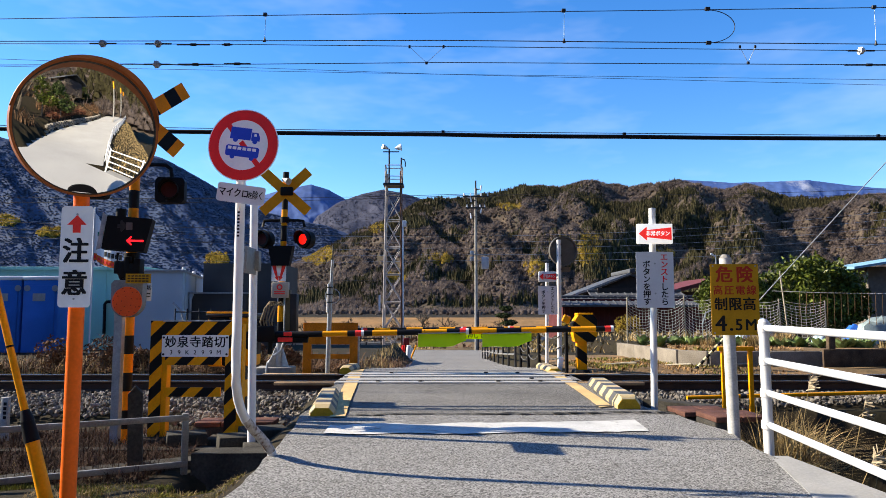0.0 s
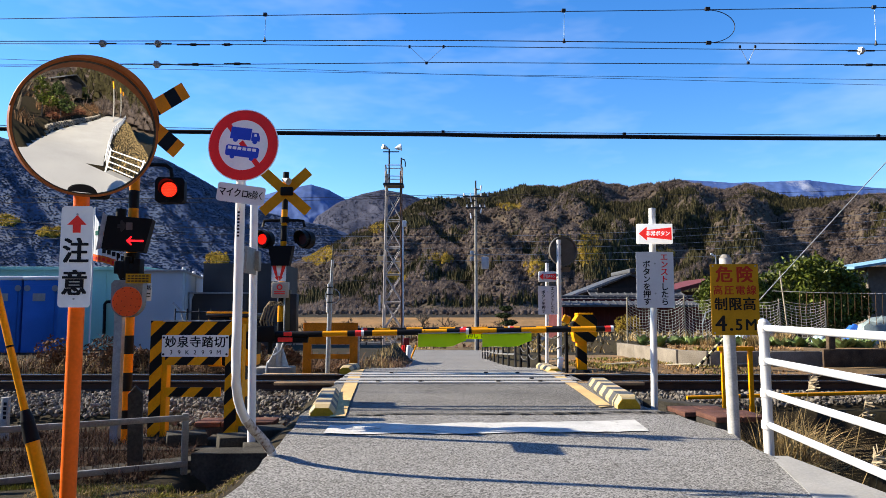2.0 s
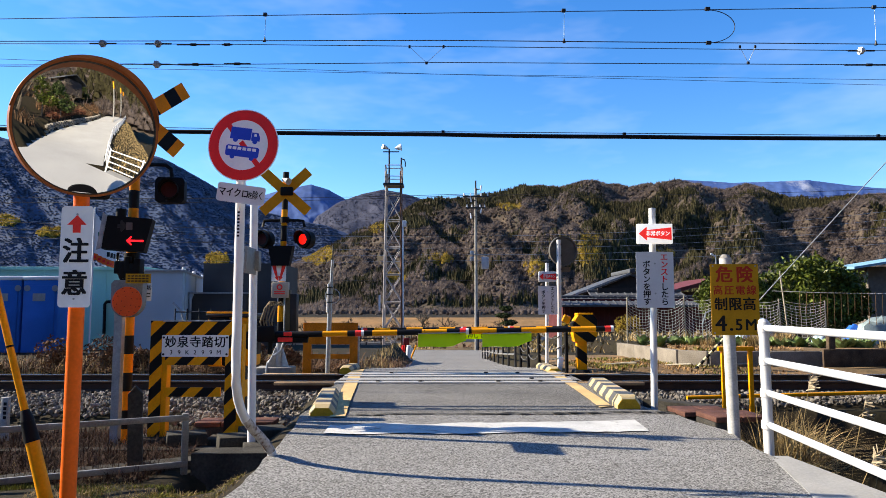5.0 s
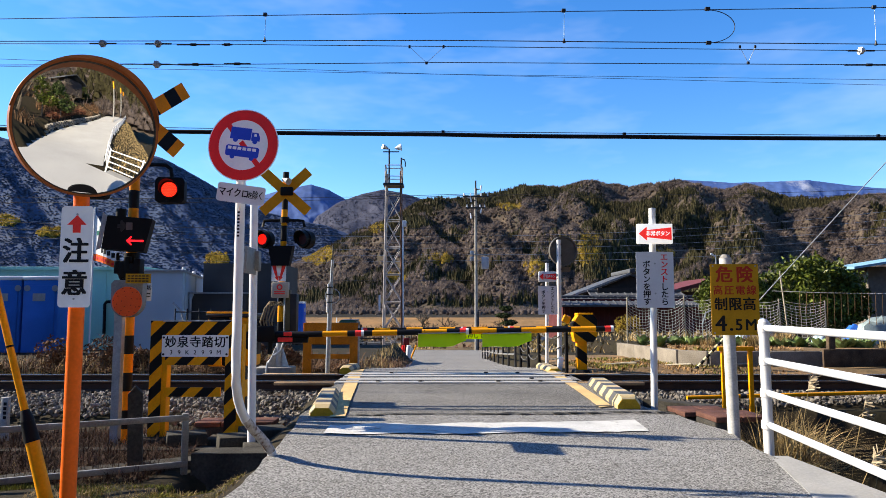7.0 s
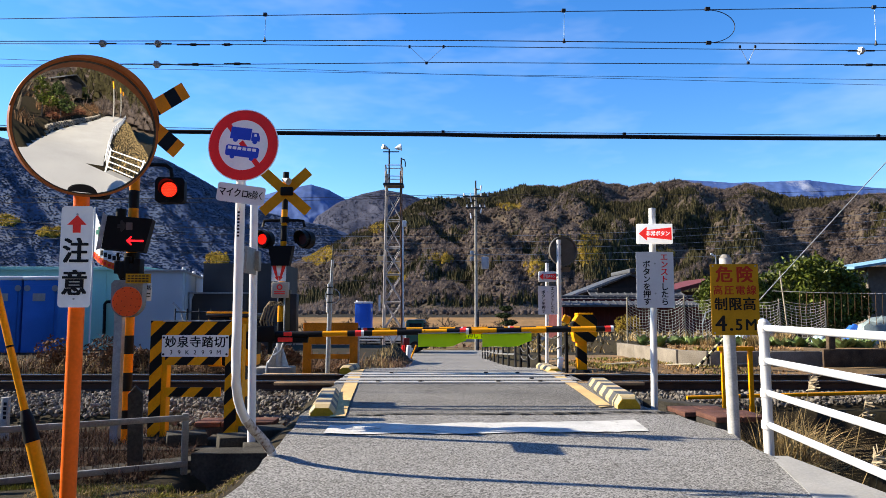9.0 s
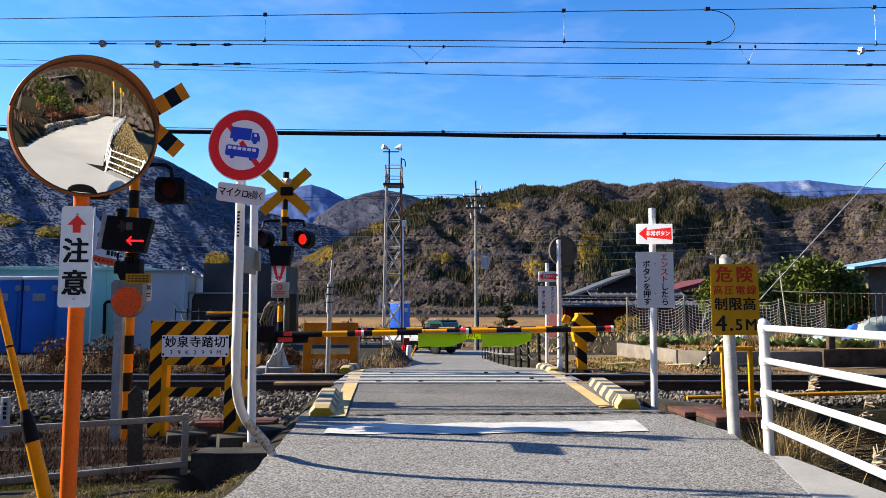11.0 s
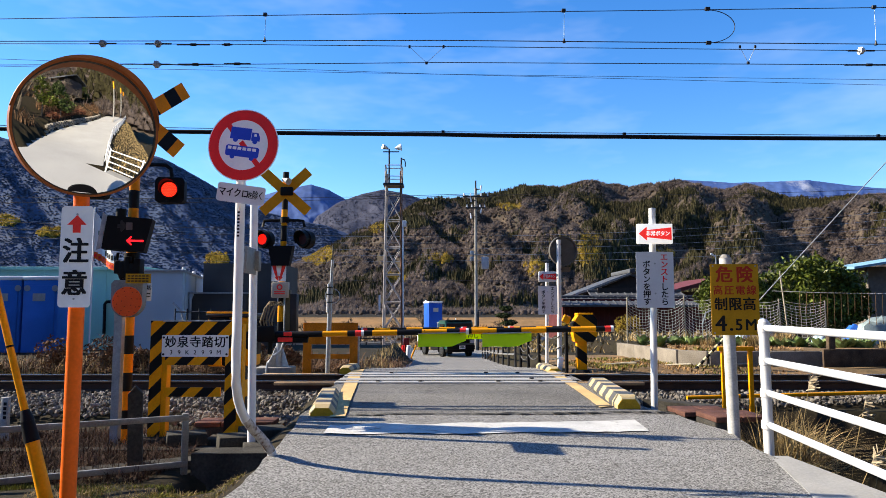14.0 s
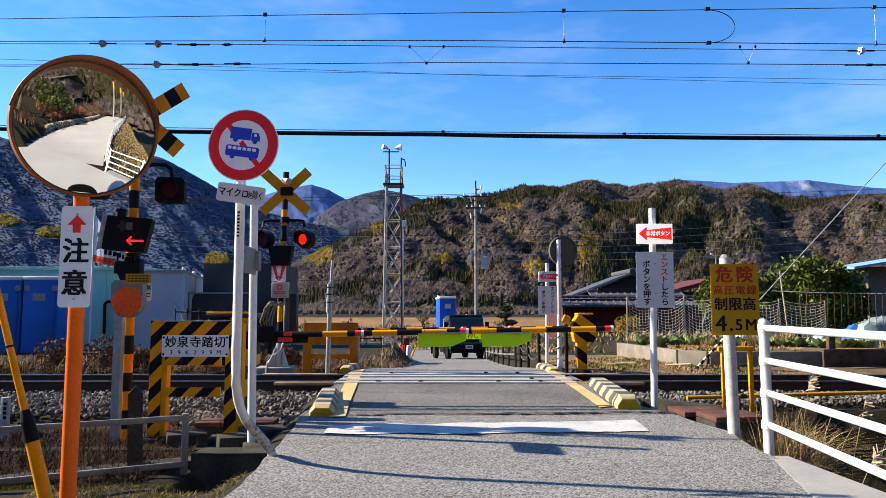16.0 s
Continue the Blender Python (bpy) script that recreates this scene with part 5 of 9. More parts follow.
def crossing_kerb(x0, y0, x1, y1, w, h, end):
    """Striped concrete kerb that guides wheels over the crossing, with a yellow nose."""
    d = Vector((x1 - x0, y1 - y0, 0))
    L = d.length
    t = thing("guide_kerb", Matrix.Translation((x0, y0, float(prof(y0)) - 0.02)) @ Matrix.Rotation(math.atan2(d.y, d.x) - math.pi / 2, 4, "Z"), "concrete guide kerb with worn yellow white and black bands", "kerb", "guide kerbs")
    bm = bmesh.new()
    out = [(-w / 2, -0.1), (w / 2, -0.1), (w / 2, h * 0.45), (w * 0.3, h), (-w * 0.3, h), (-w / 2, h * 0.45)]
    n = len(out)
    rings = []
    for yy, s, zz in ((0.0, 0.82, 0.72), (0.08, 1, 1), (L - 0.08, 1, 1), (L, 0.85, 0.7)):
        rings.append([bm.verts.new((x * s, yy, z * zz if z > 0 else z)) for x, z in out])
    for A, B in zip(rings, rings[1:]):
        for i in range(n):
            bm.faces.new((A[i], A[(i + 1) % n], B[(i + 1) % n], B[i]))
    bm.faces.new(rings[0][::-1])
    bm.faces.new(rings[-1])
    part("kerb_body", bm, STRIPE_WING, t, "", smooth=False)
    bm = bmesh.new()
    yy = -0.012 if end == 0 else L - 0.02
    prism(bm, [(x * 0.86, z * 0.76 if z > 0 else z) for x, z in out], yy, yy + 0.032)
    part("nose", bm, LINEYK, t, "worn yellow nose", smooth=False)


def barrier_arm(parent, L, r, material, marks, at, dirx=1):
    a = part("arm", rod(bmesh.new(), (0, 0, 0), (L, 0, 0), r, r * 0.92, seg=14), material, parent, "yellow and black banded boom", at)
    for x, c in marks:
        part("reflector_band", rod(bmesh.new(), (x, 0, 0), (x + 0.075, 0, 0), r * 1.04, seg=14), ARROWRED, a, "red band")
        part("reflector_band", rod(bmesh.new(), (x + 0.075, 0, 0), (x + 0.11, 0, 0), r * 1.04, seg=14), WHITE, a, "white band")
    return a


def near_barrier():
    th = thing("barrier_machine", (-2.66, 8.95, -0.15), "yellow and black level crossing barrier machine with lowered boom", "crossing barrier", "crossing barriers")
    part("pedestal", box(bmesh.new(), (0.05, 0, 0.35), (0.22, 0.22, 0.75), None, 0.015), STRIPE_MACHINE, th)
    part("housing", box(bmesh.new(), (0, 0, 1.0), (0.60, 0.34, 0.62), None, 0.04), STRIPE_MACHINE, th)
    bm = bmesh.new()
    box(bm, (0, 0, 1.33), (0.64, 0.38, 0.05), None, 0.015)
    part("lid", bm, DARK, th)
    part("lid_edge", box(bmesh.new(), (-0.02, -0.16, 1.36), (0.58, 0.05, 0.03), None, 0.01), YELLOW, th, "yellow lid edge")
    bm = bmesh.new()
    rod(bm, (0.22, -0.2, 1.09), (0.98, -0.2, 1.085), 0.045, seg=12)
    box(bm, (0.42, -0.2, 1.10), (0.3, 0.16, 0.2), None, 0.02)
    box(bm, (0.36, -0.2, 1.24), (0.2, 0.1, 0.1), None, 0.02)
    box(bm, (0.75, -0.2, 1.02), (0.45, 0.05, 0.06), None, 0.01)
    rod(bm, (0.5, -0.2, 0.85), (0.52, -0.2, 1.25), 0.03, seg=10)
    part("boom_clamp", bm, BLACK, th, "black boom holder")
    part("red_tab", box(bmesh.new(), (0.70, -0.255, 1.03), (0.18, 0.02, 0.055), None, 0.004), ARROWRED, th, "red tab")
    part("red_tab", box(bmesh.new(), (0.73, -0.247, 1.10), (0.1, 0.02, 0.05), None, 0.004), ARROWRED, th, "red tab")
    ropes = bmesh.new()
    for k in range(5):
        x = 0.42 + 0.035 * k
        tube(ropes, [(x, -0.24, 1.1), (x - 0.03, -0.26, 1.25 + 0.03 * (k % 2)), (x + 0.02, -0.25, 1.42 + 0.04 * (k % 3)), (x + 0.07, -0.22, 1.5), (x + 0.1, -0.2, 1.45)], 0.011, 6)
    part("rope", ropes, mat("old_rope", (0.34, 0.27, 0.17), 0.9, var=0.3), th, "loops of pale old rope")
    arm_at = Matrix.Translation((0.60, -0.2, 1.088)) @ Matrix.Rotation(radians(-1.05), 4, "Y")
    arm = barrier_arm(th, 4.19, 0.037, STRIPE_X, ((0.965, 0), (2.27, 0), (4.08, 0)), arm_at)
    return th


def banners():
    """Two sheets of yellow-green plastic below the near boom, one lettered sheet below the far one."""
    for x0, x1, k in ((-0.31, 0.285, 0), (0.49, 1.10, 1)):
        t = thing("banner", (0, 8.72, 0), "yellow-green plastic banner hanging below the barrier boom", "banner", "boom banners")
        bm = bmesh.new()
        n, m = 24, 6
        G = [[None] * (m + 1) for _ in range(n + 1)]
        for i in range(n + 1):
            u = i / n
            for j in range(m + 1):
                v = j / m
                drop = 0.165 * v * (1 - 0.38 * max(0, u - 0.72) / 0.28)
                G[i][j] = bm.verts.new((x0 + (x1 - x0) * u, 0.01 * math.sin(u * 7 + k) * v - 0.03 * v * u * u, 0.952 + 0.016 * u - drop + 0.004 * math.sin(u * 9)))
        for i in range(n):
            for j in range(m):
                bm.faces.new((G[i][j], G[i + 1][j], G[i + 1][j + 1], G[i][j + 1]))
        bmesh.ops.solidify(bm, geom=bm.faces[:], thickness=0.002)
        part("sheet", bm, LIME, t)
        part("rod", rod(bmesh.new(), (x0, -0.002, 0.955), (x1, -0.002, 0.97), 0.008, seg=8), GALV, t, "grey top rod")
        for x in (x0 + 0.08, x1 - 0.08):
            part("tie", rod(bmesh.new(), (x, 0, 0.95), (x, 0, 1.0), 0.004, seg=6), BLACK, t)


STRIPE_XB = stripes_mat("crossbuck_bands", (0.98, 0.28, 0.008), BLK, 0.155, (1, 0, 0), 0.2)
SIGNLIT = mat("lit_white_panel", (0.9, 0.9, 0.9), 0.3, var=0.02, bump=0)
SIGNLIT.node_tree.nodes["Principled BSDF"].inputs["Emission Color"].default_value = (1, 1, 1, 1)
SIGNLIT.node_tree.nodes["Principled BSDF"].inputs["Emission Strength"].default_value = 0.3
ARROWLIT = mat("lit_red_panel", (0.92, 0.05, 0.04), 0.3, var=0.02, bump=0)
ARROWLIT.node_tree.nodes["Principled BSDF"].inputs["Emission Color"].default_value = (1, 0.03, 0.03, 1)
ARROWLIT.node_tree.nodes["Principled BSDF"].inputs["Emission Strength"].default_value = 0.3
LINEYK = mat("kerb_yellow", (0.60, 0.36, 0.03), 0.8, var=0.2, scale=6, bump=0.4, spot=0.3, spot_col=(0.25, 0.22, 0.15), spot_scale=9)
LIME = mat("lime_plastic", (0.55, 0.78, 0.02), 0.4, var=0.06, bump=0.05)
_n, _l = LIME.node_tree.nodes, LIME.node_tree.links
_t = _n.new("ShaderNodeBsdfTranslucent")
_t.inputs["Color"].default_value = (0.82, 0.95, 0.05, 1)
_m = _n.new("ShaderNodeMixShader")
_m.inputs[0].default_value = 0.62
_l.new(_n["Principled BSDF"].outputs[0], _m.inputs[1])
_l.new(_t.outputs[0], _m.inputs[2])
_l.new(_m.outputs[0], _n["Material Output"].inputs["Surface"])
FENCE_POSTS = [(2.85, 6.2), (2.63, 3.7), (2.72, 2.0)] + [(float(x), float(bend_edge(x)) + 0.1) for x in (4.6, 6.5, 8.4, 10.4, 12.4, 14.4, 16.4, 18.4, 20.4, 22.4, 24.4, 27.4, 30.4, 34.4, 38.4)]
MIRROR_AZ, MIRROR_EL, MIRROR_R = -48.0, -9.0, 1.6

convex_mirror()
no_trucks_sign()
name_frame()
near_lit = near_signal()
near_lit.parent.parent.matrix_basis = Matrix.Translation((-3.546, 7.9, -0.129)) @ Matrix.Diagonal((0.9186, 0.9186, 0.9186, 1))
warning_beacon()
emergency_sign((2.588, 8.65, 0.02), "white post with a lit red arrow box and an instruction plate", group="emergency signs")
height_limit_sign()
pipe_fence()
guy_cover()
low_rail()
covers()
crossing_kerb(-1.345, 7.85, -1.56, 9.7, 0.29, 0.14, 0)
crossing_kerb(2.19, 8.32, 2.33, 10.7, 0.30, 0.17, 0)
crossing_kerb(-1.80, 12.95, -1.72, 13.8, 0.24, 0.11, 0)
crossing_kerb(2.05, 12.9, 1.98, 14.1, 0.26, 0.09, 0)
near_barrier()
banners()


# ---- beyond the track ----
def far_signal():
    th = thing("crossing_signal", (-3.03, 13.0, 0.0), "level crossing signal on a yellow and black banded post", "crossing signal", "level crossing signals")
    part("base", box(bmesh.new(), (-0.06, -0.05, 0.08), (0.66, 0.5, 0.26), None, 0.015), CONC, th, "concrete base")
    bm = bmesh.new()
    rod(bm, (0, 0, 0.2), (0, 0, 0.85), 0.07, 0.06, seg=14)
    for a in (0, 120, 240):
        v = Vector((math.cos(radians(a - 30)), math.sin(radians(a - 30)), 0))
        prism(bm, [(0.05, 0.0), (0.24, 0.0), (0.05, 0.42)], -0.008, 0.008, Matrix.Rotation(radians(a - 30), 3, "Z"), (0, 0, 0.2))
    part("foot", bm, GALV, th, "grey flanged foot")
    part("post", rod(bmesh.new(), (0, 0, 0.8), (0.06, 0, 3.85), 0.058, seg=16), stripes_mat("far_post_bands", YEL, BLK, 0.30, (0, 0, 1), 0.28), th, "banded post")
    crossbuck(th, 3.47, 1.16, 0.19, XYEL, 0.07)
    part("crossbuck_hub", box(bmesh.new(), (0.10, -0.1, 3.47), (0.24, 0.06, 0.16), None, 0.02), BLACK, th, "black centre plate")
    sp = part("bell", rod(bmesh.new(), (0.02, -0.08, 3.70), (0.15, -0.18, 3.64), 0.03, 0.065, seg=18), GALV, th, "white horn loudspeaker")
    bm = bmesh.new()
    tube(bm, [(-0.36, -0.02, 2.8), (-0.33, -0.02, 2.92), (-0.2, -0.02, 2.93), (0.05, 0, 2.93), (0.3, -0.02, 2.93), (0.40, -0.02, 2.92), (0.43, -0.02, 2.8)], 0.028, 8)
    rod(bm, (0.05, 0, 2.88), (0.05, 0, 2.99), 0.085, seg=14)
    part("lamp_arm", bm, BLACK, th)
    a = lamp_head(th, Matrix.Translation((-0.35, -0.05, 2.57)), "lit_lamp_left", 0.14, 0.125, -22, face=0.78)
    b = lamp_head(th, Matrix.Translation((0.41, -0.05, 2.57)), "lit_lamp_right", 0.14, 0.125, -30, face=0.78)
    bm = bmesh.new()
    prism(bm, [(-0.22, 0.2), (0.24, 0.2), (0.17, -0.17), (-0.15, -0.17)], -0.15, 0.05, None, (0, 0, 2.24))
    part("indicator", bm, BLACK, th, "black direction indicator", smooth=False)
    p = plate("v_plate", 0.27, 0.30, 0.004, 0.004, SIGNW, th, (-0.02, -0.09, 1.93), "white plate with two red arrows")
    for s in (-1, 1):
        bm = bmesh.new()
        prism(bm, [(s * 0.13, 0.14), (s * 0.055, 0.14), (s * 0.02, -0.06), (s * 0.0, -0.04), (s * 0.01, -0.14), (s * 0.075, -0.08), (s * 0.055, -0.07)], -0.0065, -0.004)
        part("arrow", bm, ARROWRED, p, "red arrow", smooth=False)
    bx_ = part("button_box", box(bmesh.new(), (0.02, -0.1, 1.62), (0.30, 0.16, 0.29), None, 0.012), mat("cream_box", (0.50, 0.43, 0.35), 0.5, var=0.12), th, "cream emergency button box")
    bm = bmesh.new()
    ring(bm, 0.03, 0.055, -0.183, -0.18, 24)
    part("button_mark", bm, ARROWRED, bx_, "red button mark", Matrix.Translation((0.02, 0, 1.67)), smooth=False)
    bm = bmesh.new()
    for z in (1.585, 1.55):
        box(bm, (0.02, -0.182, z), (0.2, 0.003, 0.02))
    part("writing", bm, ARROWRED, bx_)
    part("relay_case", box(bmesh.new(), (0.20, 0.05, 1.2), (0.22, 0.2, 0.7), None, 0.012), DARK, th, "dark relay case")
    part("relay_case", box(bmesh.new(), (0.13, 0.0, 1.25), (0.12, 0.15, 0.75), None, 0.012), mat("drab_case", (0.13, 0.12, 0.07), 0.6), th, "drab relay case")
    part("conduit", tube(bmesh.new(), [(0.1, -0.09, 1.5), (0.1, -0.1, 0.7), (0.06, -0.12, 0.5), (-0.06, -0.2, 0.42), (-0.14, -0.3, 0.3), (-0.16, -0.32, 0.1)], 0.022, 8), GALV, th, "pale conduit")
    return a, b


def far_barrier():
    th = thing("barrier_machine", (2.60, 13.2, 0.08), "yellow and black crossing barrier machine on a pedestal", "crossing barrier", "crossing barriers")
    bm = bmesh.new()
    rod(bm, (0, 0, 0.0), (0, 0, 0.06), 0.2, 0.17, seg=8)
    part("foot", bm, BLACK, th)
    part("pedestal", box(bmesh.new(), (0, 0, 0.34), (0.19, 0.17, 0.62), None, 0.015), STRIPE_MACHINE, th)
    bm = bmesh.new()
    prism(bm, [(-0.17, -0.22), (0.17, -0.22), (0.24, -0.12), (0.24, 0.2), (0.17, 0.28), (-0.1, 0.28), (-0.2, 0.12), (-0.2, -0.1)], -0.16, 0.16, None, (0.03, 0, 0.80))
    part("housing", bm, STRIPE_MACHINE, th, "", smooth=False)
    part("housing_cap", box(bmesh.new(), (0.06, 0, 1.095), (0.30, 0.3, 0.04), None, 0.015), YELLOW, th)
    part("bracket", box(bmesh.new(), (-0.28, -0.05, 1.0), (0.14, 0.1, 0.14), Matrix.Rotation(radians(25), 4, "Y"), 0.02), YELLOW, th, "yellow boom bracket")
    at = Matrix.Translation((0.05, 0.19, 0.835)) @ Matrix.Rotation(radians(179.5), 4, "Y")
    arm = barrier_arm(th, 4.28, 0.034, STRIPE_X, ((1.3, 0), (2.2, 0), (4.1, 0)), at)
    t = thing("banner", (0, 13.42, 0), "yellow-green banner with black writing below the far boom", "banner", "boom banners")
    part("sheet", box(bmesh.new(), (0.62, 0, 0.765), (2.15, 0.004, 0.14)), LIME, t, smooth=False)
    lettering("押して", 0.115, INK, t, (0.63, -0.004, 0.755), 0.001, 0.95)
    bm = bmesh.new()
    for k in range(14):
        x = -0.42 + k * 0.15
        if 0.42 < x < 0.86:
            continue
        box(bm, (x, -0.004, 0.755), (0.09, 0.003, 0.07))
    part("writing", bm, INK, t)
    part("cord", rod(bmesh.new(), (-0.45, 0, 0.867), (1.7, 0, 0.867), 0.006, seg=6), BLACK, t)


def far_emergency():
    th = emergency_sign((2.07, 14.0, 0.1), "smaller looking white post with red arrow box beyond the track", group="emergency signs", lit=False)
    th["label"] = "white post with a red arrow box beyond the track"
    th.matrix_basis = pose(2.07, 14.0, 0.12) @ Matrix.Diagonal((0.83, 0.83, 0.83, 1))
    t = thing("traffic_mirror", (2.33, 14.05, 0.05), "grey back of a round traffic mirror on a white post", "traffic mirror")
    part("post", rod(bmesh.new(), (0, 0, -0.1), (0.02, 0, 2.62), 0.047, seg=16), FENCEW, t)
    bm = bmesh.new()
    prism(bm, circle(0.30, 48), 0.0, 0.02)
    ring(bm, 0.28, 0.305, -0.03, 0.04, 48)
    part("mirror_back", bm, mat("drab_back", (0.13, 0.12, 0.105), 0.5, var=0.2), t, "drab grey round back", Matrix.Translation((0.12, 0.09, 2.40)) @ Matrix.Rotation(radians(15), 4, "Z"))
    part("plate_back", box(bmesh.new(), (0.13, 0.08, 2.02), (0.26, 0.01, 0.1)), mat("brown_back", (0.16, 0.11, 0.07), 0.6), t, "", smooth=False)
    for z in (2.02, 2.3, 2.52):
        part("clamp", box(bmesh.new(), (0.03, 0.02, z), (0.1, 0.11, 0.03)), DARK, t)
    # white stone stub beside it
    solo("marker_stub", box(bmesh.new(), (0, 0, 0.12), (0.09, 0.07, 0.28), Matrix.Rotation(radians(9), 4, "Y"), 0.012), WHITE, "small leaning white marker stub", "marker post", at=pose(2.22, 13.3, 0.1))


def cord_fence():
    """Black posts with sagging cords along the far road's edge, and the pipe rail further on."""
    th = thing("cord_fence", (0, 0, 0), "black posts with dark cords along the far road", "fence")
    ps = [(2.42, 13.75), (2.0, 14.6), (1.97, 16.2), (1.97, 17.8)]
    for x, y in ps:
        z = float(prof(y))
        part("post", rod(bmesh.new(), (x, y, z - 0.2), (x, y, z + 0.85), 0.035, seg=10), BLACK, th)
    for (x0, y0), (x1, y1) in zip(ps, ps[1:]):
        for h in (0.3, 0.5, 0.72):
            a, b = Vector((x0, y0, float(prof(y0)) + h)), Vector((x1, y1, float(prof(y1)) + h))
            pts = [a.lerp(b, k / 8) - Vector((0, 0, 0.12 * (1 - (2 * k / 8 - 1) ** 2))) for k in range(9)]
            part("cord", tube(bmesh.new(), pts, 0.011, 6), mat("grey_cord", (0.12, 0.12, 0.12), 0.7) if "grey_cord" not in bpy.data.materials else bpy.data.materials["grey_cord"], th, "grey sagging cord")
    t2 = thing("pipe_railing", (0, 0, 0), "dark two-rail pipe railing along the sloping road", "railing", "road railings")
    ys_ = [19.4 + 2.0 * k for k in range(9)]
    for y in ys_:
        z = float(prof(y))
        part("post", rod(bmesh.new(), (2.0, y, z - 0.2), (2.0, y, z + 0.62), 0.035, seg=8), DARK, t2)
    for a, b in zip(ys_, ys_[1:]):
        for h in (0.35, 0.6):
            part("rail", rod(bmesh.new(), (2.0, a, float(prof(a)) + h), (2.0, b, float(prof(b)) + h), 0.025, seg=8), PIPE, t2)
    # railings across the far road, either side
    for x0, x1, y, zb, zt, h2 in ((-9.0, -1.9, 33.6, -1.3, -0.3, -0.62), (-10.3, -2.75, 48.9, -1.6, -0.52, -0.89)):
        t3 = thing("pipe_railing", (0, 0, 0), "grey pipe railing beside the side road", "railing", "road railings")
        n = int((x1 - x0) / 1.5)
        for k in range(n + 1):
            x = x0 + (x1 - x0) * k / n
            part("post", rod(bmesh.new(), (x, y, zb), (x, y, zt + 0.05), 0.04, seg=8), DARK, t3)
        for h in (zt, h2):
            part("rail", rod(bmesh.new(), (x0, y, h), (x1, y, h), 0.03, seg=8), PIPE, t3)


def steel_frame():
    th = thing("steel_frame", (-2.22, 13.85, 0.0), "rusty orange steel frame beside the far approach", "warning frame")
    for x in (-0.46, 0.46):
        part("leg", box(bmesh.new(), (x, 0, 0.45), (0.16, 0.06, 1.1), None, 0.004), RUSTOR, th)
    part("top_board", box(bmesh.new(), (0, -0.035, 0.86), (1.02, 0.012, 0.28)), RUSTOR, th, "", smooth=False)
    part("middle_board", box(bmesh.new(), (0, -0.03, 0.66), (0.76, 0.012, 0.17)), RUSTOR, th, "", smooth=False)
    part("lower_board", box(bmesh.new(), (0, -0.03, 0.34), (0.76, 0.012, 0.09)), RUSTOR, th, "", smooth=False)
    part("side_strip", box(bmesh.new(), (0.555, -0.01, 0.47), (0.03, 0.05, 0.95)), GALV, th, "", smooth=False)
    t = thing("antenna_post", (-2.2, 13.5, 0.0), "slim grey post with a ring antenna", "post")
    part("post", rod(bmesh.new(), (-0.02, 0, -0.1), (0.02, 0, 1.78), 0.045, seg=14), GALV, t)
    part("upper_tube", rod(bmesh.new(), (0.02, 0, 1.6), (0.05, 0, 2.22), 0.028, seg=10), GALV, t)
    part("rod", rod(bmesh.new(), (0.05, 0, 2.2), (0.06, 0, 2.5), 0.012, seg=6), DARK, t)
    bm = bmesh.new()
    ring(bm, 0.135, 0.15, -0.015, 0.015, 32)
    part("ring", bm, GALV, t, "pale ring", Matrix.Translation((0.05, 0.06, 1.52)))
    part("cover_tube", rod(bmesh.new(), (-0.03, -0.05, 1.2), (-0.02, -0.05, 1.75), 0.02, seg=8), WHITE, t)
    for z in (1.4, 1.55, 1.68):
        part("clamp", box(bmesh.new(), (0.02, -0.02, z), (0.12, 0.1, 0.02)), DARK, t)
    # dry-looking yellow frame on the near side, behind the height sign
    t = thing("small_barricade", (3.46, 8.3, 0.0), "narrow yellow steel frame beside the ditch", "frame")
    for x in (-0.15, 0.17):
        part("leg", box(bmesh.new(), (x, 0, 0.32), (0.05, 0.04, 0.98), None, 0.004), YELLOW, t)
    part("top_bar", box(bmesh.new(), (0.0, -0.002, 0.79), (0.42, 0.05, 0.05), None, 0.004), YELLOW, t)
    t = thing("yellow_pipe", (0, 0, 0), "yellow pipe lying along the ballast edge", "pipe")
    part("pipe", rod(bmesh.new(), (3.25, 9.4, 0.085), (9.5, 10.25, 0.135), 0.026, seg=12), YELLOW, t)
    part("joint", rod(bmesh.new(), (4.0, 9.502, 0.091), (4.08, 9.513, 0.0916), 0.034, seg=12), DARK, t)


STEELW = mat("faded_white_steel", (0.55, 0.49, 0.45), 0.6, 0.0, var=0.2, scale=1.5, bump=0.1, spot=0.4, spot_col=(0.20, 0.09, 0.05), spot_scale=2)


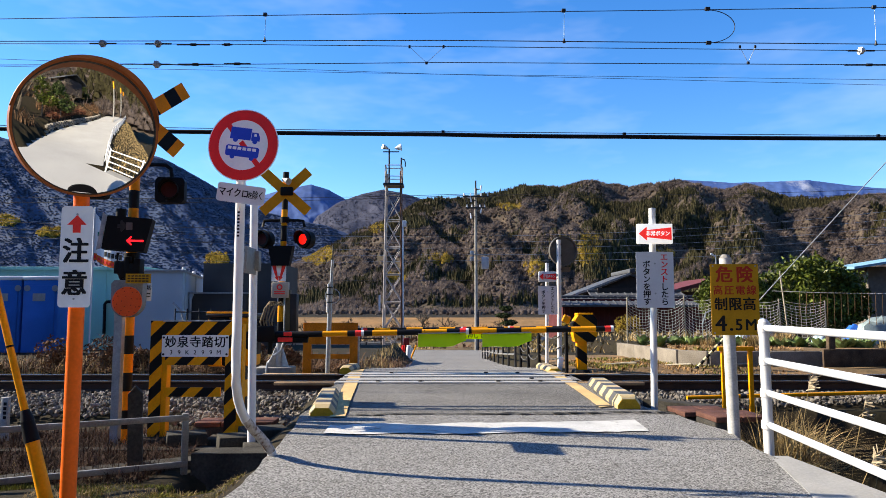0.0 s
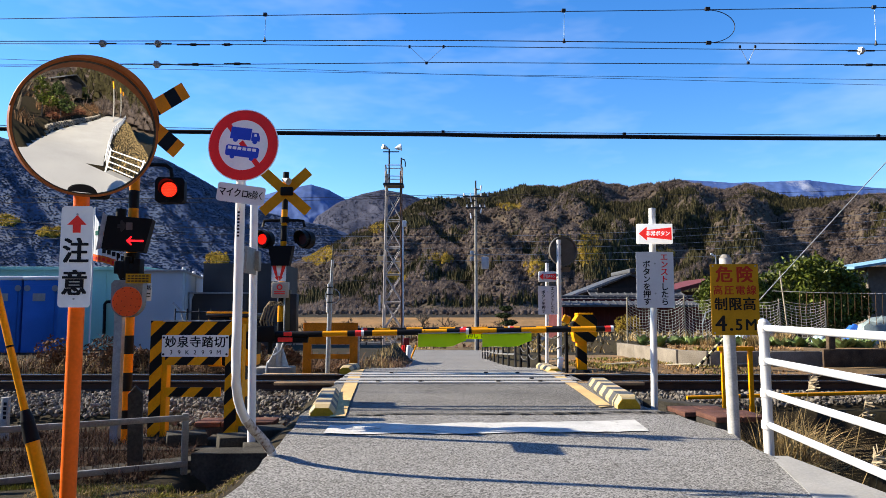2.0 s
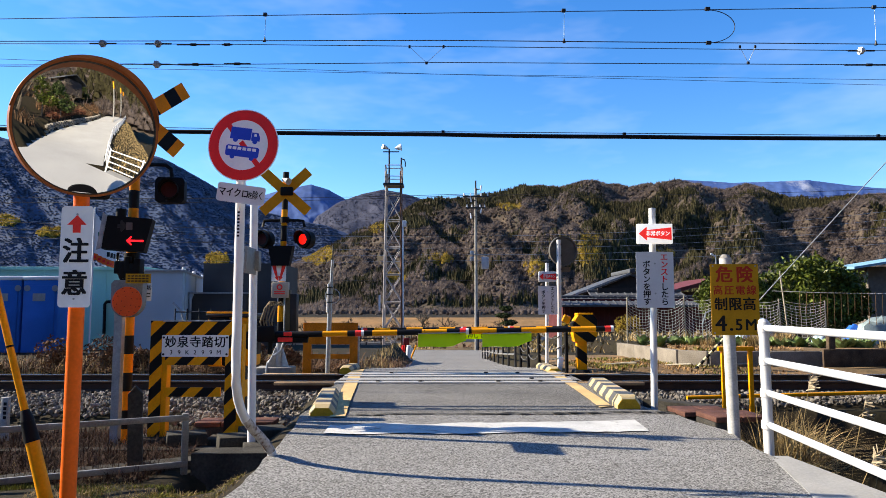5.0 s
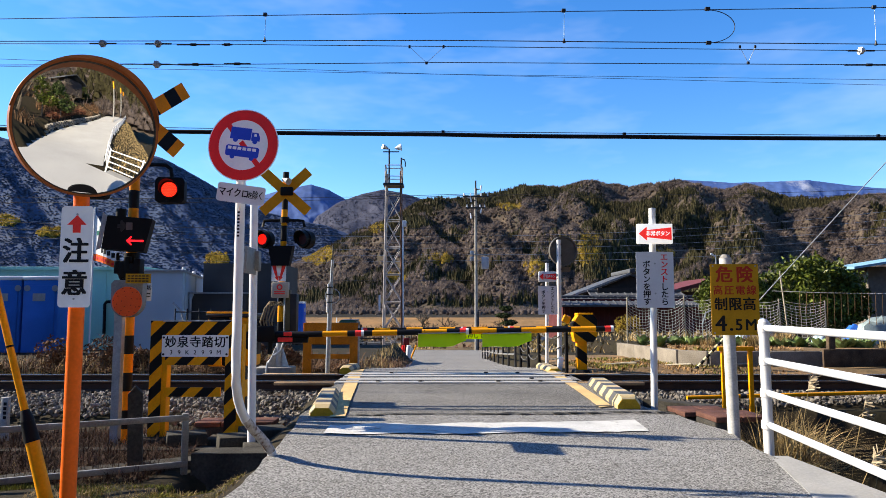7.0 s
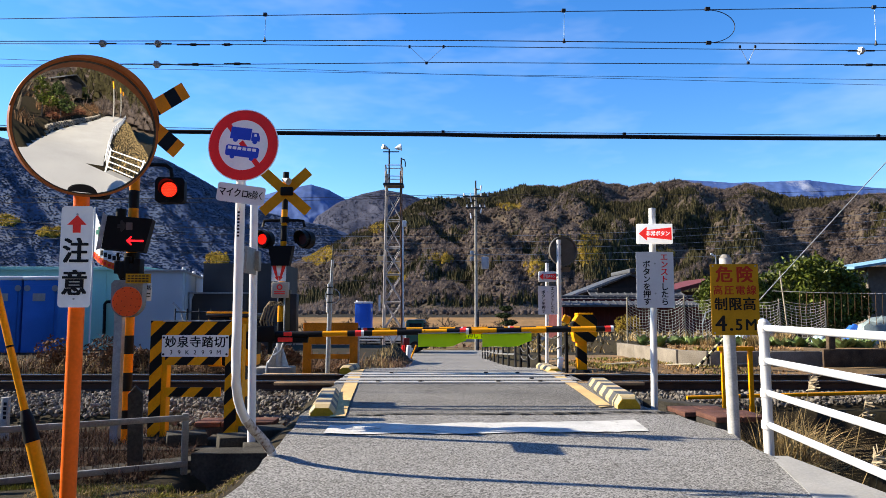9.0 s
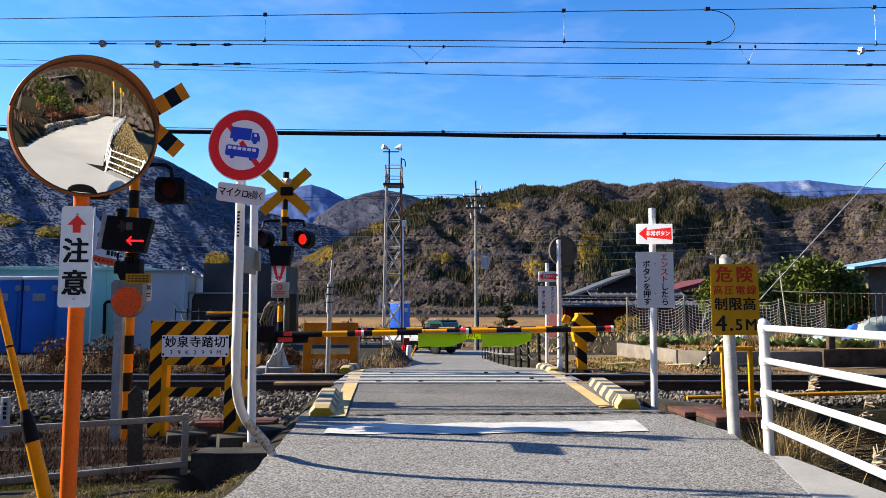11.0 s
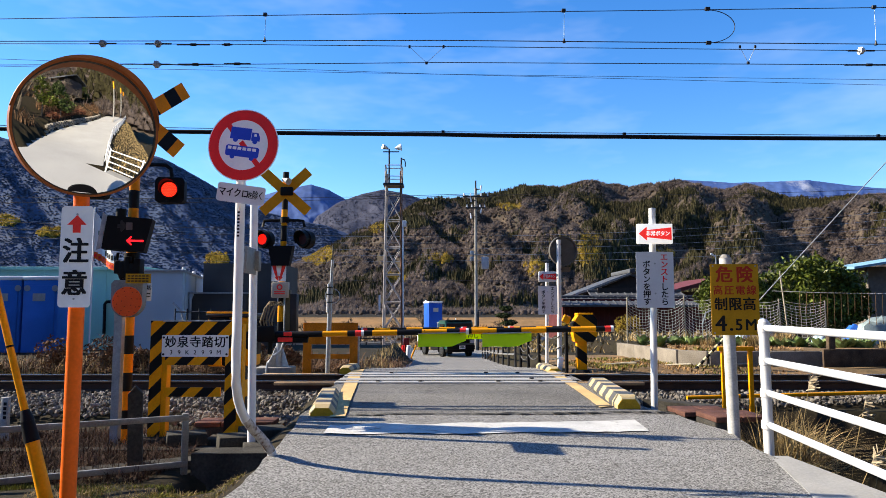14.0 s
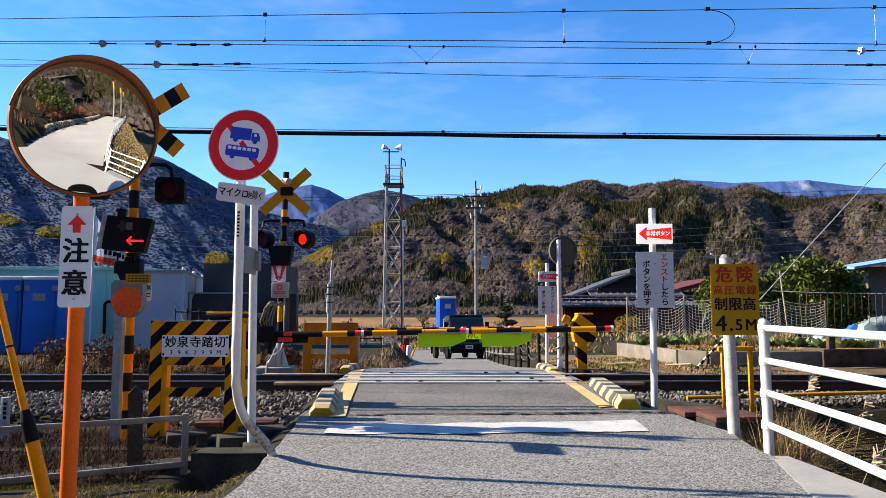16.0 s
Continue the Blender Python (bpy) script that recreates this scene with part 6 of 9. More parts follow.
def siren_tower():
    t = thing("siren_tower", (-2.43, 34.0, -1.15), "rusty white lattice loudspeaker tower", "tower")
    def c(k, z):
        w = 0.46 - 0.012 * z
        return Vector(((-1, 1, 1, -1)[k] * w, (-1, -1, 1, 1)[k] * w, z))
    for k in range(4):
        part("leg", rod(bmesh.new(), c(k, -0.2), c(k, 9.2), 0.045, 0.04, seg=8), STEELW if k in (0, 3) else mat("rusty_leg_%d" % k, (0.22, 0.10, 0.06), 0.7, var=0.3, scale=2), t, "")
    zs = [0.15 + 1.33 * k for k in range(7)]
    for a, b in zip(zs, zs[1:]):
        for k in range(4):
            j = (k + 1) % 4
            part("brace", rod(bmesh.new(), c(k, a), c(j, b), 0.02, seg=6), STEELW, t)
            part("brace", rod(bmesh.new(), c(j, a), c(k, b), 0.03, seg=6), STEELW, t)
            part("strut", rod(bmesh.new(), c(k, b), c(j, b), 0.03, seg=6), STEELW, t)
    part("platform", box(bmesh.new(), (0, 0, 8.55), (0.98, 0.98, 0.1)), DARK, t)
    for z in (8.95, 9.5):
        for k in range(4):
            part("guard_rail", rod(bmesh.new(), c(k, z) * 1.15 - Vector((0, 0, z * 0.15)), c((k + 1) % 4, z) * 1.15 - Vector((0, 0, z * 0.15)), 0.022, seg=6), STEELW, t)
    for k in range(4):
        p = c(k, 9.0)
        part("guard_post", rod(bmesh.new(), (p.x * 1.15, p.y * 1.15, 8.5), (p.x * 1.15, p.y * 1.15, 9.5), 0.025, seg=6), STEELW, t)
    part("mast", rod(bmesh.new(), (-0.24, 0, 8.6), (-0.24, 0, 10.4), 0.04, seg=8), DARK, t)
    part("cross_arm", rod(bmesh.new(), (-0.55, 0, 10.25), (0.25, 0, 10.25), 0.03, seg=8), DARK, t)
    part("mast", rod(bmesh.new(), (0.36, 0, 8.6), (0.36, 0, 9.95), 0.04, seg=8), DARK, t)
    part("horn", rod(bmesh.new(), (0.05, -0.05, 10.42), (0.36, -0.1, 10.46), 0.05, 0.18, seg=18), WHITE, t, "white horn loudspeaker")
    part("horn", rod(bmesh.new(), (-0.30, 0.05, 10.42), (-0.56, -0.1, 10.50), 0.05, 0.14, seg=18), GALV, t, "white horn loudspeaker")
    part("camera_arm", tube(bmesh.new(), [(0.36, 0, 9.9), (0.52, 0, 9.85), (0.56, 0, 9.7), (0.56, 0, 9.5)], 0.03, 6), DARK, t)
    part("meter_box", box(bmesh.new(), (0.55, -0.4, 6.6), (0.2, 0.2, 0.3), None, 0.02), WHITE, t)
    part("cable_pipe", rod(bmesh.new(), (0.52, -0.4, 0), (0.48, -0.4, 6.5), 0.04, seg=8), WHITE, t)
    part("notice", box(bmesh.new(), (-0.62, -0.48, 2.75), (0.09, 0.05, 0.75)), WHITE, t)


def utility_pole(x, y, z, h, label, arms=True, material=None, scale=1.0):
    t = thing("utility_pole", Matrix.Translation((x, y, z)) @ Matrix.Diagonal((scale, scale, scale, 1)), label, "utility pole", "utility poles")
    part("pole", rod(bmesh.new(), (0, 0, -0.3), (0, 0, h), 0.105, 0.075, seg=14), material or CONCP, t)
    if arms:
        for zz, w in ((h - 0.55, 1.6), (h - 1.25, 1.2)):
            a = part("crossarm", box(bmesh.new(), (0, -0.14, zz), (w, 0.08, 0.09)), DARK, t)
            for s in (-0.45, -0.2, 0.2, 0.45):
                part("insulator", rod(bmesh.new(), (s * w, -0.14, zz + 0.04), (s * w, -0.14, zz + 0.2), 0.05, 0.035, seg=8), WHITE, a)
        part("top_rod", rod(bmesh.new(), (0, 0, h - 0.3), (0, 0, h + 0.45), 0.05, seg=8), DARK, t)
        for zz, s in ((h - 0.9, -1), (h - 1.6, 1), (h - 1.9, -1), (h - 0.2, 1)):
            part("cutout_switch", rod(bmesh.new(), (0.28 * s, -0.2, zz), (0.34 * s, -0.2, zz + 0.32), 0.05, 0.04, seg=8), WHITE, t, "pale cutout switch")
            part("bracket", box(bmesh.new(), (0.16 * s, -0.12, zz + 0.1), (0.34, 0.05, 0.05)), DARK, t)
        part("jumper", tube(bmesh.new(), [(-0.7, -0.14, h - 0.4), (-0.55, -0.2, h - 0.9), (-0.3, -0.2, h - 0.8), (0.1, -0.2, h - 1.4), (0.5, -0.2, h - 1.0), (0.7, -0.14, h - 0.4)], 0.02, 5), DARK, t)
        part("stay", rod(bmesh.new(), (-0.1, 0, h - 1.5), (-0.9, 0.3, h - 3.4), 0.012, seg=5), DARK, t)
        for zz in (h - 4.0, h - 4.35):
            part("switch_box", box(bmesh.new(), (-0.25, -0.16, zz), (0.22, 0.2, 0.26), None, 0.02), GALV, t)
        part("junction_box", box(bmesh.new(), (0.55, -0.1, h - 4.6), (0.42, 0.3, 0.75), None, 0.03), mat("pale_box_%d" % int(x * 10), (0.5, 0.5, 0.52), 0.5), t, "pale grey junction box")
        part("box_bar", box(bmesh.new(), (0.2, -0.1, h - 4.1), (1.2, 0.06, 0.06)), GALV, t)
        part("cable_guard", box(bmesh.new(), (0.13, -0.05, h - 9.0), (0.08, 0.1, 3.0), None, 0.02), DARK, t)
    return t


CONCP = mat("pole_concrete", (0.36, 0.34, 0.31), 0.8, var=0.15, scale=2, bump=0.15)


def cable(name, pts, r, material, label, sag=0.0, seg=6):
    bm = bmesh.new()
    pts = [Vector(p) for p in pts]
    out = []
    for a, b in zip(pts, pts[1:]):
        n = 10
        for k in range(n):
            t = k / n
            out.append(a.lerp(b, t) - Vector((0, 0, sag * 4 * t * (1 - t))))
    out.append(pts[-1])
    tube(bm, out, r, seg)
    return solo(name, bm, material, label, "overhead wire", "overhead wires", smooth=True)


WIRE = mat("dark_wire", (0.02, 0.02, 0.024), 0.5, 0.3, bump=0)


def overhead():
    cable("messenger_wire", [(-16, 11.56, 6.05), (-7.6, 11.56, 6.235), (0, 11.56, 6.34), (8.1, 11.56, 6.445), (20, 11.56, 6.5)], 0.0065, WIRE, "dark messenger wire above the track")
    cable("contact_wire", [(-16, 11.5, 5.83), (-7.5, 11.5, 5.815), (0, 11.5, 5.83), (7.9, 11.5, 5.76), (20, 11.5, 5.65)], 0.0075, WIRE, "dark contact wire above the track")
    cable("feeder_wire", [(-16, 12.3, 6.1), (-4.3, 12.3, 6.08), (0, 12.3, 6.035), (8.5, 12.3, 5.95), (20, 12.3, 5.9)], 0.0065, WIRE, "dark feeder wire above the track")
    cable("feeder_wire", [(-16, 12.3, 5.66), (-3.3, 12.3, 5.705), (0, 12.3, 5.735), (8.4, 12.3, 5.69), (20, 12.3, 5.65)], 0.007, WIRE, "dark feeder wire above the track")
    cable("branch_wire", [(-24, 36, 14.6), (0, 36, 13.75), (24, 36, 13.45)], 0.011, WIRE, "thin dark wire crossing the sky")
    cable("branch_wire", [(-24, 36, 14.2), (0, 36, 13.75), (24, 36, 13.15)], 0.011, WIRE, "thin dark wire crossing the sky")
    cable("signal_cable", [(-16, 9.4, 3.72), (-6.1, 9.4, 3.735), (0, 9.4, 3.655), (2.5, 9.4, 3.625), (6.2, 9.4, 3.60), (16, 9.4, 3.62)], 0.029, BLACK, "thick black signal cable beside the track", 0.008, 10)
    cable("support_wire", [(-16, 9.42, 3.84), (-6.1, 9.42, 3.79), (0, 9.42, 3.70), (6.2, 9.42, 3.645), (16, 9.42, 3.66)], 0.005, WIRE, "thin wire above the black cable", 0.0)
    for x in (-3.0, 0.0, 2.5, 6.0, -6.8):
        solo("cable_hanger", box(bmesh.new(), (0, 0, 0), (0.045, 0.03, 0.05), None, 0.006), BLACK, "small black hanger on the signal cable", "cable clip", "cable clips", at=Matrix.Translation((x, 9.41, float(np.interp(x, [-6.1, 0, 2.5, 6.2], [3.775, 3.69, 3.66, 3.635])))))
    # droppers
    for x, z1, z0 in ((-3.05, 6.30, 5.83), (2.07, 6.37, 5.81), (7.4, 6.43, 5.77)):
        t = thing("dropper", (x, 11.53, 0), "thin dropper between the overhead wires", "dropper", "droppers")
        part("wire", rod(bmesh.new(), (0, 0, z0), (0.01, 0, z1), 0.004, seg=6), GALV, t)
        part("clip", box(bmesh.new(), (0, 0, z1), (0.07, 0.05, 0.06), None, 0.01), DARK, t)
        part("clip", rod(bmesh.new(), (0, 0, z0 - 0.01), (0, 0, z0 + 0.07), 0.028, 0.008, seg=8), DARK, t)
    for x, w in ((-0.3, 0.31), (5.55, 0.14)):
        t = thing("dropper", (x, 12.3, 0), "vee-shaped dropper between the feeder wires", "dropper", "droppers")
        part("wire", rod(bmesh.new(), (0, 0, 5.73), (-w, 0, 6.03), 0.004, seg=6), GALV, t)
        part("wire", rod(bmesh.new(), (0, 0, 5.73), (w, 0, 6.02), 0.004, seg=6), GALV, t)
        part("clip", box(bmesh.new(), (0, 0, 5.725), (0.05, 0.04, 0.05), None, 0.01), DARK, t)
        for s in (-1, 1):
            part("clip", box(bmesh.new(), (s * w, 0, 6.03), (0.04, 0.03, 0.06), None, 0.01), DARK, t)
    # insulators and turnbuckles
    def insulator(x, y, z, white=False):
        t = thing("insulator", (x, y, z), "disc insulator in an overhead wire", "insulator", "wire insulators")
        bm = bmesh.new()
        for k, r in ((-0.05, 0.03), (-0.015, 0.07), (0.015, 0.07), (0.05, 0.03)):
            rod(bm, (k - 0.018, 0, 0), (k + 0.018, 0, 0), r, r * 0.8, seg=16)
        part("disc", bm, WHITE if white else mat("glazed_%d" % int(x * 100), (0.35, 0.37, 0.40), 0.25, var=0.1, bump=0), t, "pale porcelain disc")
        part("fitting", rod(bmesh.new(), (-0.24, 0, 0), (0.24, 0, 0), 0.016, seg=8), DARK, t)
    insulator(-6.20, 12.3, 6.09)
    insulator(-5.19, 12.3, 6.085)
    insulator(-5.20, 12.3, 5.70)
    insulator(7.62, 12.3, 5.955, True)
    for x0, x1, z in ((-4.85, -4.25, 6.07), (-4.82, -4.18, 5.70), (-4.03, -3.84, 6.07), (-3.98, -3.5, 5.71), (7.3, 8.2, 5.69)):
        t = thing("turnbuckle", ((x0 + x1) / 2, 12.3, z), "dark turnbuckle in an overhead wire", "turnbuckle", "wire fittings")
        part("rod", rod(bmesh.new(), ((x0 - x1) / 2, 0, 0), ((x1 - x0) / 2, 0, 0), 0.016, seg=8), DARK, t)
        part("nut", rod(bmesh.new(), (-0.05, 0, 0), (0.05, 0, 0), 0.028, seg=8), DARK, t)
    t = thing("jumper_wire", (4.6, 11.53, 0), "curved jumper wire between two overhead wires", "jumper wire")
    pts = [(-0.06 + 0.46 * math.cos(a) * (1 if math.cos(a) > 0 else 0.3), 0, 6.09 + 0.29 * math.sin(a)) for a in (math.pi / 2 - math.pi * k / 18 for k in range(19))]
    part("wire", tube(bmesh.new(), [(-0.05, 0, 6.38)] + pts + [(-0.05, 0, 5.80)], 0.007, 6), WIRE, t)
    for z in (6.40, 5.80):
        part("clip", box(bmesh.new(), (-0.06, 0, z), (0.09, 0.05, 0.06), None, 0.01), DARK, t)
    # distribution wires across the valley, to the utility pole
    for i, (za, zb, zc) in enumerate(((7.9, 8.35, 9.6), (7.55, 8.3, 9.2), (6.5, 6.3, 6.9), (6.1, 5.9, 6.4), (5.6, 5.4, 5.9), (3.4, 3.1, 3.6))):
        cable("distribution_wire", [(-38.9, 49.1 + i * 0.3, za * 1.143 + 0.51), (2.23, 48 + 0.2 * i, zb * 1.143 - 0.18), (38.9, 52.6, zc * 1.143 - 0.18)], 0.018, WIRE, "thin dark wire strung across the fields", 0.35, 5)
    # far lines get a pale grey-blue colour that stands for haze
    for i in range(5):
        cable("power_line", [(-190, 270, 26 + i * 3.2), (0, 300, 23 + i * 2.6), (200, 300, 31 + i * 3.5)], 0.07, mat("hazy_wire_%d" % i, (0.22, 0.25, 0.32), 0.6, bump=0), "pale power line far across the valley", 3.0, 5)
    # guy wire with a striped guard
    t = thing("guy_wire_guard", (4.98, 14.05, 0.0), "black and white striped guard on a slanting guy wire", "guy wire")
    def g(s):
        return Vector((0.72 * s, 0, 0.72 * s * 1.04))
    part("wire", rod(bmesh.new(), g(0), g(9), 0.010, seg=6), GALV, t)
    part("guard", rod(bmesh.new(), g(0.0), g(1.05), 0.03, seg=10), stripes_mat("guy_bands", (0.7, 0.62, 0.35), BLK, 0.085, (0.7, 0, 0.72)), t)
    for s in (1.55, 1.7):
        part("grip", rod(bmesh.new(), g(s), g(s + 0.09), 0.022, seg=8), WHITE, t)


def blue_toilets():
    BL = mat("toilet_blue", (0.010, 0.15, 0.55), 0.4, var=0.15, scale=1.2, bump=0.03)
    t = thing("portable_toilet", (-11.55, 20.0, 0.0), "dark blue portable toilet cabin with a white roof", "portable toilet", "portable toilets")
    part("cabin", box(bmesh.new(), (0, 0.5, 1.06), (1.02, 1.0, 2.12), None, 0.03), BL, t)
    part("roof", box(bmesh.new(), (0, 0.5, 2.17), (1.06, 1.05, 0.12), None, 0.04), WHITE, t, "white roof")
    d = part("door", box(bmesh.new(), (0, -0.012, 1.0), (0.84, 0.02, 1.9), None, 0.008), BL, t)
    part("notice", box(bmesh.new(), (-0.03, -0.026, 1.62), (0.36, 0.006, 0.22)), mat("grey_notice", (0.35, 0.36, 0.36), 0.5), d, "pale grey notice", smooth=False)
    part("vent", prism(bmesh.new(), circle(0.09, 20), -0.03, -0.02), mat("grey_vent", (0.3, 0.33, 0.36), 0.5), t, "pale round vent", Matrix.Translation((0.42, 0, 1.88)))
    part("vent", prism(bmesh.new(), circle(0.09, 20), -0.03, -0.02), bpy.data.materials["grey_vent"], t, "pale round vent", Matrix.Translation((-0.38, 0, 1.88)))
    part("skirt", box(bmesh.new(), (0, 0.5, -0.05), (1.04, 1.02, 0.2)), DARK, t)
    for k in (1, 2):
        copy_thing(t, pose(-11.55 - 1.07 * k, 20.0, 0.0))


def left_buildings():
    GRN = mat("green_grey_cladding", (0.34, 0.70, 0.58), 0.6, var=0.1, scale=0.8, bump=0.05)
    BLG = mat("blue_grey_cladding", (0.50, 0.61, 0.70), 0.55, var=0.1, scale=0.8, bump=0.05)
    DRK = mat("dark_brown_cladding", (0.085, 0.082, 0.08), 0.7, var=0.2, scale=0.8, bump=0.05)
    t = thing("prefab_shed", (-9.9, 22.5, 0.0), "green-grey flat-roofed prefab shed", "shed")
    part("wall", box(bmesh.new(), (-4.0, 2.0, 1.26), (8.4, 4.0, 2.62)), GRN, t, "green-grey metal wall", smooth=False)
    part("roof", box(bmesh.new(), (-4.0, 2.0, 2.60), (8.6, 4.2, 0.1), None, 0.01), GRN, t, "thin flat roof", smooth=False)
    for k in range(9):
        part("wall_joint", box(bmesh.new(), (-8.0 + k * 1.0, -0.008, 1.26), (0.03, 0.02, 2.5)), GRN, t, "", smooth=False)
    part("drain_pipe", tube(bmesh.new(), [(-0.95, -0.1, 0.5), (-0.95, -0.12, 1.45), (-0.9, -0.1, 1.52), (-0.8, 0.0, 1.53)], 0.05, 8), BLACK, t, "black drain pipe")
    t = thing("container_row", pose(-9.55, 22.3, 0.0, 0, 0, 12.5), "row of blue-grey metal units with pale gutters", "storage unit")
    part("body", box(bmesh.new(), (0.2, 9, 1.22), (1.9, 18, 2.55)), BLG, t, "", smooth=False)
    part("roof_edge", box(bmesh.new(), (0.2, 9, 2.52), (2.0, 18.1, 0.08), None, 0.01), GALV, t, "pale roof edge", smooth=False)
    for k in range(7):
        y = 0.4 + k * 2.6
        part("panel_rib", box(bmesh.new(), (1.17, y, 1.25), (0.06, 0.08, 2.5)), BLG, t, "", smooth=False)
        part("roof_cap", rod(bmesh.new(), (1.1, y, 2.54), (1.1, y, 2.68), 0.07, 0.05, seg=8), WHITE, t, "pale roof cap")
        part("vent_hood", box(bmesh.new(), (1.24, y + 1.1, 1.75), (0.14, 0.4, 0.3), Matrix.Rotation(radians(20), 4, "Y"), 0.02), BLG, t)
        part("down_pipe", rod(bmesh.new(), (1.22, y + 0.9, 0.2), (1.22, y + 0.9, 1.7), 0.05, seg=8), BLG, t)
    t = thing("dark_shed", (-7.0, 24.5, 0.0), "dark brown flat-roofed shed", "shed")
    part("wall", box(bmesh.new(), (-0.1, 1.5, 1.45), (2.7, 3.0, 2.9)), DRK, t, "", smooth=False)
    part("lower_wall", box(bmesh.new(), (-0.9, -0.3, 0.9), (2.2, 0.6, 1.85)), DRK, t, "", smooth=False)
    part("ledge", box(bmesh.new(), (-0.9, -0.32, 1.84), (2.3, 0.7, 0.05)), GALV, t, "", smooth=False)
    part("white_panel", box(bmesh.new(), (1.26, -0.02, 2.1), (0.14, 0.05, 1.5)), WHITE, t, "white panel", smooth=False)
    # gooseneck lamps and pipes in front of the units
    t = thing("bent_pipe", (-8.1, 21.5, 0.0), "pale bent vent pipe beside the metal units", "vent pipe")
    part("pipe", tube(bmesh.new(), [(0.1, 0, 0.0), (0.1, 0, 1.0), (0.05, 0, 1.22), (-0.1, 0, 1.38), (-0.22, 0, 1.48)], 0.035, 8), GALV, t)
    t = thing("fence_rail", (-6.9, 20.6, 0.0), "low dark steel rail before the shed", "railing")
    for k in range(4):
        part("post", rod(bmesh.new(), (k * 0.35 - 1, 0, 0), (k * 0.35 - 1, 0, 1.3), 0.02, seg=6), DARK, t)
    part("rail", rod(bmesh.new(), (-1, 0, 1.2), (0.1, 0, 1.2), 0.02, seg=6), DARK, t)


def safety_flag():
    """White flag with a green cross on a slim pole behind the near signal, cut in strips that sway."""
    t = thing("safety_flag", (-10.35, 20.5, 0.0), "white flag with green cross and orange hem on a pole", "flag")
    part("pole", rod(bmesh.new(), (0, 0, 0), (0, 0, 4.3), 0.025, seg=10), WHITE, t)
    W = mat("flag_white", (0.78, 0.80, 0.80), 0.8, var=0.05, bump=0.05)
    OR = mat("flag_orange", (0.85, 0.13, 0.02), 0.8, var=0.05, bump=0.05)
    GR = mat("flag_green", (0.02, 0.16, 0.12), 0.8, var=0.05, bump=0.05)
    strips = []
    n = 9
    for k in range(n):
        w = 0.13
        drop = 0.10 * k
        z1 = 4.15 - 0.155 * k - 0.01 * k * k * 0.6
        z0 = 2.75 - 0.045 * k
        bm = bmesh.new()
        prism(bm, [(0, z0 + 0.20), (w + 0.012, z0 + 0.16), (w + 0.012, z1 - 0.155), (0, z1)], -0.004, 0.004)
        s = part("strip", bm, W, t, "white cloth strip", Matrix.Translation((k * w, 0, 0)), smooth=False)
        bm = bmesh.new()
        prism(bm, [(0, z0), (w + 0.012, z0 - 0.04), (w + 0.012, z0 + 0.16), (0, z0 + 0.20)], -0.004, 0.004)
        part("hem", bm, OR, s, "orange hem", smooth=False)
        strips.append(s)
        if 1 <= k <= 3:
            bm = bmesh.new()
            h = 0.18 if k == 2 else 0.065
            box(bm, (w / 2, -0.008, 3.52), (w + 0.01, 0.008, h * 2))
            part("cross_piece", bm, GR, s, "green cross", smooth=False)
        if 3 <= k <= 7:
            bm = bmesh.new()
            box(bm, (w / 2, -0.008, z0 + 0.33), (w * 0.75, 0.006, 0.14))
            part("mark", bm, INK, s, "black mark", smooth=False)
        bm = bmesh.new()
        box(bm, (w / 2, -0.008, z0 + 0.08), (w * 0.6, 0.006, 0.08))
        part("hem_mark", bm, RED, s, "red mark", smooth=False)
    return strips


def far_clutter():
    t = thing("marker_cone", Matrix.Translation((-1.60, 30.5, -0.93)) @ Matrix.Diagonal((1.0, 1.0, 1.08, 1)), "red and white roadside post stack", "marker post")
    part("red_post", rod(bmesh.new(), (-0.15, 0, 0), (-0.12, 0, 0.62), 0.09, 0.07, seg=12), RED, t, "red post")
    part("dark_post", box(bmesh.new(), (0.0, 0.2, 0.45), (0.26, 0.2, 0.9), None, 0.02), mat("maroon_post", (0.16, 0.02, 0.02), 0.6), t, "maroon block")
    part("white_post", rod(bmesh.new(), (0.08, -0.1, 0), (0.13, -0.1, 0.62), 0.12, 0.10, seg=12), WHITE, t, "white wrapped post")
    part("white_flap", box(bmesh.new(), (0.2, -0.1, 0.38), (0.12, 0.05, 0.3), Matrix.Rotation(radians(25), 4, "Y"), 0.01), WHITE, t, "white flap")
    part("foot", box(bmesh.new(), (0, 0, 0.0), (0.6, 0.4, 0.1), None, 0.02), CONCW, t, "pale foot")
    t = thing("leaning_board", (-1.45, 31.5, -0.93), "short yellow leaning post by the road", "marker post")
    part("post", rod(bmesh.new(), (0, 0, 0), (0.25, 0, 0.62), 0.035, seg=8), YELLOW, t)
    # guardrail and low wall across the junction
    t = thing("guardrail", Matrix.Translation((0, 49.6, -1.5)) @ Matrix.Diagonal((1.14, 1.14, 1.14, 1)), "pale steel guardrail along the side road", "guardrail")
    part("beam", box(bmesh.new(), (16, 0, 0.62), (30, 0.06, 0.3), None, 0.01), GALV, t)
    for k in range(9):
        part("post", box(bmesh.new(), (2.5 + k * 3.4, 0.1, 0.35), (0.1, 0.1, 0.8)), GALV, t)
    solo("low_wall", box(bmesh.new(), (0, 0, 0), (9.0, 0.3, 0.5), None, 0.02), CONC, "low concrete wall beside the side road", "wall", at=pose(-8.0, 50.3, -1.27))


far_lit_left, far_lit_right = far_signal()
far_barrier()
far_emergency()
cord_fence()
steel_frame()


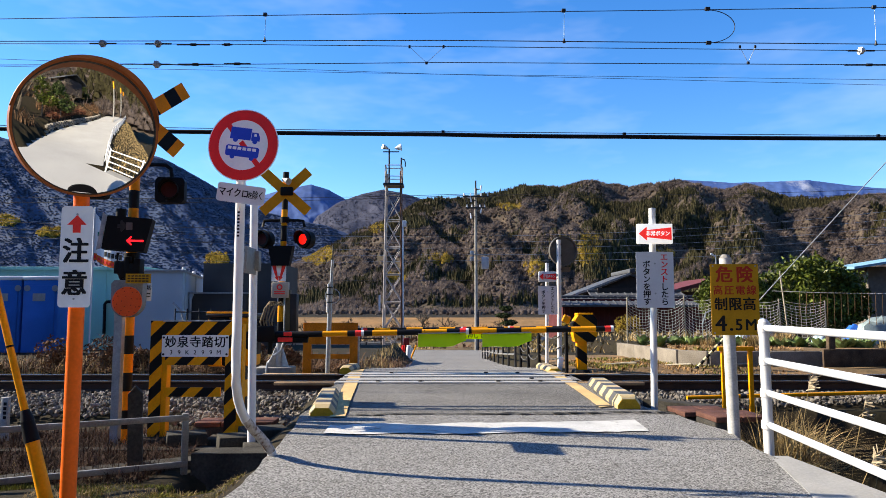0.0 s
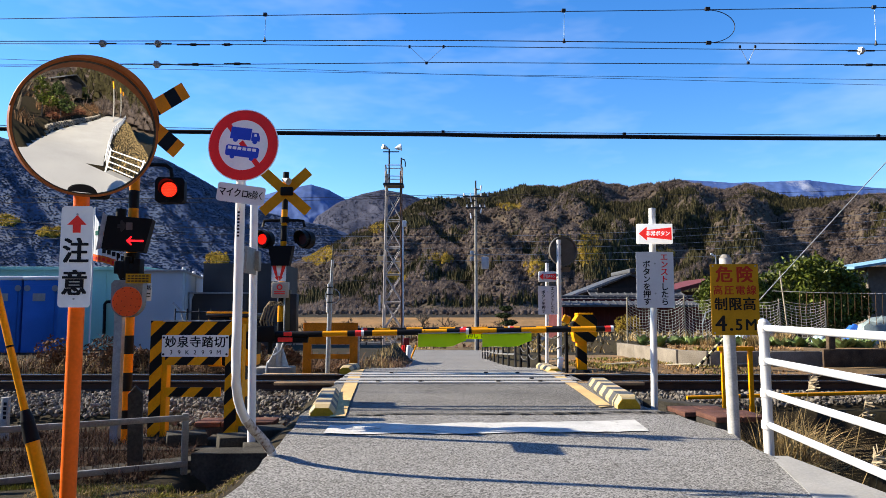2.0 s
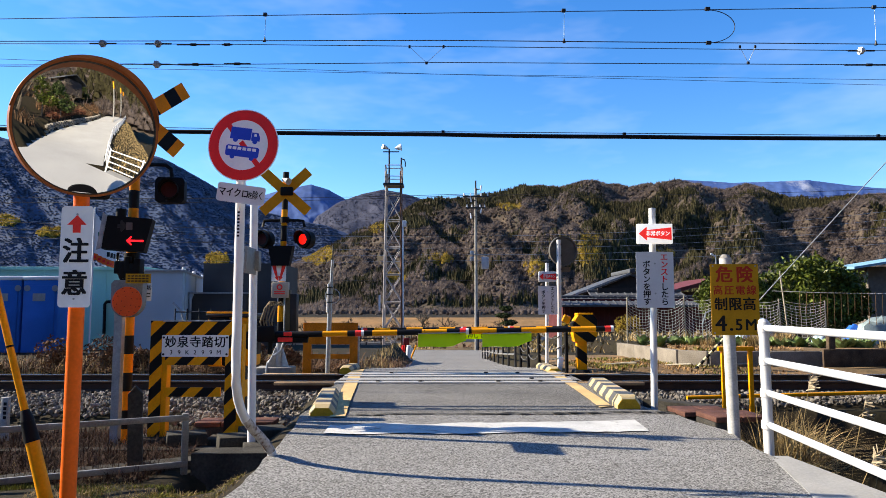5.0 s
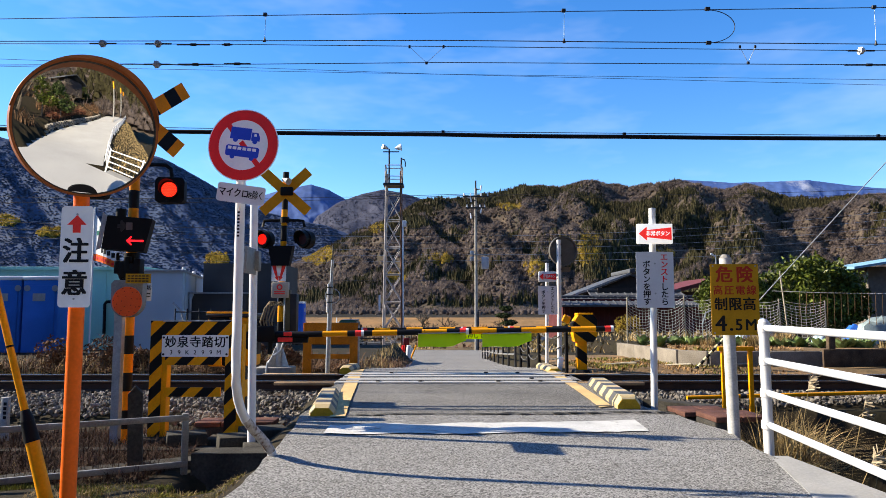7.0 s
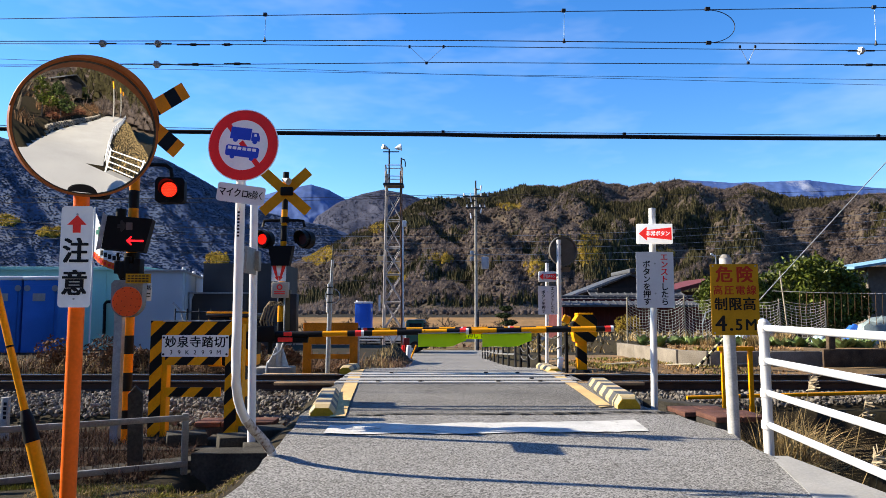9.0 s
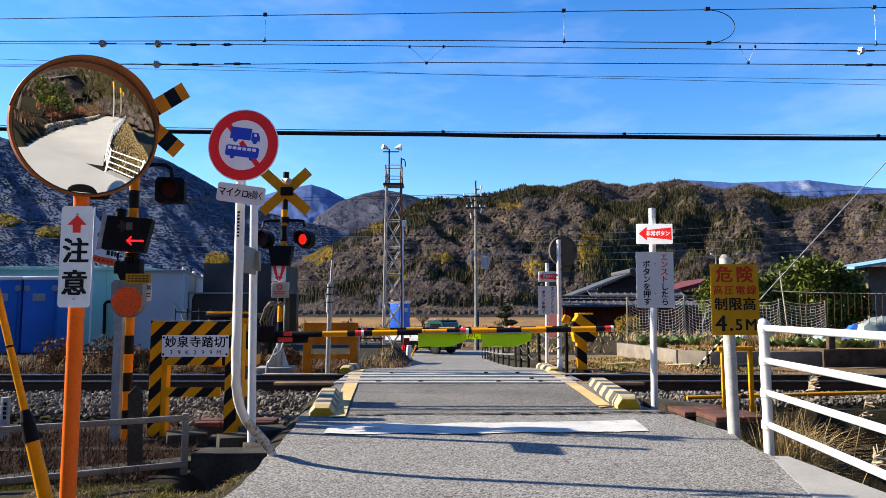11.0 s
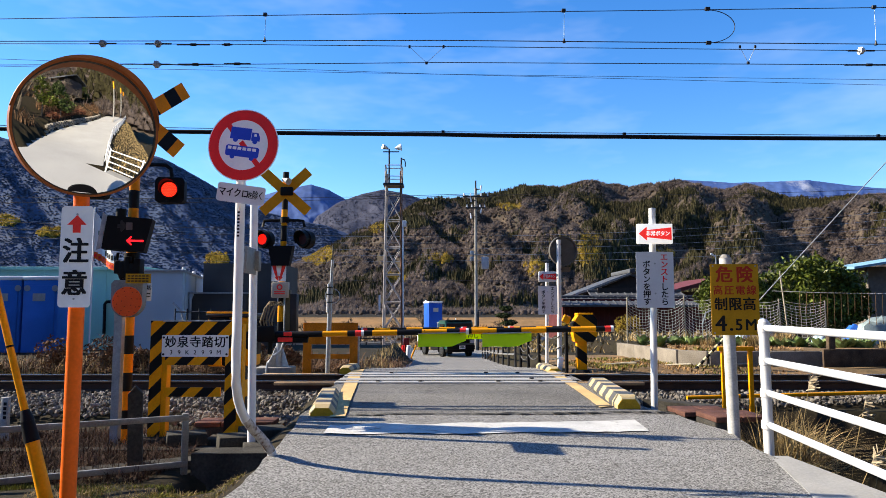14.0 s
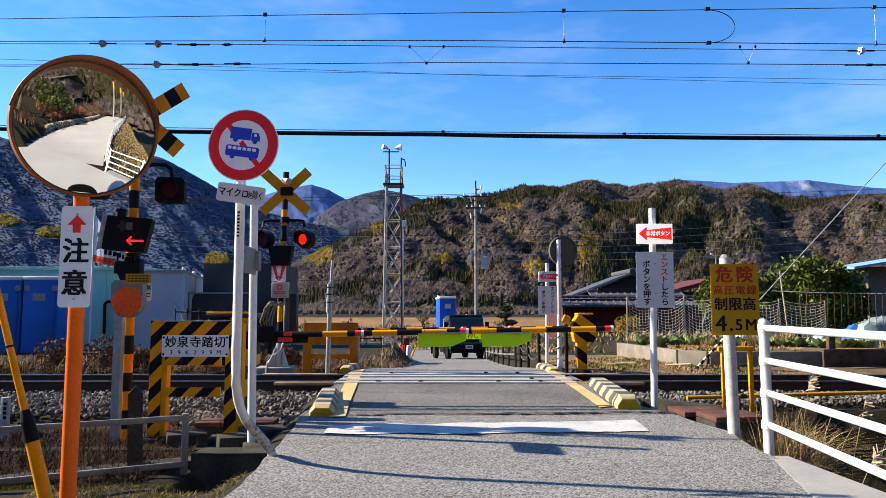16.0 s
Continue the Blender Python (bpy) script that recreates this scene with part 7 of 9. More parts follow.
def road_railing():
    """Dark pipe railing before the side road, on a strip of pale gravel."""
    t = thing("pipe_railing", (0, 29.5, -0.92), "dark steel pipe railing with three rails beside the side road", "railing")
    xs_ = [-8.6, -7.1, -5.6, -4.1, -2.6]
    for x in xs_:
        part("post", rod(bmesh.new(), (x, 0, -0.1), (x, 0, 1.02), 0.035, seg=8), DARK, t)
    for z in (0.35, 0.68, 1.0):
        part("rail", rod(bmesh.new(), (xs_[0] - 0.1, 0, z), (xs_[-1] + 0.1, 0, z), 0.028, seg=8), DARK, t)
    bm = bmesh.new()
    slab(bm, [(-9.5, 24.0), (-1.75, 24.0), (-2.1, 35.6), (-11.0, 35.6)], -1.3, -0.93)
    solo("gravel_yard", bm, mat("pale_gravel", (0.36, 0.345, 0.32), 0.95, var=0.25, scale=1.5, fine=18, bump=0.5), "pale grey gravel beside the far road", "gravel", kind="structure", smooth=False)


road_railing()
siren_tower()
utility_pole(2.28, 48.0, -1.49, 9.85, "concrete utility pole with crossarms and boxes", scale=1.143)
overhead()
blue_toilets()
left_buildings()
flag_strips = safety_flag()
far_clutter()


# ---- plants ----
DRYGRASS = mat("dry_grass", (0.42, 0.30, 0.14), 0.9, var=0.3, bump=0, fine=20, scale=5, per_piece=0.45)
STRAW = mat("fallen_straw", (0.45, 0.27, 0.12), 0.9, var=0.3, bump=0, fine=20, scale=5, per_piece=0.6)
DRYTWIG = mat("dry_brown_twigs", (0.20, 0.115, 0.065), 0.9, var=0.3, bump=0, fine=20, scale=5, per_piece=0.5)
GREENGRASS = mat("winter_green_grass", (0.19, 0.19, 0.035), 0.9, var=0.3, bump=0, fine=20, scale=5, per_piece=0.5)
LEAF = mat("glossy_evergreen_leaf", (0.125, 0.155, 0.025), 0.38, var=0.3, bump=0, fine=6, scale=2, per_piece=0.6)
VEG = mat("vegetable_leaf", (0.26, 0.36, 0.13), 0.7, var=0.3, bump=0, fine=10, scale=3, per_piece=0.5)
WEED = mat("dark_dead_weed", (0.070, 0.038, 0.026), 0.95, var=0.35, bump=0, fine=20, scale=5, per_piece=0.6)
BARK = mat("grey_bark", (0.15, 0.12, 0.09), 0.95, var=0.3, scale=6, fine=30, bump=0.5)
PINE = mat("pine_needles", (0.05, 0.075, 0.022), 0.8, var=0.3, bump=0, fine=6, scale=2, per_piece=0.5)


def blades(name, spots, material, label, category, width=0.008, bend=0.5, seed=0, kind="stuff"):
    """Grass blades: each spot is x, y, z, height."""
    rs = np.random.RandomState(seed)
    V, Fs = [], []
    for x, y, z, h in spots:
        an, lean = rs.uniform(0, 6.28), rs.uniform(0.05, 1.0) * bend
        c, s = math.cos(an), math.sin(an)
        side = np.array([-s, c, 0]) * width * rs.uniform(0.6, 1.4)
        b = len(V)
        for k, t in enumerate((0, 0.4, 0.75, 1.0)):
            p = np.array([x + c * lean * h * t * t, y + s * lean * h * t * t, z + h * t * (1 - 0.35 * lean * t)])
            w = side * (1 - t * 0.85)
            V += [tuple(p - w), tuple(p + w)]
        for k in range(3):
            Fs.append((b + 2 * k, b + 2 * k + 1, b + 2 * k + 3, b + 2 * k + 2))
    return tagged(raw(name, V, Fs, material), label, category, kind=kind)


def gz(x, y):
    return float(land(np.array(x), np.array(y)))


def scatter(n, x0, x1, y0, y1, h0, h1, seed, clump=0.0, keep=None, dz=0.0):
    rs = np.random.RandomState(seed)
    X, Y = rs.uniform(x0, x1, n * 5), rs.uniform(y0, y1, n * 5)
    Z, Hh = land(X, Y) - 0.02 + dz, rs.uniform(h0, h1, n * 5)
    if keep:
        ok = keep(X, Y)
        X, Y, Z, Hh = X[ok], Y[ok], Z[ok], Hh[ok]
    out = []
    for x, y, z, h in zip(X.tolist(), Y.tolist(), Z.tolist(), Hh.tolist()):
        if len(out) >= n:
            break
        if clump and noise.noise((x * clump, y * clump, seed)) < 0.05:
            continue
        out.append((x, y, z, h))
    return out


def off_road(x, y):
    return (x < road_l(y) - 0.08) | (x > road_r(y) + 0.12)


# verge beside the approach
blades("verge_grass", scatter(11000, -4.2, -1.3, 4.9, 6.0, 0.015, 0.05, 1, 1.2, off_road), GREENGRASS, "short green winter grass on the verge", "grass", 0.005)
blades("verge_straw", scatter(24000, -7.0, -1.5, 6.0, 8.6, 0.04, 0.20, 2, 0.0, lambda x, y: off_road(x, y) & ~((x > -2.55) & (y > 5.95))), WEED, "brown dead weeds on the verge", "dead grass", 0.006, 1.5)
blades("verge_dry_grass", scatter(5500, -4.5, -1.4, 5.0, 7.6, 0.015, 0.07, 3, 0.9, lambda x, y: off_road(x, y) & ~((x > -2.6) & (y > 5.9))), DRYGRASS, "pale dry grass on the verge", "dead grass", 0.004, 1.2)
blades("asphalt_edge_weeds", [(float(road_l(y)) - 0.02 + random.uniform(-.08, .03), y, gz(-2, y) + 0.1, random.uniform(.02, .06)) for y in np.linspace(4.5, 6.2, 120)], DRYGRASS, "dry weeds along the asphalt edge", "weeds", 0.004, 1.0, 4)
MOSSY = mat("yellow_green_turf", (0.30, 0.26, 0.05), 0.9, var=0.3, bump=0, fine=20, scale=5, per_piece=0.5)
blades("verge_turf", scatter(12000, -3.4, -1.6, 4.85, 5.75, 0.01, 0.04, 21, 0.5, off_road), MOSSY, "short yellow-green turf beside the asphalt", "grass", 0.006, 1.0)
# ditch by the fence
blades("ditch_grass", scatter(300, 3.0, 4.2, 6.8, 8.3, 0.3, 0.8, 5, 0.35, lambda x, y: x > road_r(y) + 0.2), DRYGRASS, "tall dry reeds in the ditch", "reeds", 0.007, 1.4)
blades("ditch_weeds", scatter(350, 2.9, 6.0, 4.6, 8.4, 0.15, 0.5, 6, 0.8), DRYTWIG, "brown dead weeds in the ditch", "weeds", 0.006, 1.0)
blades("ditch_green", scatter(700, 2.95, 4.4, 4.6, 6.4, 0.1, 0.4, 7, 0.8), GREENGRASS, "dark green weeds in the ditch", "weeds", 0.012, 0.8)
rs = np.random.RandomState(77)
blades("reed_clump", [(3.38 + rs.normal(0, 0.15), 7.1 + rs.normal(0, 0.18), -0.5, rs.uniform(0.35, 0.85)) for _ in range(1500)], DRYGRASS, "dense clump of dry tan reeds below the fence", "reeds", 0.006, 1.5, 78)
# track side beyond
SOIL = mat("leaf_littered_soil", (0.27, 0.165, 0.085), 0.95, var=0.4, scale=1.2, fine=22, bump=0.6, col2=(0.09, 0.07, 0.04), spot=0.35, spot_col=(0.28, 0.17, 0.09), spot_scale=5)
sx_, sy_ = np.meshgrid(np.linspace(2.45, 9.5, 48), np.linspace(13.35, 18.6, 36))
si_ = np.arange(48 * 36).reshape(36, 48)
tagged(raw("trackside_ground", np.stack([sx_, sy_, land(sx_, sy_) + 0.03 + 0.012 * np.sin(sx_ * 5) * np.cos(sy_ * 4)], -1).reshape(-1, 3), np.stack([si_[:-1, :-1], si_[:-1, 1:], si_[1:, 1:], si_[1:, :-1]], -1).reshape(-1, 4), SOIL, True), "brown soil littered with dead leaves beyond the track", "ground", kind="structure")
blades("trackside_grass", scatter(4200, 2.7, 6.0, 13.4, 18.5, 0.03, 0.12, 8, 0.7), GREENGRASS, "short green grass beyond the track", "grass", 0.018)
blades("trackside_straw", scatter(11000, 2.7, 9.0, 13.5, 19.0, 0.03, 0.12, 9, 0.3), STRAW, "dry straw and fallen leaves beyond the track", "dead grass", 0.022, 1.4)
blades("far_dry_brush", scatter(9000, -9.5, -1.9, 13.95, 16.5, 0.1, 0.42, 10, 0.0), DRYTWIG, "dry brown brush beyond the track", "dry brush", 0.012, 2.4)
blades("far_dry_grass", scatter(700, -9.5, -2.9, 13.6, 16.5, 0.15, 0.5, 11, 0.6), DRYGRASS, "pale dry grass beyond the track", "dead grass", 0.008, 0.9)
blades("brush_pile", [(-1.55 + random.gauss(0, .26), 16.9 + random.gauss(0, .8), -0.18 + random.uniform(0, .08), random.uniform(.08, .28)) for _ in range(1500)], DRYTWIG, "heap of dead brown brush beside the far road", "dry brush", 0.010, 2.6, 12)
blades("roadside_grass", scatter(800, -1.9, -1.15, 15, 26, 0.05, 0.2, 13), DRYGRASS, "dry grass at the far road's edge", "dead grass", 0.012)
blades("field_grass", scatter(7000, -28, 32, 49, 112, 0.15, 0.6, 14, 0.15), DRYGRASS, "pale dry grass in the fields", "dead grass", 0.09, 1.4)
blades("field_weeds", scatter(6500, -28, 32, 50, 112, 0.2, 0.8, 41, 0.1), DRYTWIG, "brown dead weeds in the fallow fields", "weeds", 0.12, 1.4)
blades("junction_grass", scatter(2500, 2.4, 14, 20, 41, 0.05, 0.35, 15, 0.3), DRYGRASS, "dry grass beside the far road", "dead grass", 0.03, 1.0)


def reed(x, y, h, lean):
    t = thing("pampas_reed", (x, y, gz(x, y)), "tall dry reed with a feathery seed head", "reed", "reeds by the fence")
    top = Vector((lean * h, 0.05, h))
    pts = [Vector((lean * h * s * s, 0.05 * s, h * s)) for s in (0, .25, .5, .75, 1)]
    part("stalk", tube(bmesh.new(), pts, 0.004, 5), DRYGRASS, t)
    V = bmesh.new()
    rs = np.random.RandomState(int(x * 100))
    for k in range(60):
        s = rs.uniform(0, 1)
        p = top + Vector((lean * 0.3 * s, 0, 0.2 * s - 0.05 * s * s))
        q = p + Vector((rs.normal(0, .03) + 0.05, rs.normal(0, .03), rs.normal(-0.01, .03) + 0.02))
        w = Vector((0.004, 0, 0.006))
        V.faces.new([V.verts.new(p - w), V.verts.new(p + w), V.verts.new(q + w), V.verts.new(q - w)])
    part("seed_head", V, mat("seed_head_%d" % int(x * 100), (0.45, 0.36, 0.24), 0.9, bump=0), t, "feathery pale seed head", smooth=False)


for x, y, h, l in ((3.62, 7.3, 1.55, 0.12), (3.9, 6.9, 1.35, 0.16), (4.05, 6.8, 1.3, 0.22), (3.45, 6.2, 0.95, 0.3), (4.2, 6.4, 1.0, 0.2), (3.7, 5.6, 0.95, 0.35)):
    reed(x, y, h, l)


def leaves(n, centre, radius, size, seed, shell=0.55, flat=1.0):
    """Many small bent leaves round a centre, thicker towards the outside."""
    rs = np.random.RandomState(seed)
    V, Fs = [], []
    for _ in range(n):
        d = rs.normal(0, 1, 3)
        d /= np.linalg.norm(d)
        lump = 0.82 + 0.34 * noise.noise((d[0] * 2.1 + seed, d[1] * 2.1, d[2] * 2.1)) + 0.15 * noise.noise((d[0] * 6 + seed, d[1] * 6, d[2] * 6))
        p = np.array(centre) + d * np.array(radius) * lump * (shell + (1 - shell) * rs.uniform() ** 0.5)
        if p[2] < centre[2] - radius[2] * 0.9:
            continue
        a = rs.normal(0, 1, 3)
        a /= np.linalg.norm(a)
        b_ = np.cross(a, rs.normal(0, 1, 3))
        b_ /= np.linalg.norm(b_) + 1e-9
        L, W = size * rs.uniform(0.7, 1.3), size * 0.42
        b = len(V)
        V += [tuple(p - a * L / 2), tuple(p + b_ * W / 2), tuple(p + a * L / 2), tuple(p - b_ * W / 2)]
        Fs.append((b, b + 1, b + 2, b + 3))
    return V, Fs


def leafy_tree(name, x, y, z, crowns, leaf_n, size, material, label, category, trunk_h, seed, group=""):
    t = thing(name, (x, y, z), label, category, group)
    bm = bmesh.new()
    tube(bm, [(0, 0, -0.2), (0.03, 0, trunk_h * 0.5), (-0.03, 0.02, trunk_h)], 0.1, 8)
    for (c, r) in crowns:
        tube(bm, [(0, 0, trunk_h * 0.5), (c[0] * 0.5, c[1] * 0.5, (trunk_h * 0.6 + c[2]) * 0.5), (c[0], c[1], c[2])], 0.045, 6)
    part("trunk", bm, BARK, t, "branching trunk")
    V, Fs = [], []
    for k, (c, r) in enumerate(crowns):
        v, f = leaves(leaf_n // len(crowns), c, r, size, seed + k)
        off = len(V)
        V += v
        Fs += [tuple(i + off for i in q) for q in f]
    ob = raw("crown", V, Fs, material)
    ob.parent = t
    return t


def bare_tree(x, y, z, h, seed, label="bare leafless winter tree", name="bare_tree", material=None):
    t = thing(name, (x, y, z), label, "tree", "bare trees")
    rs = np.random.RandomState(seed)
    bm = bmesh.new()
    def grow(p, d, L, r, depth):
        q = p + d * L
        rod(bm, p, q, r, r * 0.65, seg=5, caps=False)
        if depth == 0:
            return
        for _ in range(3 if depth > 1 else 4):
            nd = (d + Vector(rs.normal(0, 0.5, 3)) + Vector((0, 0, 0.12))).normalized()
            grow(p.lerp(q, rs.uniform(0.55, 1.0)), nd, L * rs.uniform(0.55, 0.8), r * 0.6, depth - 1)
    grow(Vector((0, 0, -0.1)), Vector((rs.normal(0, .1), rs.normal(0, .1), 1)).normalized(), h * 0.36, h * 0.028, 4)
    part("trunk", bm, material or BARK, t, "branching bare limbs")
    return t


leafy_tree("evergreen_tree", 11.15, 22.0, 0.42, [((0, 0, 1.5), (1.3, 1.2, 1.15)), ((-1.7, 0.1, 1.35), (1.15, 1.1, 1.0)), ((1.3, 0.2, 1.45), (1.0, 1.0, 1.1)), ((1.55, 0, 1.1), (0.85, 0.9, 0.85)), ((-2.4, 0.2, 1.2), (0.75, 0.8, 0.8)), ((0.7, 0.2, 1.9), (1.0, 0.9, 0.8)), ((0.6, -0.3, 0.8), (1.6, 0.9, 0.8)), ((-0.9, -0.2, 0.8), (1.3, 0.9, 0.8))], 26000, 0.16, LEAF, "broad evergreen fruit tree with glossy leaves", "tree", 1.2, 3)
for i, (x, y, r) in enumerate(((-6.95, 14.4, 0.42), (-6.35, 14.5, 0.3), (-4.75, 14.3, 0.34), (-4.2, 14.6, 0.42), (-8.1, 14.6, 0.4), (-3.3, 14.5, 0.3))):
    leafy_tree("dry_bush", x, y, gz(x, y), [((0, 0, r), (r, r, r * 0.9)), ((r * 0.7, 0, r * 0.8), (r * 0.7, r * 0.7, r * 0.7))], 900, 0.085, DRYTWIG, "round bush with withered brown leaves beyond the track", "bush", r, 150 + i, "dry bushes")
leafy_tree("garden_pine", 3.62, 40.2, -1.42, [((0, 0, 2.78), (0.42, 0.4, 0.17)), ((-0.12, 0, 2.38), (0.52, 0.45, 0.2)), ((0.2, 0, 1.98), (0.56, 0.5, 0.2)), ((-0.2, 0, 1.55), (0.62, 0.5, 0.22)), ((0.25, 0, 1.1), (0.7, 0.5, 0.24))], 2600, 0.12, PINE, "small clipped garden pine in layers", "tree", 2.7, 7)
leafy_tree("shrub", 4.15, 39.3, -1.4, [((0, 0, 1.25), (0.8, 0.6, 0.42)), ((0.7, 0, 1.15), (0.8, 0.6, 0.4)), ((-0.6, 0, 1.0), (0.7, 0.6, 0.45))], 2000, 0.13, BAMBOO, "clipped yellow-green garden shrub", "shrub", 1.2, 17)
leafy_tree("shrub", 5.2, 28.5, -0.6, [((0, 0, 0.9), (0.6, 0.6, 0.7)), ((0.7, 0, 0.7), (0.6, 0.5, 0.6))], 1200, 0.14, BAMBOO, "small yellow-green leafy garden shrub", "shrub", 0.8, 9)
leafy_tree("shrub", 7.3, 27.5, -0.3, [((0, 0, 0.8), (0.7, 0.6, 0.7))], 800, 0.14, BAMBOO, "small yellow-green leafy garden shrub", "shrub", 0.8, 10)
for i, (x, y, h) in enumerate(((-1.6, 46, 3.3), (-3.2, 47, 2.6), (0.4, 50, 2.6), (-6.5, 48, 2.8), (-9, 46, 2.5), (4.5, 52, 2.4), (-0.6, 43.8, 2.2), (8, 50, 2.8))):
    bare_tree(x * 1.14, y * 1.14, -1.5, h * 1.14, 20 + i)


# ---- garden and house beyond the track ----
ROOF = mat("grey_roof_metal", (0.10, 0.105, 0.115), 0.6, var=0.25, scale=3, bump=0.2, per_piece=0.12)
MAROON = mat("maroon_corrugated_wall", (0.13, 0.035, 0.035), 0.6, var=0.25, scale=2, bump=0.1)
PLASTER = mat("aged_plaster", (0.45, 0.40, 0.34), 0.9, var=0.15, scale=1.5, bump=0.1)


def tiled_slope(parent, x0, x1, y0, z0, y1, z1, name="roof"):
    """A roof slope with raised tile rows, from eave (y0, z0) to ridge (y1, z1)."""
    d = Vector((0, y1 - y0, z1 - z0))
    nrm = Vector((0, -d.z, d.y)).normalized()
    bm = bmesh.new()
    rt = d.to_track_quat("Y", "Z").to_matrix().to_4x4()
    box(bm, ((x0 + x1) / 2, (y0 + y1) / 2, (z0 + z1) / 2), (x1 - x0, d.length, 0.08), rt)
    base = part(name, bm, ROOF, parent, "grey seamed metal roof slope", smooth=False)
    n = int((x1 - x0) / 0.34)
    bm = bmesh.new()
    rod(bm, (0, y0 - 0.03, z0 + 0.05) , (0, y1, z1 + 0.05), 0.03, seg=8)
    me = finish("seam", bm, ROOF, True)
    for k in range(n + 1):
        o = new("seam", me)
        o.parent = base
        o.matrix_basis = Matrix.Translation((x0 + (x1 - x0) * k / n, 0, 0))
    part("ridge", box(bmesh.new(), ((x0 + x1) / 2, y1, z1 + 0.1), (x1 - x0 + 0.1, 0.16, 0.12), None, 0.03), ROOF, base)
    return base


def houses():
    t = thing("farmhouse", (8.4, 33.0, -0.4), "old farmhouse with grey tiled roofs and maroon walls", "house")
    part("wall", box(bmesh.new(), (0.8, 3.0, 1.0), (7.0, 5.6, 2.4)), MAROON, t, "maroon corrugated wall", smooth=False)
    for k in range(30):
        part("corrugation", box(bmesh.new(), (-2.6 + k * 0.235, 0.18, 1.0), (0.05, 0.05, 2.2)), MAROON, t, smooth=False)
    part("upper_wall", box(bmesh.new(), (1.1, 3.4, 2.3), (3.6, 3.6, 0.9)), mat("dark_timber_wall", (0.05, 0.04, 0.035), 0.8), t, "dark timber gable wall", smooth=False)
    tiled_slope(t, -3.1, 4.6, -0.7, 1.85, 0.9, 2.22)
    tiled_slope(t, -1.15, 3.4, 0.75, 2.26, 1.75, 2.52)
    # gable roof seen end on
    bm = bmesh.new()
    prism(bm, [(-2.9, 2.65), (0, 3.75), (2.7, 2.65), (2.7, 2.5), (0, 3.6), (-2.9, 2.5)], 1.9, 5.6)
    shift = Matrix.Translation((1.05, 0, -0.2))
    part("gable_roof", bm, ROOF, t, "dark gable roof", shift, smooth=False)
    bm = bmesh.new()
    prism(bm, [(-2.75, 2.45), (0, 3.6), (2.6, 2.45)], 2.1, 2.2)
    part("gable", bm, bpy.data.materials["dark_timber_wall"], t, "dark gable", shift, smooth=False)
    part("barge_board", box(bmesh.new(), (-1.5, 1.88, 3.14), (3.2, 0.06, 0.1), Matrix.Rotation(radians(-20.8), 4, "Y")), GALV, t, "pale barge board", shift, smooth=False)
    part("ridge_tile", box(bmesh.new(), (0, 3.6, 3.82), (0.3, 3.9, 0.22), None, 0.06), ROOF, t, "", shift)
    t = thing("neighbour_house", (13.2, 36.0, -0.2), "brown house with a red-edged roof", "house")
    part("wall", box(bmesh.new(), (0, 2.5, 1.2), (4.0, 5.0, 2.4)), mat("brown_wall", (0.12, 0.07, 0.05), 0.8, var=0.2), t, smooth=False)
    bm = bmesh.new()
    prism(bm, [(-2.6, 2.2), (1.2, 3.2), (2.8, 2.6), (2.8, 2.42), (1.2, 3.0), (-2.6, 2.02)], -0.5, 5.4)
    part("roof", bm, mat("red_roof_edge", (0.17, 0.045, 0.04), 0.6, var=0.2), t, "dull red roof", smooth=False)
    w = part("window", box(bmesh.new(), (-0.6, -0.02, 1.7), (1.3, 0.06, 0.5)), mat("dull_glass", (0.25, 0.22, 0.2), 0.2), t, "pale window", smooth=False)
    part("white_post", box(bmesh.new(), (-1.7, -0.3, 1.35), (0.2, 0.2, 0.9)), WHITE, t, smooth=False)
    t = thing("antenna", (14.0, 35.6, 2.6), "roof aerial on a slim tripod", "antenna")
    for a in (-0.25, 0.0, 0.25):
        part("leg", rod(bmesh.new(), (a, 0, 0), (0, 0, 0.7), 0.02, seg=6), GALV, t)
    part("mast", rod(bmesh.new(), (0, 0, 0.6), (0, 0, 1.5), 0.025, seg=6), GALV, t)
    part("head", rod(bmesh.new(), (-0.25, 0, 1.55), (-0.02, 0, 1.4), 0.06, 0.03, seg=8), WHITE, t)
    t = thing("blue_roof_shed", (20.95, 31.0, 0.6), "dull brown shed with a light blue metal roof", "shed")
    part("wall", box(bmesh.new(), (1.0, 2, 0.7), (6, 4, 3.8)), mat("dull_shed_wall", (0.20, 0.17, 0.14), 0.8, var=0.2), t, smooth=False)
    bm = bmesh.new()
    prism(bm, [(-3.0, 2.55), (2.0, 3.35), (5, 2.7), (5, 2.6), (2.0, 3.25), (-3.0, 2.45)], -0.7, 4.4)
    part("roof", bm, mat("light_blue_roof", (0.22, 0.42, 0.55), 0.5, var=0.1), t, "light blue metal roof", smooth=False)
    part("blue_tank", box(bmesh.new(), (0.9, -0.8, 3.7), (1.0, 1.0, 1.6), None, 0.05), BLUE, t, "bright blue tank")


GWALL = mat("brown_stained_concrete", (0.27, 0.235, 0.19), 0.9, var=0.25, scale=2.5, fine=45, bump=0.35, spot=0.3, spot_col=(0.15, 0.125, 0.09), spot_scale=3)


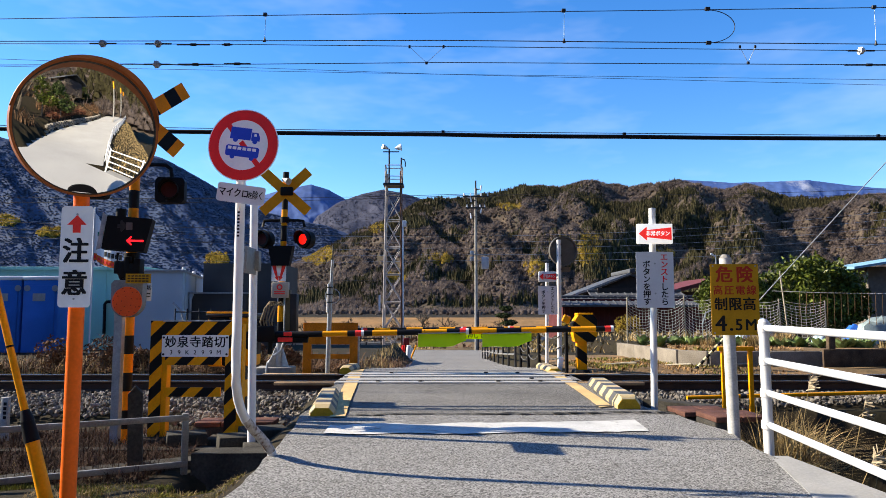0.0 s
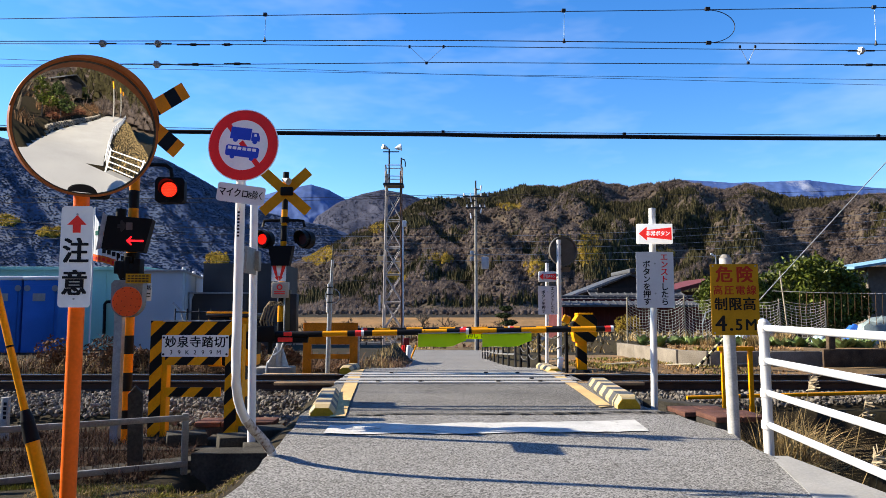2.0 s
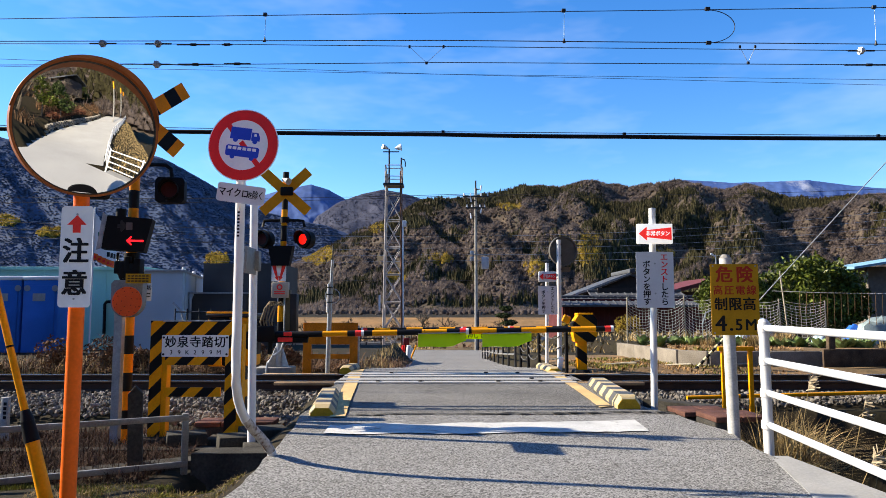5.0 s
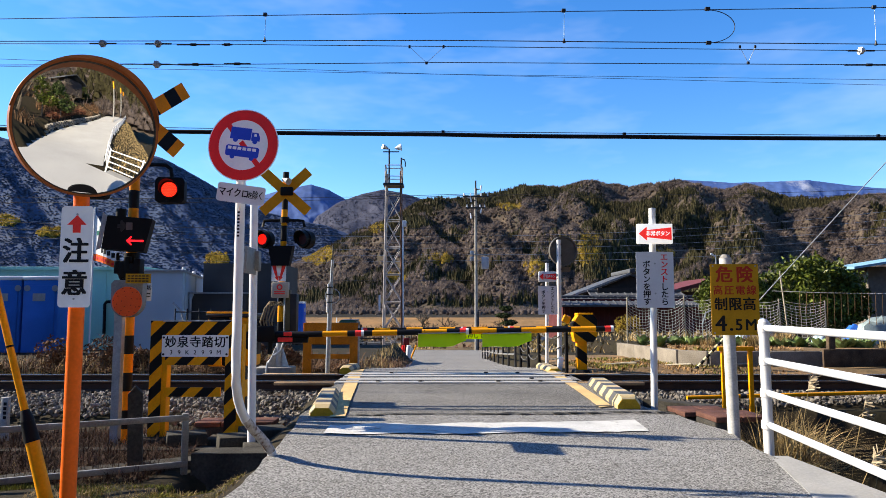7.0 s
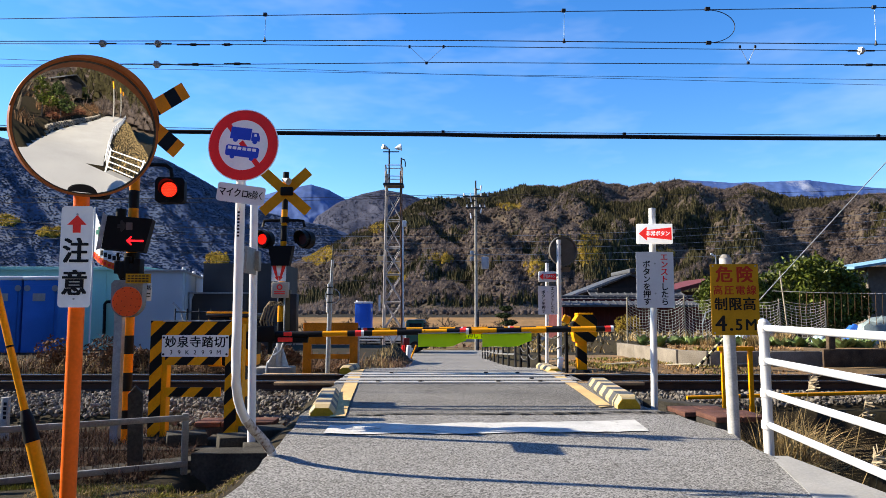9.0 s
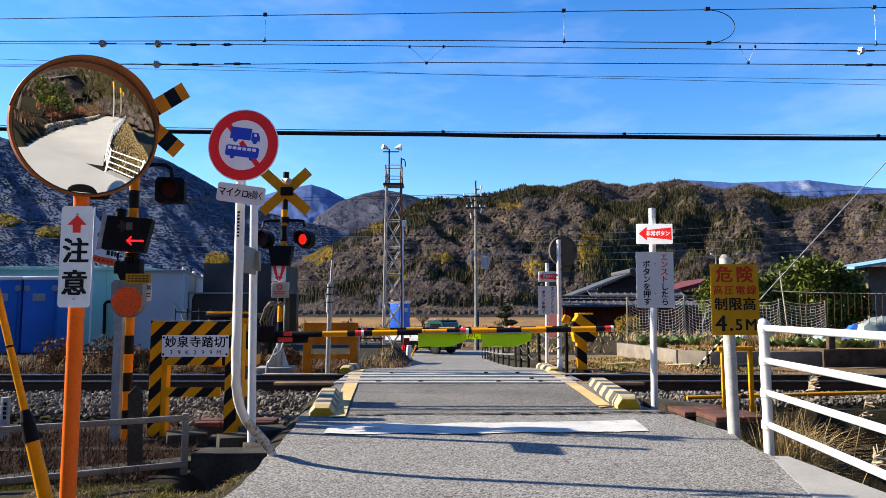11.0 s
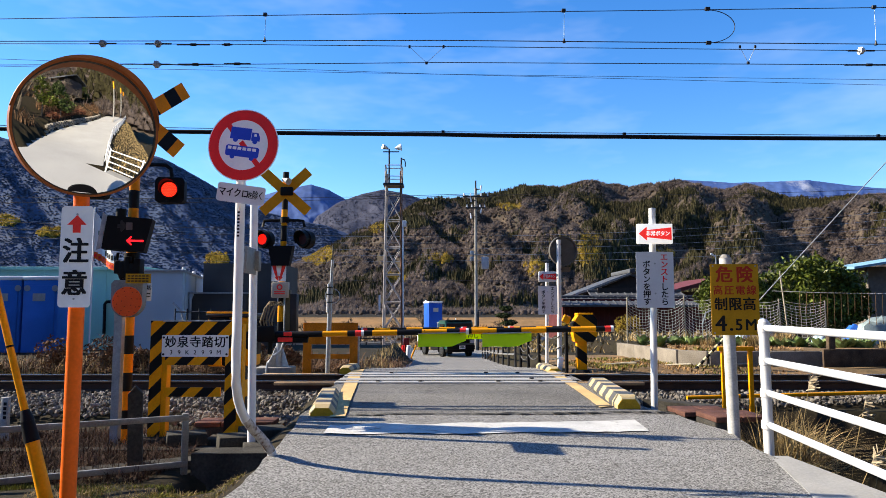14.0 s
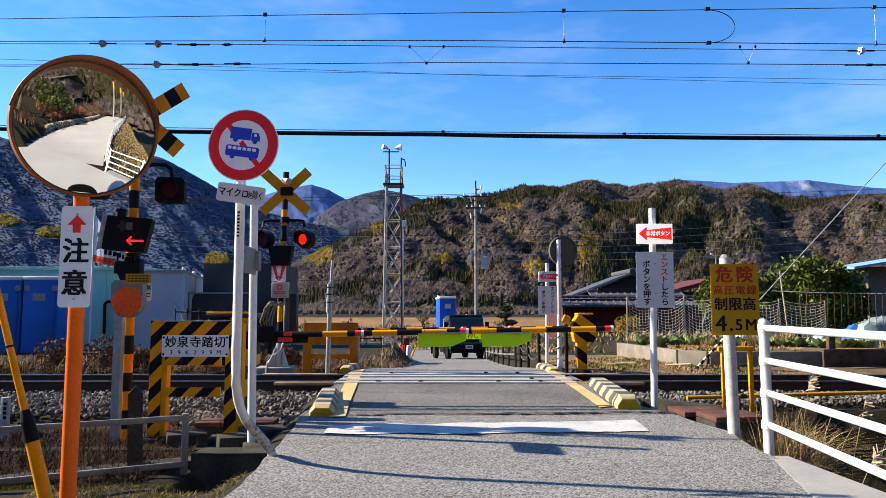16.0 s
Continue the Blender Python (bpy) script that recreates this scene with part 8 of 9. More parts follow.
def garden():
    # retaining wall: long concrete blocks
    w = thing("wall_garden", (0, 0, 0), "grey concrete retaining wall of the garden", "wall", kind="structure")
    line = [Vector((4.62, 18.4, 0)), Vector((5.05, 15.0, 0)), Vector((5.5, 14.55, 0)), Vector((12.5, 14.75, 0))]
    for a, b in zip(line, line[1:]):
        n = max(1, round((b - a).length / 1.2))
        for k in range(n):
            p, q = a.lerp(b, k / n), a.lerp(b, (k + 1) / n)
            m = (p + q) / 2
            part("panel", box(bmesh.new(), (m.x, m.y, 0.12), ((q - p).length - 0.012, 0.14, 0.56), Matrix.Rotation(math.atan2(q.y - p.y, q.x - p.x), 4, "Z"), 0.008), GWALL, w)
    # net on poles
    NET = mat("net_cord", (0.72, 0.68, 0.64), 0.8, bump=0)
    POLE = mat("bamboo_cane", (0.45, 0.40, 0.30), 0.7, var=0.2, bump=0.05)
    t = thing("garden_net", (0, 19.0, 0.33), "sagging pale net on thin canes round the garden", "garden net")
    xs_ = [5.0, 5.75, 6.6, 7.4, 8.3, 9.2, 10.4]
    rs = np.random.RandomState(2)
    hs = [1.25 + rs.uniform(-.15, .25) for _ in xs_]
    for x, h in zip(xs_, hs):
        part("cane", rod(bmesh.new(), (x, 0, -0.05), (x + rs.uniform(-.08, .08), 0, h), 0.018, seg=6), POLE, t)
    for i, (a, b) in enumerate(zip(xs_, xs_[1:])):
        bm = bmesh.new()
        for r in range(13):
            za, zb = hs[i] * (0.98 - 0.055 * r), hs[i + 1] * (0.98 - 0.055 * r)
            pts = [(a + (b - a) * k / 8, 0, za + (zb - za) * k / 8 - (0.10 + 0.016 * r) * (1 - (2 * k / 8 - 1) ** 2)) for k in range(9)]
            tube(bm, pts, 0.0045, 4)
        for c in range(1, 9):
            x = a + (b - a) * c / 9
            tube(bm, [(x, 0, hs[i] * 0.9 - 0.08), (x + 0.02, 0, hs[i] * 0.3 - 0.2)], 0.003, 4)
        part("net", bm, NET, t, "sagging pale net")
    t = thing("garden_net", (0, 18.2, 0.3), "torn dark net on thin canes before the tree", "garden net")
    xs_ = [9.0, 11.0, 13.0]
    part("cane", rod(bmesh.new(), (8.74, -0.6, -0.3), (8.53, -0.6, 1.95), 0.02, seg=6), POLE, t, "leaning pale cane")
    for k in range(26):
        x = 9.3 + k * 0.18
        part("net_string", rod(bmesh.new(), (x, 0, 0.7 + 0.2 * math.sin(k)), (x + 0.02, 0, 1.42), 0.007, seg=4), DRYTWIG, t)
    part("top_string", tube(bmesh.new(), [(8.6, 0, 1.45), (10, 0, 1.4), (11.5, 0, 1.38), (13.8, 0, 1.5)], 0.008, 4), NET, t)
    for (x, y, r, h) in ((7.0, 18.0, 0.32, 0.95), (7.55, 18.4, 0.28, 0.75)):
        t = thing("cloche_hoop", (x, y, 0.33), "pale bent garden hoop", "garden hoop", "garden hoops")
        part("hoop", tube(bmesh.new(), [(-r, 0, -0.05), (-r, 0, h * 0.6), (-r * 0.7, 0, h * 0.9), (0, 0, h), (r * 0.7, 0, h * 0.9), (r, 0, h * 0.6), (r, 0, -0.05)], 0.02, 6), GALV, t)
    # vegetables in a row
    rs = np.random.RandomState(8)
    for k in range(22):
        x, y = 4.95 + k * 0.22 + rs.uniform(-.1, .1), 17.4 - k * 0.085 + rs.uniform(-.2, .2)
        t = thing("cabbage_plant", (x, y, 0.33), "leafy green vegetable plant in the garden bed", "vegetable", "vegetables")
        bm = bmesh.new()
        for j in range(26):
            a, up, L = rs.uniform(0, 6.28), rs.uniform(0.7, 2.4), rs.uniform(0.2, 0.44)
            d = Vector((math.cos(a), math.sin(a), up)).normalized()
            s = Vector((-math.sin(a), math.cos(a), 0)) * L * 0.22
            p1, p2 = d * L * 0.6, d * L + Vector((0, 0, -0.06))
            vs = [bm.verts.new(v) for v in (Vector((0, 0, 0)), p1 + s, p2, p1 - s)]
            bm.faces.new(vs)
        part("leaves", bm, VEG, t, smooth=False)
    for x, y, h in ((7.2, 16.2, 0.55), (7.9, 16.4, 0.5), (9.0, 16.0, 0.5), (8.5, 17.5, 0.5), (10.4, 16.2, 0.45), (6.3, 16.6, 0.35)):
        blades("straw_bundle", [(x + random.gauss(0, .12), y + random.gauss(0, .1), 0.33, random.uniform(h * .6, h)) for _ in range(170)], DRYGRASS, "bundle of dry straw in the garden", "straw", 0.012, 0.9, int(x * 10))
    # tarps and sheets
    def tarp(x, y, z, w, d, h, material, label, seed):
        rs = np.random.RandomState(seed)
        bm = bmesh.new()
        n = 9
        G = [[bm.verts.new((w * (i / (n - 1) - .5), d * (j / (n - 1) - .5), h * (1 - (2 * i / (n - 1) - 1) ** 4) * (1 - (2 * j / (n - 1) - 1) ** 4) + rs.uniform(-.13, .13) * h)) for j in range(n)] for i in range(n)]
        for i in range(n - 1):
            for j in range(n - 1):
                bm.faces.new((G[i][j], G[i + 1][j], G[i + 1][j + 1], G[i][j + 1]))
        solo("tarpaulin", bm, material, label, "tarpaulin", "tarpaulins", at=Matrix.Translation((x, y, z)))
    TB = mat("bright_blue_tarp", (0.03, 0.16, 0.62), 0.4, var=0.15, scale=3, bump=0.2)
    TP = mat("pale_blue_sheet", (0.35, 0.50, 0.62), 0.35, var=0.15, scale=3, bump=0.2)
    tarp(8.6, 19.3, 0.3, 1.1, 0.8, 0.75, TP, "pale blue plastic sheet over a garden bed", 1)
    tarp(11.6, 19.8, 0.4, 0.5, 0.5, 0.42, TB, "bright blue tarpaulin over a heap", 2)
    tarp(12.45, 19.9, 0.4, 0.55, 0.5, 0.6, TB, "bright blue tarpaulin over a heap", 3)
    tarp(10.6, 19.4, 0.3, 0.7, 0.6, 0.35, TP, "pale blue plastic sheet over a garden bed", 4)
    tarp(11.5, 18.4, 0.33, 1.4, 0.6, 0.7, mat("clear_sheet", (0.30, 0.38, 0.38), 0.35, var=0.2, scale=4, bump=0.3), "dull translucent sheet along a garden bed", 5)
    # old sleepers and boards by the track
    for x, y, L, a, z in ((9.4, 14.2, 0.9, 90, 0.35), (7.9, 14.3, 0.8, 90, 0.3)):
        solo("timber_post", box(bmesh.new(), (0, 0, 0), (0.14, 0.12, 0.85), None, 0.015), WOODSL, "old grey timber post beside the track", "post", "timber posts", at=pose(x, y, z, 0, 2, 0))
    solo("timber_board", box(bmesh.new(), (0, 0, 0), (2.6, 0.06, 0.36), None, 0.01), WOODSL, "dark weathered board between timber posts", "board", at=pose(9.0, 14.3, 0.28, 0, 0, 3))
    for k in range(9):
        x, y = random.uniform(3.6, 6.6), random.uniform(13.6, 15.5)
        solo("broken_cane", rod(bmesh.new(), (-random.uniform(.15, .4), 0, 0), (random.uniform(.15, .4), 0, 0.05), 0.016, seg=6), POLE, "broken pale cane lying on the grass", "cane", "loose canes", at=pose(x, y, gz(x, y) + 0.05, 0, 0, random.uniform(-60, 60)))


houses()
garden()


# ---- behind the approach, as the traffic mirror shows it ----
def behind():
    w = thing("wall_roadside", (0, 0, 0), "dry stone retaining wall beside the side road", "wall", kind="structure")
    STN = mat("grey_field_stone", (0.30, 0.27, 0.23), 0.95, var=0.3, scale=5, fine=30, bump=0.5, per_piece=0.35)
    stone_meshes = []
    for k in range(4):
        bm = bmesh.new()
        rs = np.random.RandomState(k)
        box(bm, (0, 0, 0), (0.56, 0.34, 0.28), None, 0.05)
        for v in bm.verts:
            v.co += Vector(rs.normal(0, 0.015, 3))
        stone_meshes.append(finish("stone", bm, STN, True))
    rs = np.random.RandomState(3)
    x = 5.0
    while x < 24:
        x += 0.55
        for r in range(3):
            o = new("stone", stone_meshes[rs.randint(4)])
            o.parent = w
            xx = x + (0.28 if r % 2 else 0) + rs.uniform(-.04, .04)
            o.matrix_basis = pose(xx, float(bend_wall(xx)) + 0.05, float(bend_z(xx)) + 0.15 + r * 0.29, rs.uniform(-4, 4), rs.uniform(-3, 3), -28 + rs.uniform(-8, 8))
    t = thing("hillside_house", (21.5, -19.5, 9.0), "dark house with a tiled roof on the slope", "house")
    part("wall", box(bmesh.new(), (0, 0, 0.8), (6, 5, 4.0)), mat("dark_house_wall", (0.09, 0.07, 0.06), 0.8), t, smooth=False)
    bm = bmesh.new()
    prism(bm, [(-4, 2.6), (0, 4.6), (4, 2.6), (4, 2.4), (0, 4.4), (-4, 2.4)], -3.3, 3.3)
    part("roof", bm, ROOF, t, "grey tiled roof", smooth=False)
    RED_BUSH = mat("red_brown_leaves", (0.20, 0.075, 0.045), 0.9, var=0.3, bump=0, fine=6, scale=2, per_piece=0.5)
    for i, (x, y, r) in enumerate(((7.6, -8.0, 0.8), (9.2, -8.7, 1.0), (11.0, -9.2, 1.1), (13.2, -9.9, 1.0), (15.5, -10.3, 0.9))):
        leafy_tree("red_bush", x, y, gz(x, y), [((0, 0, r * 0.8), (r, r, r * 0.7)), ((r * 0.8, 0.1, r * 0.7), (r * 0.8, r * 0.8, r * 0.6))], 1100, 0.16, RED_BUSH, "rounded red-brown bush above the stone wall", "bush", r * 0.8, 170 + i, "red bushes")
    for k, (x, y) in enumerate(((22.6, -6.9), (32.5, -8.9), (42.0, -11.5))):
        p = thing("utility_pole", (x, y, float(bend_z(x))), "pale utility pole with a yellow upper sleeve", "utility pole", "utility poles")
        part("pole", rod(bmesh.new(), (0, 0, -0.5), (0, 0, 9.2), 0.14, 0.11, seg=10), CONCP, p)
        part("sleeve", rod(bmesh.new(), (0, 0, 7.6), (0, 0, 9.3), 0.17, 0.17, seg=10), YELLOW, p, "yellow sleeve")
    spots_ = [(9, -8), (12, -12), (15, -15), (7, -9), (18, -14), (24, -20), (28, -19), (13, -18), (20, -25), (33, -24), (10, -15), (38, -26), (26, -27), (4, -9), (2, -8)]
    for i, (x, y) in enumerate(spots_):
        z = gz(x, y)
        if i % 3 == 0:
            leafy_tree("evergreen_tree", x, y, z, [((0, 0, 3.2), (1.3, 1.3, 1.6)), ((0.6, 0.3, 2.2), (1.4, 1.3, 1.1)), ((-0.6, 0, 4.4), (0.9, 0.9, 1.1))], 1500, 0.34, LEAF if i % 2 else PINE, "evergreen tree on the slope above the wall", "tree", 3.2, 60 + i)
        else:
            bare_tree(x, y, z, 5.5 + (i % 4), 80 + i, "bare brown tree on the slope above the wall")
    blades("slope_brush", scatter(14000, 2, 46, -34, -5, 0.5, 1.6, 31, 0.25, lambda x, y: y < bend_wall(x) - 0.4), DRYTWIG, "red-brown winter brush on the slope", "brush", 0.06, 1.0)
    blades("bank_grass", scatter(6000, 3.2, 30, -6, 8.0, 0.06, 0.3, 32, 0.0, lambda x, y: (bend_edge(x) + 0.25 < y) & (y < bend_edge(x) + 6) & ((y < 4.2) | (x > 6))), DRYGRASS, "dry yellow grass on the bank below the fence", "dead grass", 0.03, 1.2)


behind()


# ---- the truck that turns in from the side road ----
def truck():
    TEAL = mat("dark_teal_paint", (0.008, 0.085, 0.072), 0.3, var=0.12, scale=2, bump=0.0, coat=0.4)
    GLASS = mat("dark_windscreen", (0.012, 0.015, 0.018), 0.08, bump=0)
    TYRE = mat("tyre_rubber", (0.018, 0.018, 0.018), 0.85, var=0.2)
    BEDW = mat("white_truck_bed", (0.78, 0.78, 0.76), 0.5, var=0.15, scale=2, bump=0.05)
    TBLUE = mat("cabin_blue", (0.015, 0.11, 0.55), 0.4, var=0.12, scale=1.5, bump=0.03)
    t = thing("flatbed_truck", (-40, 45.5, -1.44), "dark teal flatbed truck with white drop sides", "truck")
    # x runs forward, origin on the ground below the rear axle
    prof_ = [(2.35, 0.42), (3.42, 0.42), (3.46, 0.62), (3.44, 1.02), (3.22, 1.78), (3.1, 1.86), (2.3, 1.86), (2.22, 1.80), (2.22, 0.6)]
    part("cab", prism(bmesh.new(), prof_, -0.76, 0.76), TEAL, t, "dark teal cab", smooth=False)
    part("windscreen", box(bmesh.new(), (3.345, 0, 1.40), (0.02, 1.36, 0.66), Matrix.Rotation(radians(-16.2), 4, "Y"), 0.004), GLASS, t, "dark windscreen", smooth=False)
    part("roof_front", box(bmesh.new(), (2.75, 0, 1.875), (0.95, 1.44, 0.05), None, 0.02), mat("black_roof", (0.02, 0.025, 0.025), 0.35), t, "dark roof panel")
    for s in (-1, 1):
        d = part("door", box(bmesh.new(), (2.8, s * 0.765, 0.98), (0.85, 0.02, 0.95), None, 0.006), TEAL, t)
        part("door_window", box(bmesh.new(), (2.76, s * 0.77, 1.45), (0.72, 0.02, 0.48), None, 0.006), GLASS, d, "dark side window", smooth=False)
        m = part("wing_mirror", box(bmesh.new(), (3.3, s * 0.92, 1.45), (0.06, 0.17, 0.28), None, 0.02), BLACK, t)
        part("mirror_stay", rod(bmesh.new(), (3.2, s * 0.76, 1.3), (3.3, s * 0.88, 1.35), 0.015, seg=6), BLACK, m)
        part("headlight", prism(bmesh.new(), rrect(0.24, 0.16, 0.03), -0.01, 0.01, Matrix.Rotation(radians(90), 3, "Z"), (3.46, s * 0.64, 0.78)), mat("headlight_glass_%d" % (s + 1), (0.6, 0.6, 0.58), 0.15), t, "clear headlight", smooth=False)
        part("indicator", box(bmesh.new(), (3.445, s * 0.76, 0.93), (0.04, 0.08, 0.08), None, 0.01), mat("amber_%d" % (s + 1), (0.7, 0.2, 0.02), 0.3), t, "amber indicator")
    part("grille", box(bmesh.new(), (3.455, 0, 0.82), (0.03, 0.95, 0.2), None, 0.006), BLACK, t)
    bp = part("bumper", box(bmesh.new(), (3.47, 0, 0.50), (0.10, 1.54, 0.24), None, 0.03), BLACK, t, "dark bumper")
    part("number_plate", box(bmesh.new(), (3.525, 0.05, 0.50), (0.01, 0.33, 0.165)), WHITE, bp, "white number plate", smooth=False)
    for z, w in ((0.53, 0.2), (0.475, 0.26)):
        part("plate_bar", box(bmesh.new(), (3.532, 0.05, z), (0.006, w, 0.035)), mat("plate_bar_%d" % int(z * 1000), (0.05, 0.12, 0.06), 0.5, bump=0), bp, smooth=False)
    part("front_valance", box(bmesh.new(), (3.30, 0, 0.36), (0.30, 1.5, 0.22), None, 0.03), BLACK, t, "black lower valance")
    for s in (-1, 1):
        part("side_skirt", box(bmesh.new(), (1.4, s * 0.62, 0.46), (1.5, 0.05, 0.34), None, 0.02), BLACK, t, "black side skirt")
        part("mud_flap", box(bmesh.new(), (-0.42, s * 0.72, 0.42), (0.03, 0.3, 0.42), None, 0.006), BLACK, t, "black mud flap")
        part("wheel_arch", box(bmesh.new(), (2.36, s * 0.70, 0.42), (0.05, 0.3, 0.40), None, 0.01), BLACK, t)
    part("chassis", box(bmesh.new(), (1.1, 0, 0.52), (4.4, 0.7, 0.16), None, 0.01), DARK, t)
    part("bed", box(bmesh.new(), (0.55, 0, 0.78), (3.2, 1.66, 0.10), None, 0.01), BEDW, t, "white load bed")
    for s in (-1, 1):
        g = part("side_board", box(bmesh.new(), (0.55, s * 0.82, 0.91), (3.2, 0.04, 0.42), None, 0.008), BEDW, t, "white drop side")
        for k in range(4):
            part("latch", box(bmesh.new(), (-0.8 + k * 0.9, s * 0.85, 1.0), (0.05, 0.03, 0.2), None, 0.006), GALV, g)
    part("tail_board", box(bmesh.new(), (-1.05, 0, 0.98), (0.04, 1.66, 0.34), None, 0.008), BEDW, t, "white tail board")
    part("head_guard", tube(bmesh.new(), [(2.12, -0.78, 0.8), (2.12, -0.78, 1.75), (2.12, 0.78, 1.75), (2.12, 0.78, 0.8)], 0.03, 8), WHITE, t, "white head guard")
    part("stake", rod(bmesh.new(), (1.9, 0.35, 0.8), (1.9, 0.35, 2.0), 0.03, seg=8), WHITE, t, "white upright stake")
    part("crate", box(bmesh.new(), (1.75, -0.25, 1.1), (0.4, 0.5, 0.6), None, 0.02), mat("dark_blue_crate", (0.01, 0.04, 0.18), 0.5), t, "dark blue crate")
    wheels = []
    for x in (0.0, 2.75):
        for s in (-1, 1):
            bm = bmesh.new()
            rod(bm, (0, -0.09, 0), (0, 0.09, 0), 0.33, seg=28)
            w = part("wheel", bm, TYRE, t, "black tyre", Matrix.Translation((x, s * 0.72, 0.33)))
            part("rim", rod(bmesh.new(), (0, s * 0.085, 0), (0, s * 0.097, 0), 0.2, seg=20), DARK, w, "dark steel rim")
            for k in range(5):
                a = k * 1.2566
                part("wheel_nut", rod(bmesh.new(), (0.1 * math.cos(a), s * 0.095, 0.1 * math.sin(a)), (0.1 * math.cos(a), s * 0.112, 0.1 * math.sin(a)), 0.018, seg=6), DARK, w)
            wheels.append((w, x, s))
    # the cabin it carries
    c = thing("portable_toilet", (-40, 45.5, -1.44), "blue portable toilet cabin with a white roof on the truck", "portable toilet", "portable toilets")
    part("cabin", box(bmesh.new(), (0, 0, 0.94), (0.78, 0.80, 1.84), None, 0.03), TBLUE, c)
    part("roof", box(bmesh.new(), (0, 0, 1.89), (0.83, 0.85, 0.10), None, 0.035), WHITE, c, "white roof")
    d = part("door", box(bmesh.new(), (0.395, 0, 0.95), (0.02, 0.64, 1.65), None, 0.008), TBLUE, c)
    part("notice", box(bmesh.new(), (0.408, 0.0, 1.5), (0.008, 0.3, 0.2)), mat("pale_notice", (0.5, 0.5, 0.45), 0.5), d, "pale notice", smooth=False)
    part("fold", box(bmesh.new(), (0, -0.405, 0.95), (0.5, 0.02, 1.6), None, 0.006), TBLUE, c)
    part("vent_pipe", rod(bmesh.new(), (-0.3, -0.3, 1.85), (-0.3, -0.3, 2.02), 0.05, seg=10), WHITE, c)
    return t, wheels, c


def enlarge(th, kx, ky, kz):
    """Scales the meshes and places of a thing's parts."""
    k = Matrix.Diagonal((kx, ky, kz, 1))
    for ob in th.children_recursive:
        ob.data.transform(k)
        ob.matrix_basis.translation = k @ ob.matrix_basis.translation


the_truck, truck_wheels, truck_cabin = truck()
enlarge(the_truck, 1.1, 1.1, 1.1)
enlarge(truck_cabin, 1.28, 1.1, 1.2)
CABIN_AT = Matrix.Translation((-0.44, -0.13, 0.915))


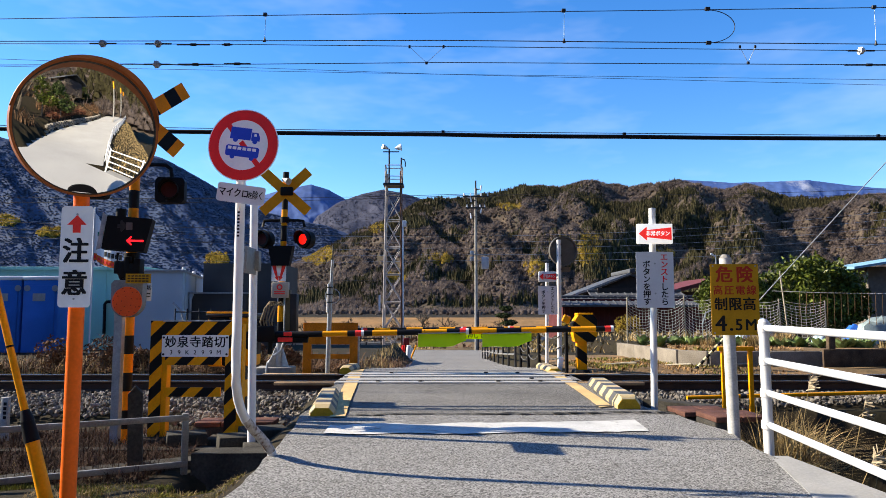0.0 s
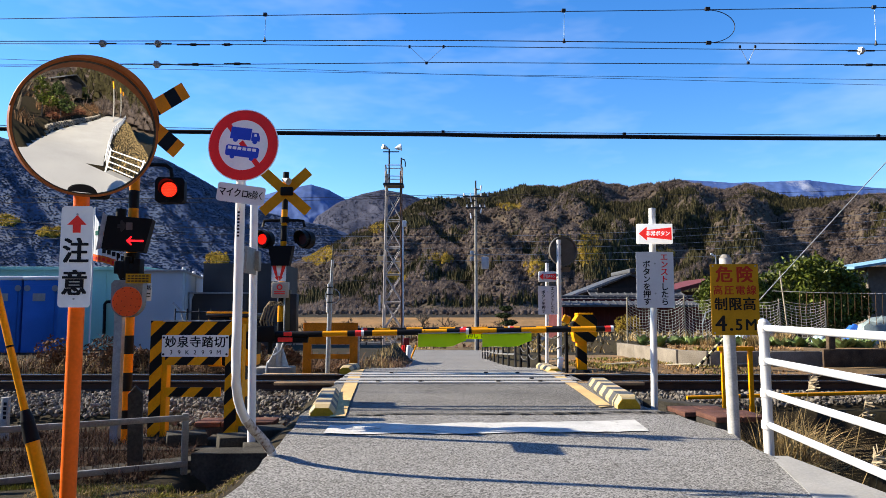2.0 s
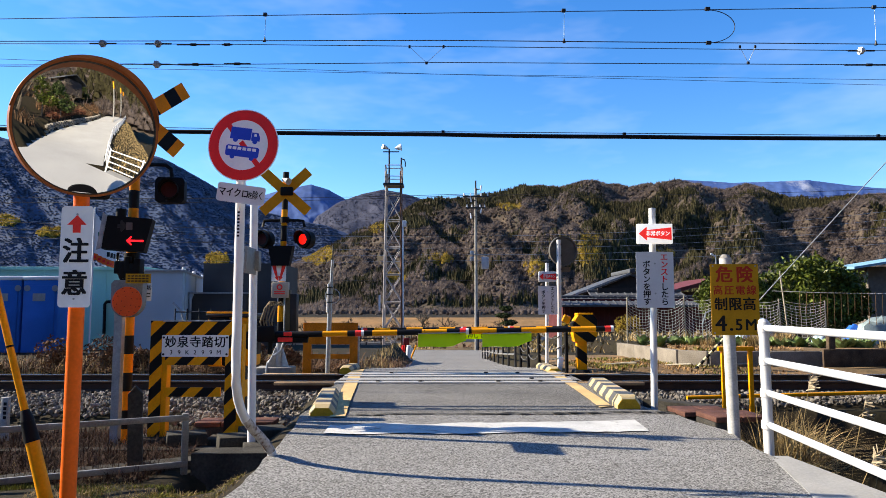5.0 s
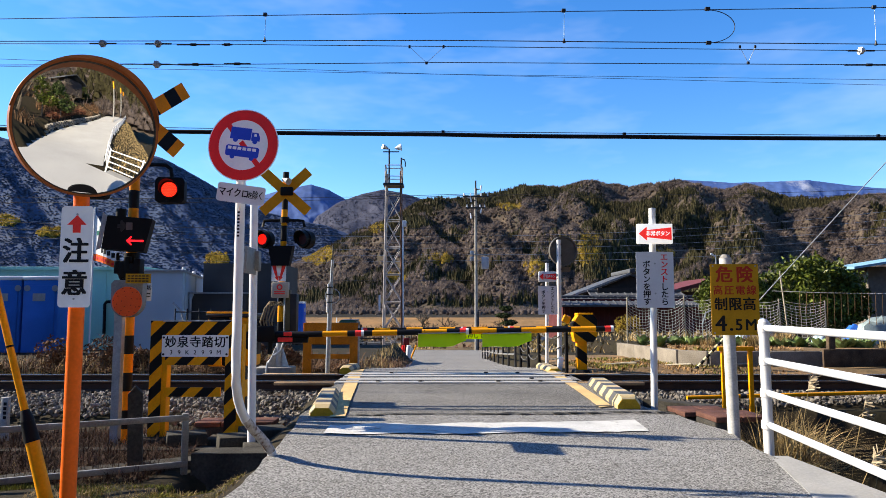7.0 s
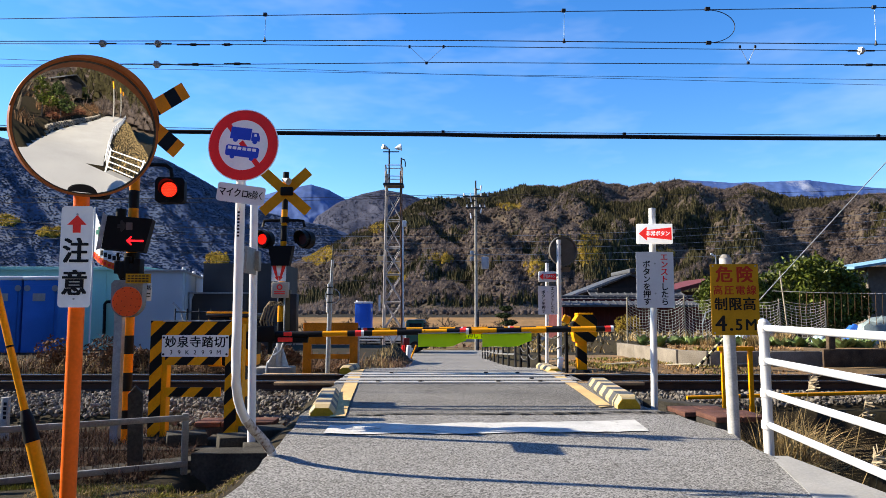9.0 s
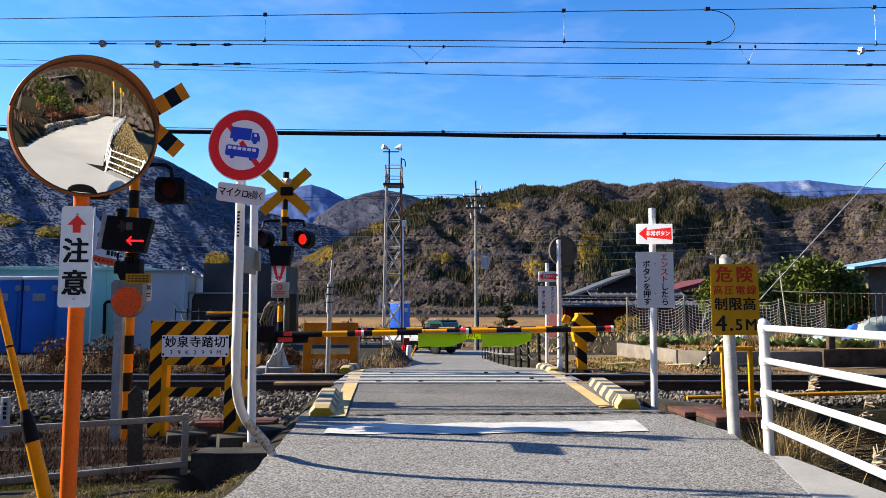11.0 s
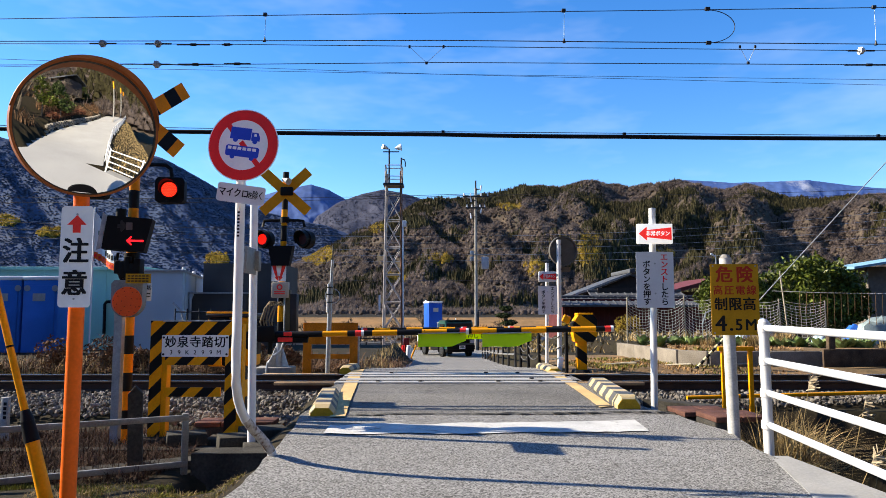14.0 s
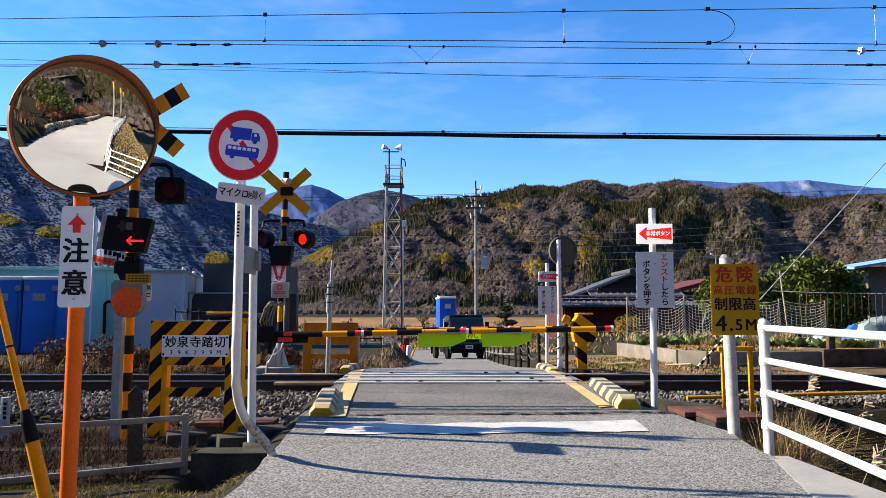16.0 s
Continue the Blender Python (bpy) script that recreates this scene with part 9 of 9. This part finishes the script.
# ---- what moves ----
def motions():
    # truck: seconds, rear axle x, y, heading in degrees (0 runs to the right, -90 towards the crossing)
    plan = TRUCK_PLAN
    tt = np.array([p[0] for p in plan])
    rows_t, rows_c, dist, last = [], [], [0.0], None
    times = list(np.arange(0, 16.01, 0.25))
    for s in times:
        x, y, h = (float(np.interp(s, tt, [p[k] for p in plan])) for k in (1, 2, 3))
        fx, fy = x + 3.03 * math.cos(radians(h)), y + 3.03 * math.sin(radians(h))
        z0, z1 = float(prof(y)), float(prof(fy))
        m = Matrix.Translation((x, y, z0 + 0.012)) @ Matrix.Rotation(radians(h), 4, "Z") @ Matrix.Rotation(-math.atan2(z1 - z0, 3.03), 4, "Y")
        rows_t.append((float(s), m))
        rows_c.append((float(s), m @ CABIN_AT))
        if last:
            dist.append(dist[-1] + math.hypot(x - last[0], y - last[1]))
        last = (x, y)
    walk(the_truck, rows_t)
    walk(truck_cabin, rows_c)
    for w, x, s in truck_wheels:
        rows, fine = [], []
        for a, b, d0, d1 in zip(times, times[1:], dist, dist[1:]):
            n = max(1, math.ceil((d1 - d0) / 0.363 / radians(80)))
            fine += [(a + (b - a) * k / n, d0 + (d1 - d0) * k / n) for k in range(n)]
        fine.append((times[-1], dist[-1]))
        walk(w, [(float(t_), Matrix.Translation((x * 1.1, s * 0.792, 0.363)) @ Matrix.Rotation(d_ / 0.363, 4, "Y")) for t_, d_ in fine])
    # alternating lamps: each lit face sits before its dark lens while it is on
    on, off = Matrix.Translation((0, -0.006, 0)), Matrix.Translation((0, 0.05, 0))
    A = 0.45
    edges = []
    k = 0
    while A + 0.6 * k < 16:
        edges.append((A + 0.6 * k, k % 2 == 0))
        k += 1
    for lamp, first in ((near_lit, True), (far_lit_left, True), (far_lit_right, False)):
        rows, state = [], not first
        rows.append((0.0, on if state else off))
        for te, a_on in edges:
            rows.append((te - 1 / 30, on if state else off))
            state = a_on if first else not a_on
            rows.append((te, on if state else off))
        rows.append((16.0, on if state else off))
        walk(lamp, rows)
    # flag: strips swing about the pole in a running wave
    for i, s in enumerate(flag_strips):
        rows = []
        for q in np.arange(0, 16.01, 0.1):
            x = y = 0.0
            for j in range(i):
                a = radians(flag_angle(q, j))
                x += 0.13 * math.cos(a)
                y += 0.13 * math.sin(a)
            rows.append((float(q), Matrix.Translation((x, y, 0.05 * math.sin(q * 5 - i * 0.5))) @ Matrix.Rotation(radians(flag_angle(q, i)), 4, "Z")))
        walk(s, rows)


def flag_angle(q, j):
    return -17 + 18 * math.sin(2 * math.pi * q / 1.15 - j * 0.75) + 14 * math.sin(2 * math.pi * q / 2.7 + j * 0.5 + 1) + 18 * math.sin(q * 0.9) * (j / 9)


TRUCK_PLAN = [(0, -31.5, 45.5, 0), (4.0, -18.9, 45.5, 0), (7.0, -9.07, 45.5, 0), (7.4, -7.9, 45.5, 0), (8.0, -6.19, 45.5, 0), (8.4, -5.48, 45.5, -1), (8.8, -4.95, 45.5, -3), (9.2, -4.45, 45.52, -7),
              (10.2, -3.25, 45.6, -23), (11.0, -2.4, 45.65, -37), (11.5, -1.97, 45.6, -44), (12.0, -1.5, 45.42, -52), (12.5, -1.07, 45.15, -59), (13.5, -0.57, 44.1, -67), (14.5, -0.10, 42.1, -71.5), (15.2, 0.12, 39.7, -75), (16.0, 0.40, 37.0, -78)]
motions()
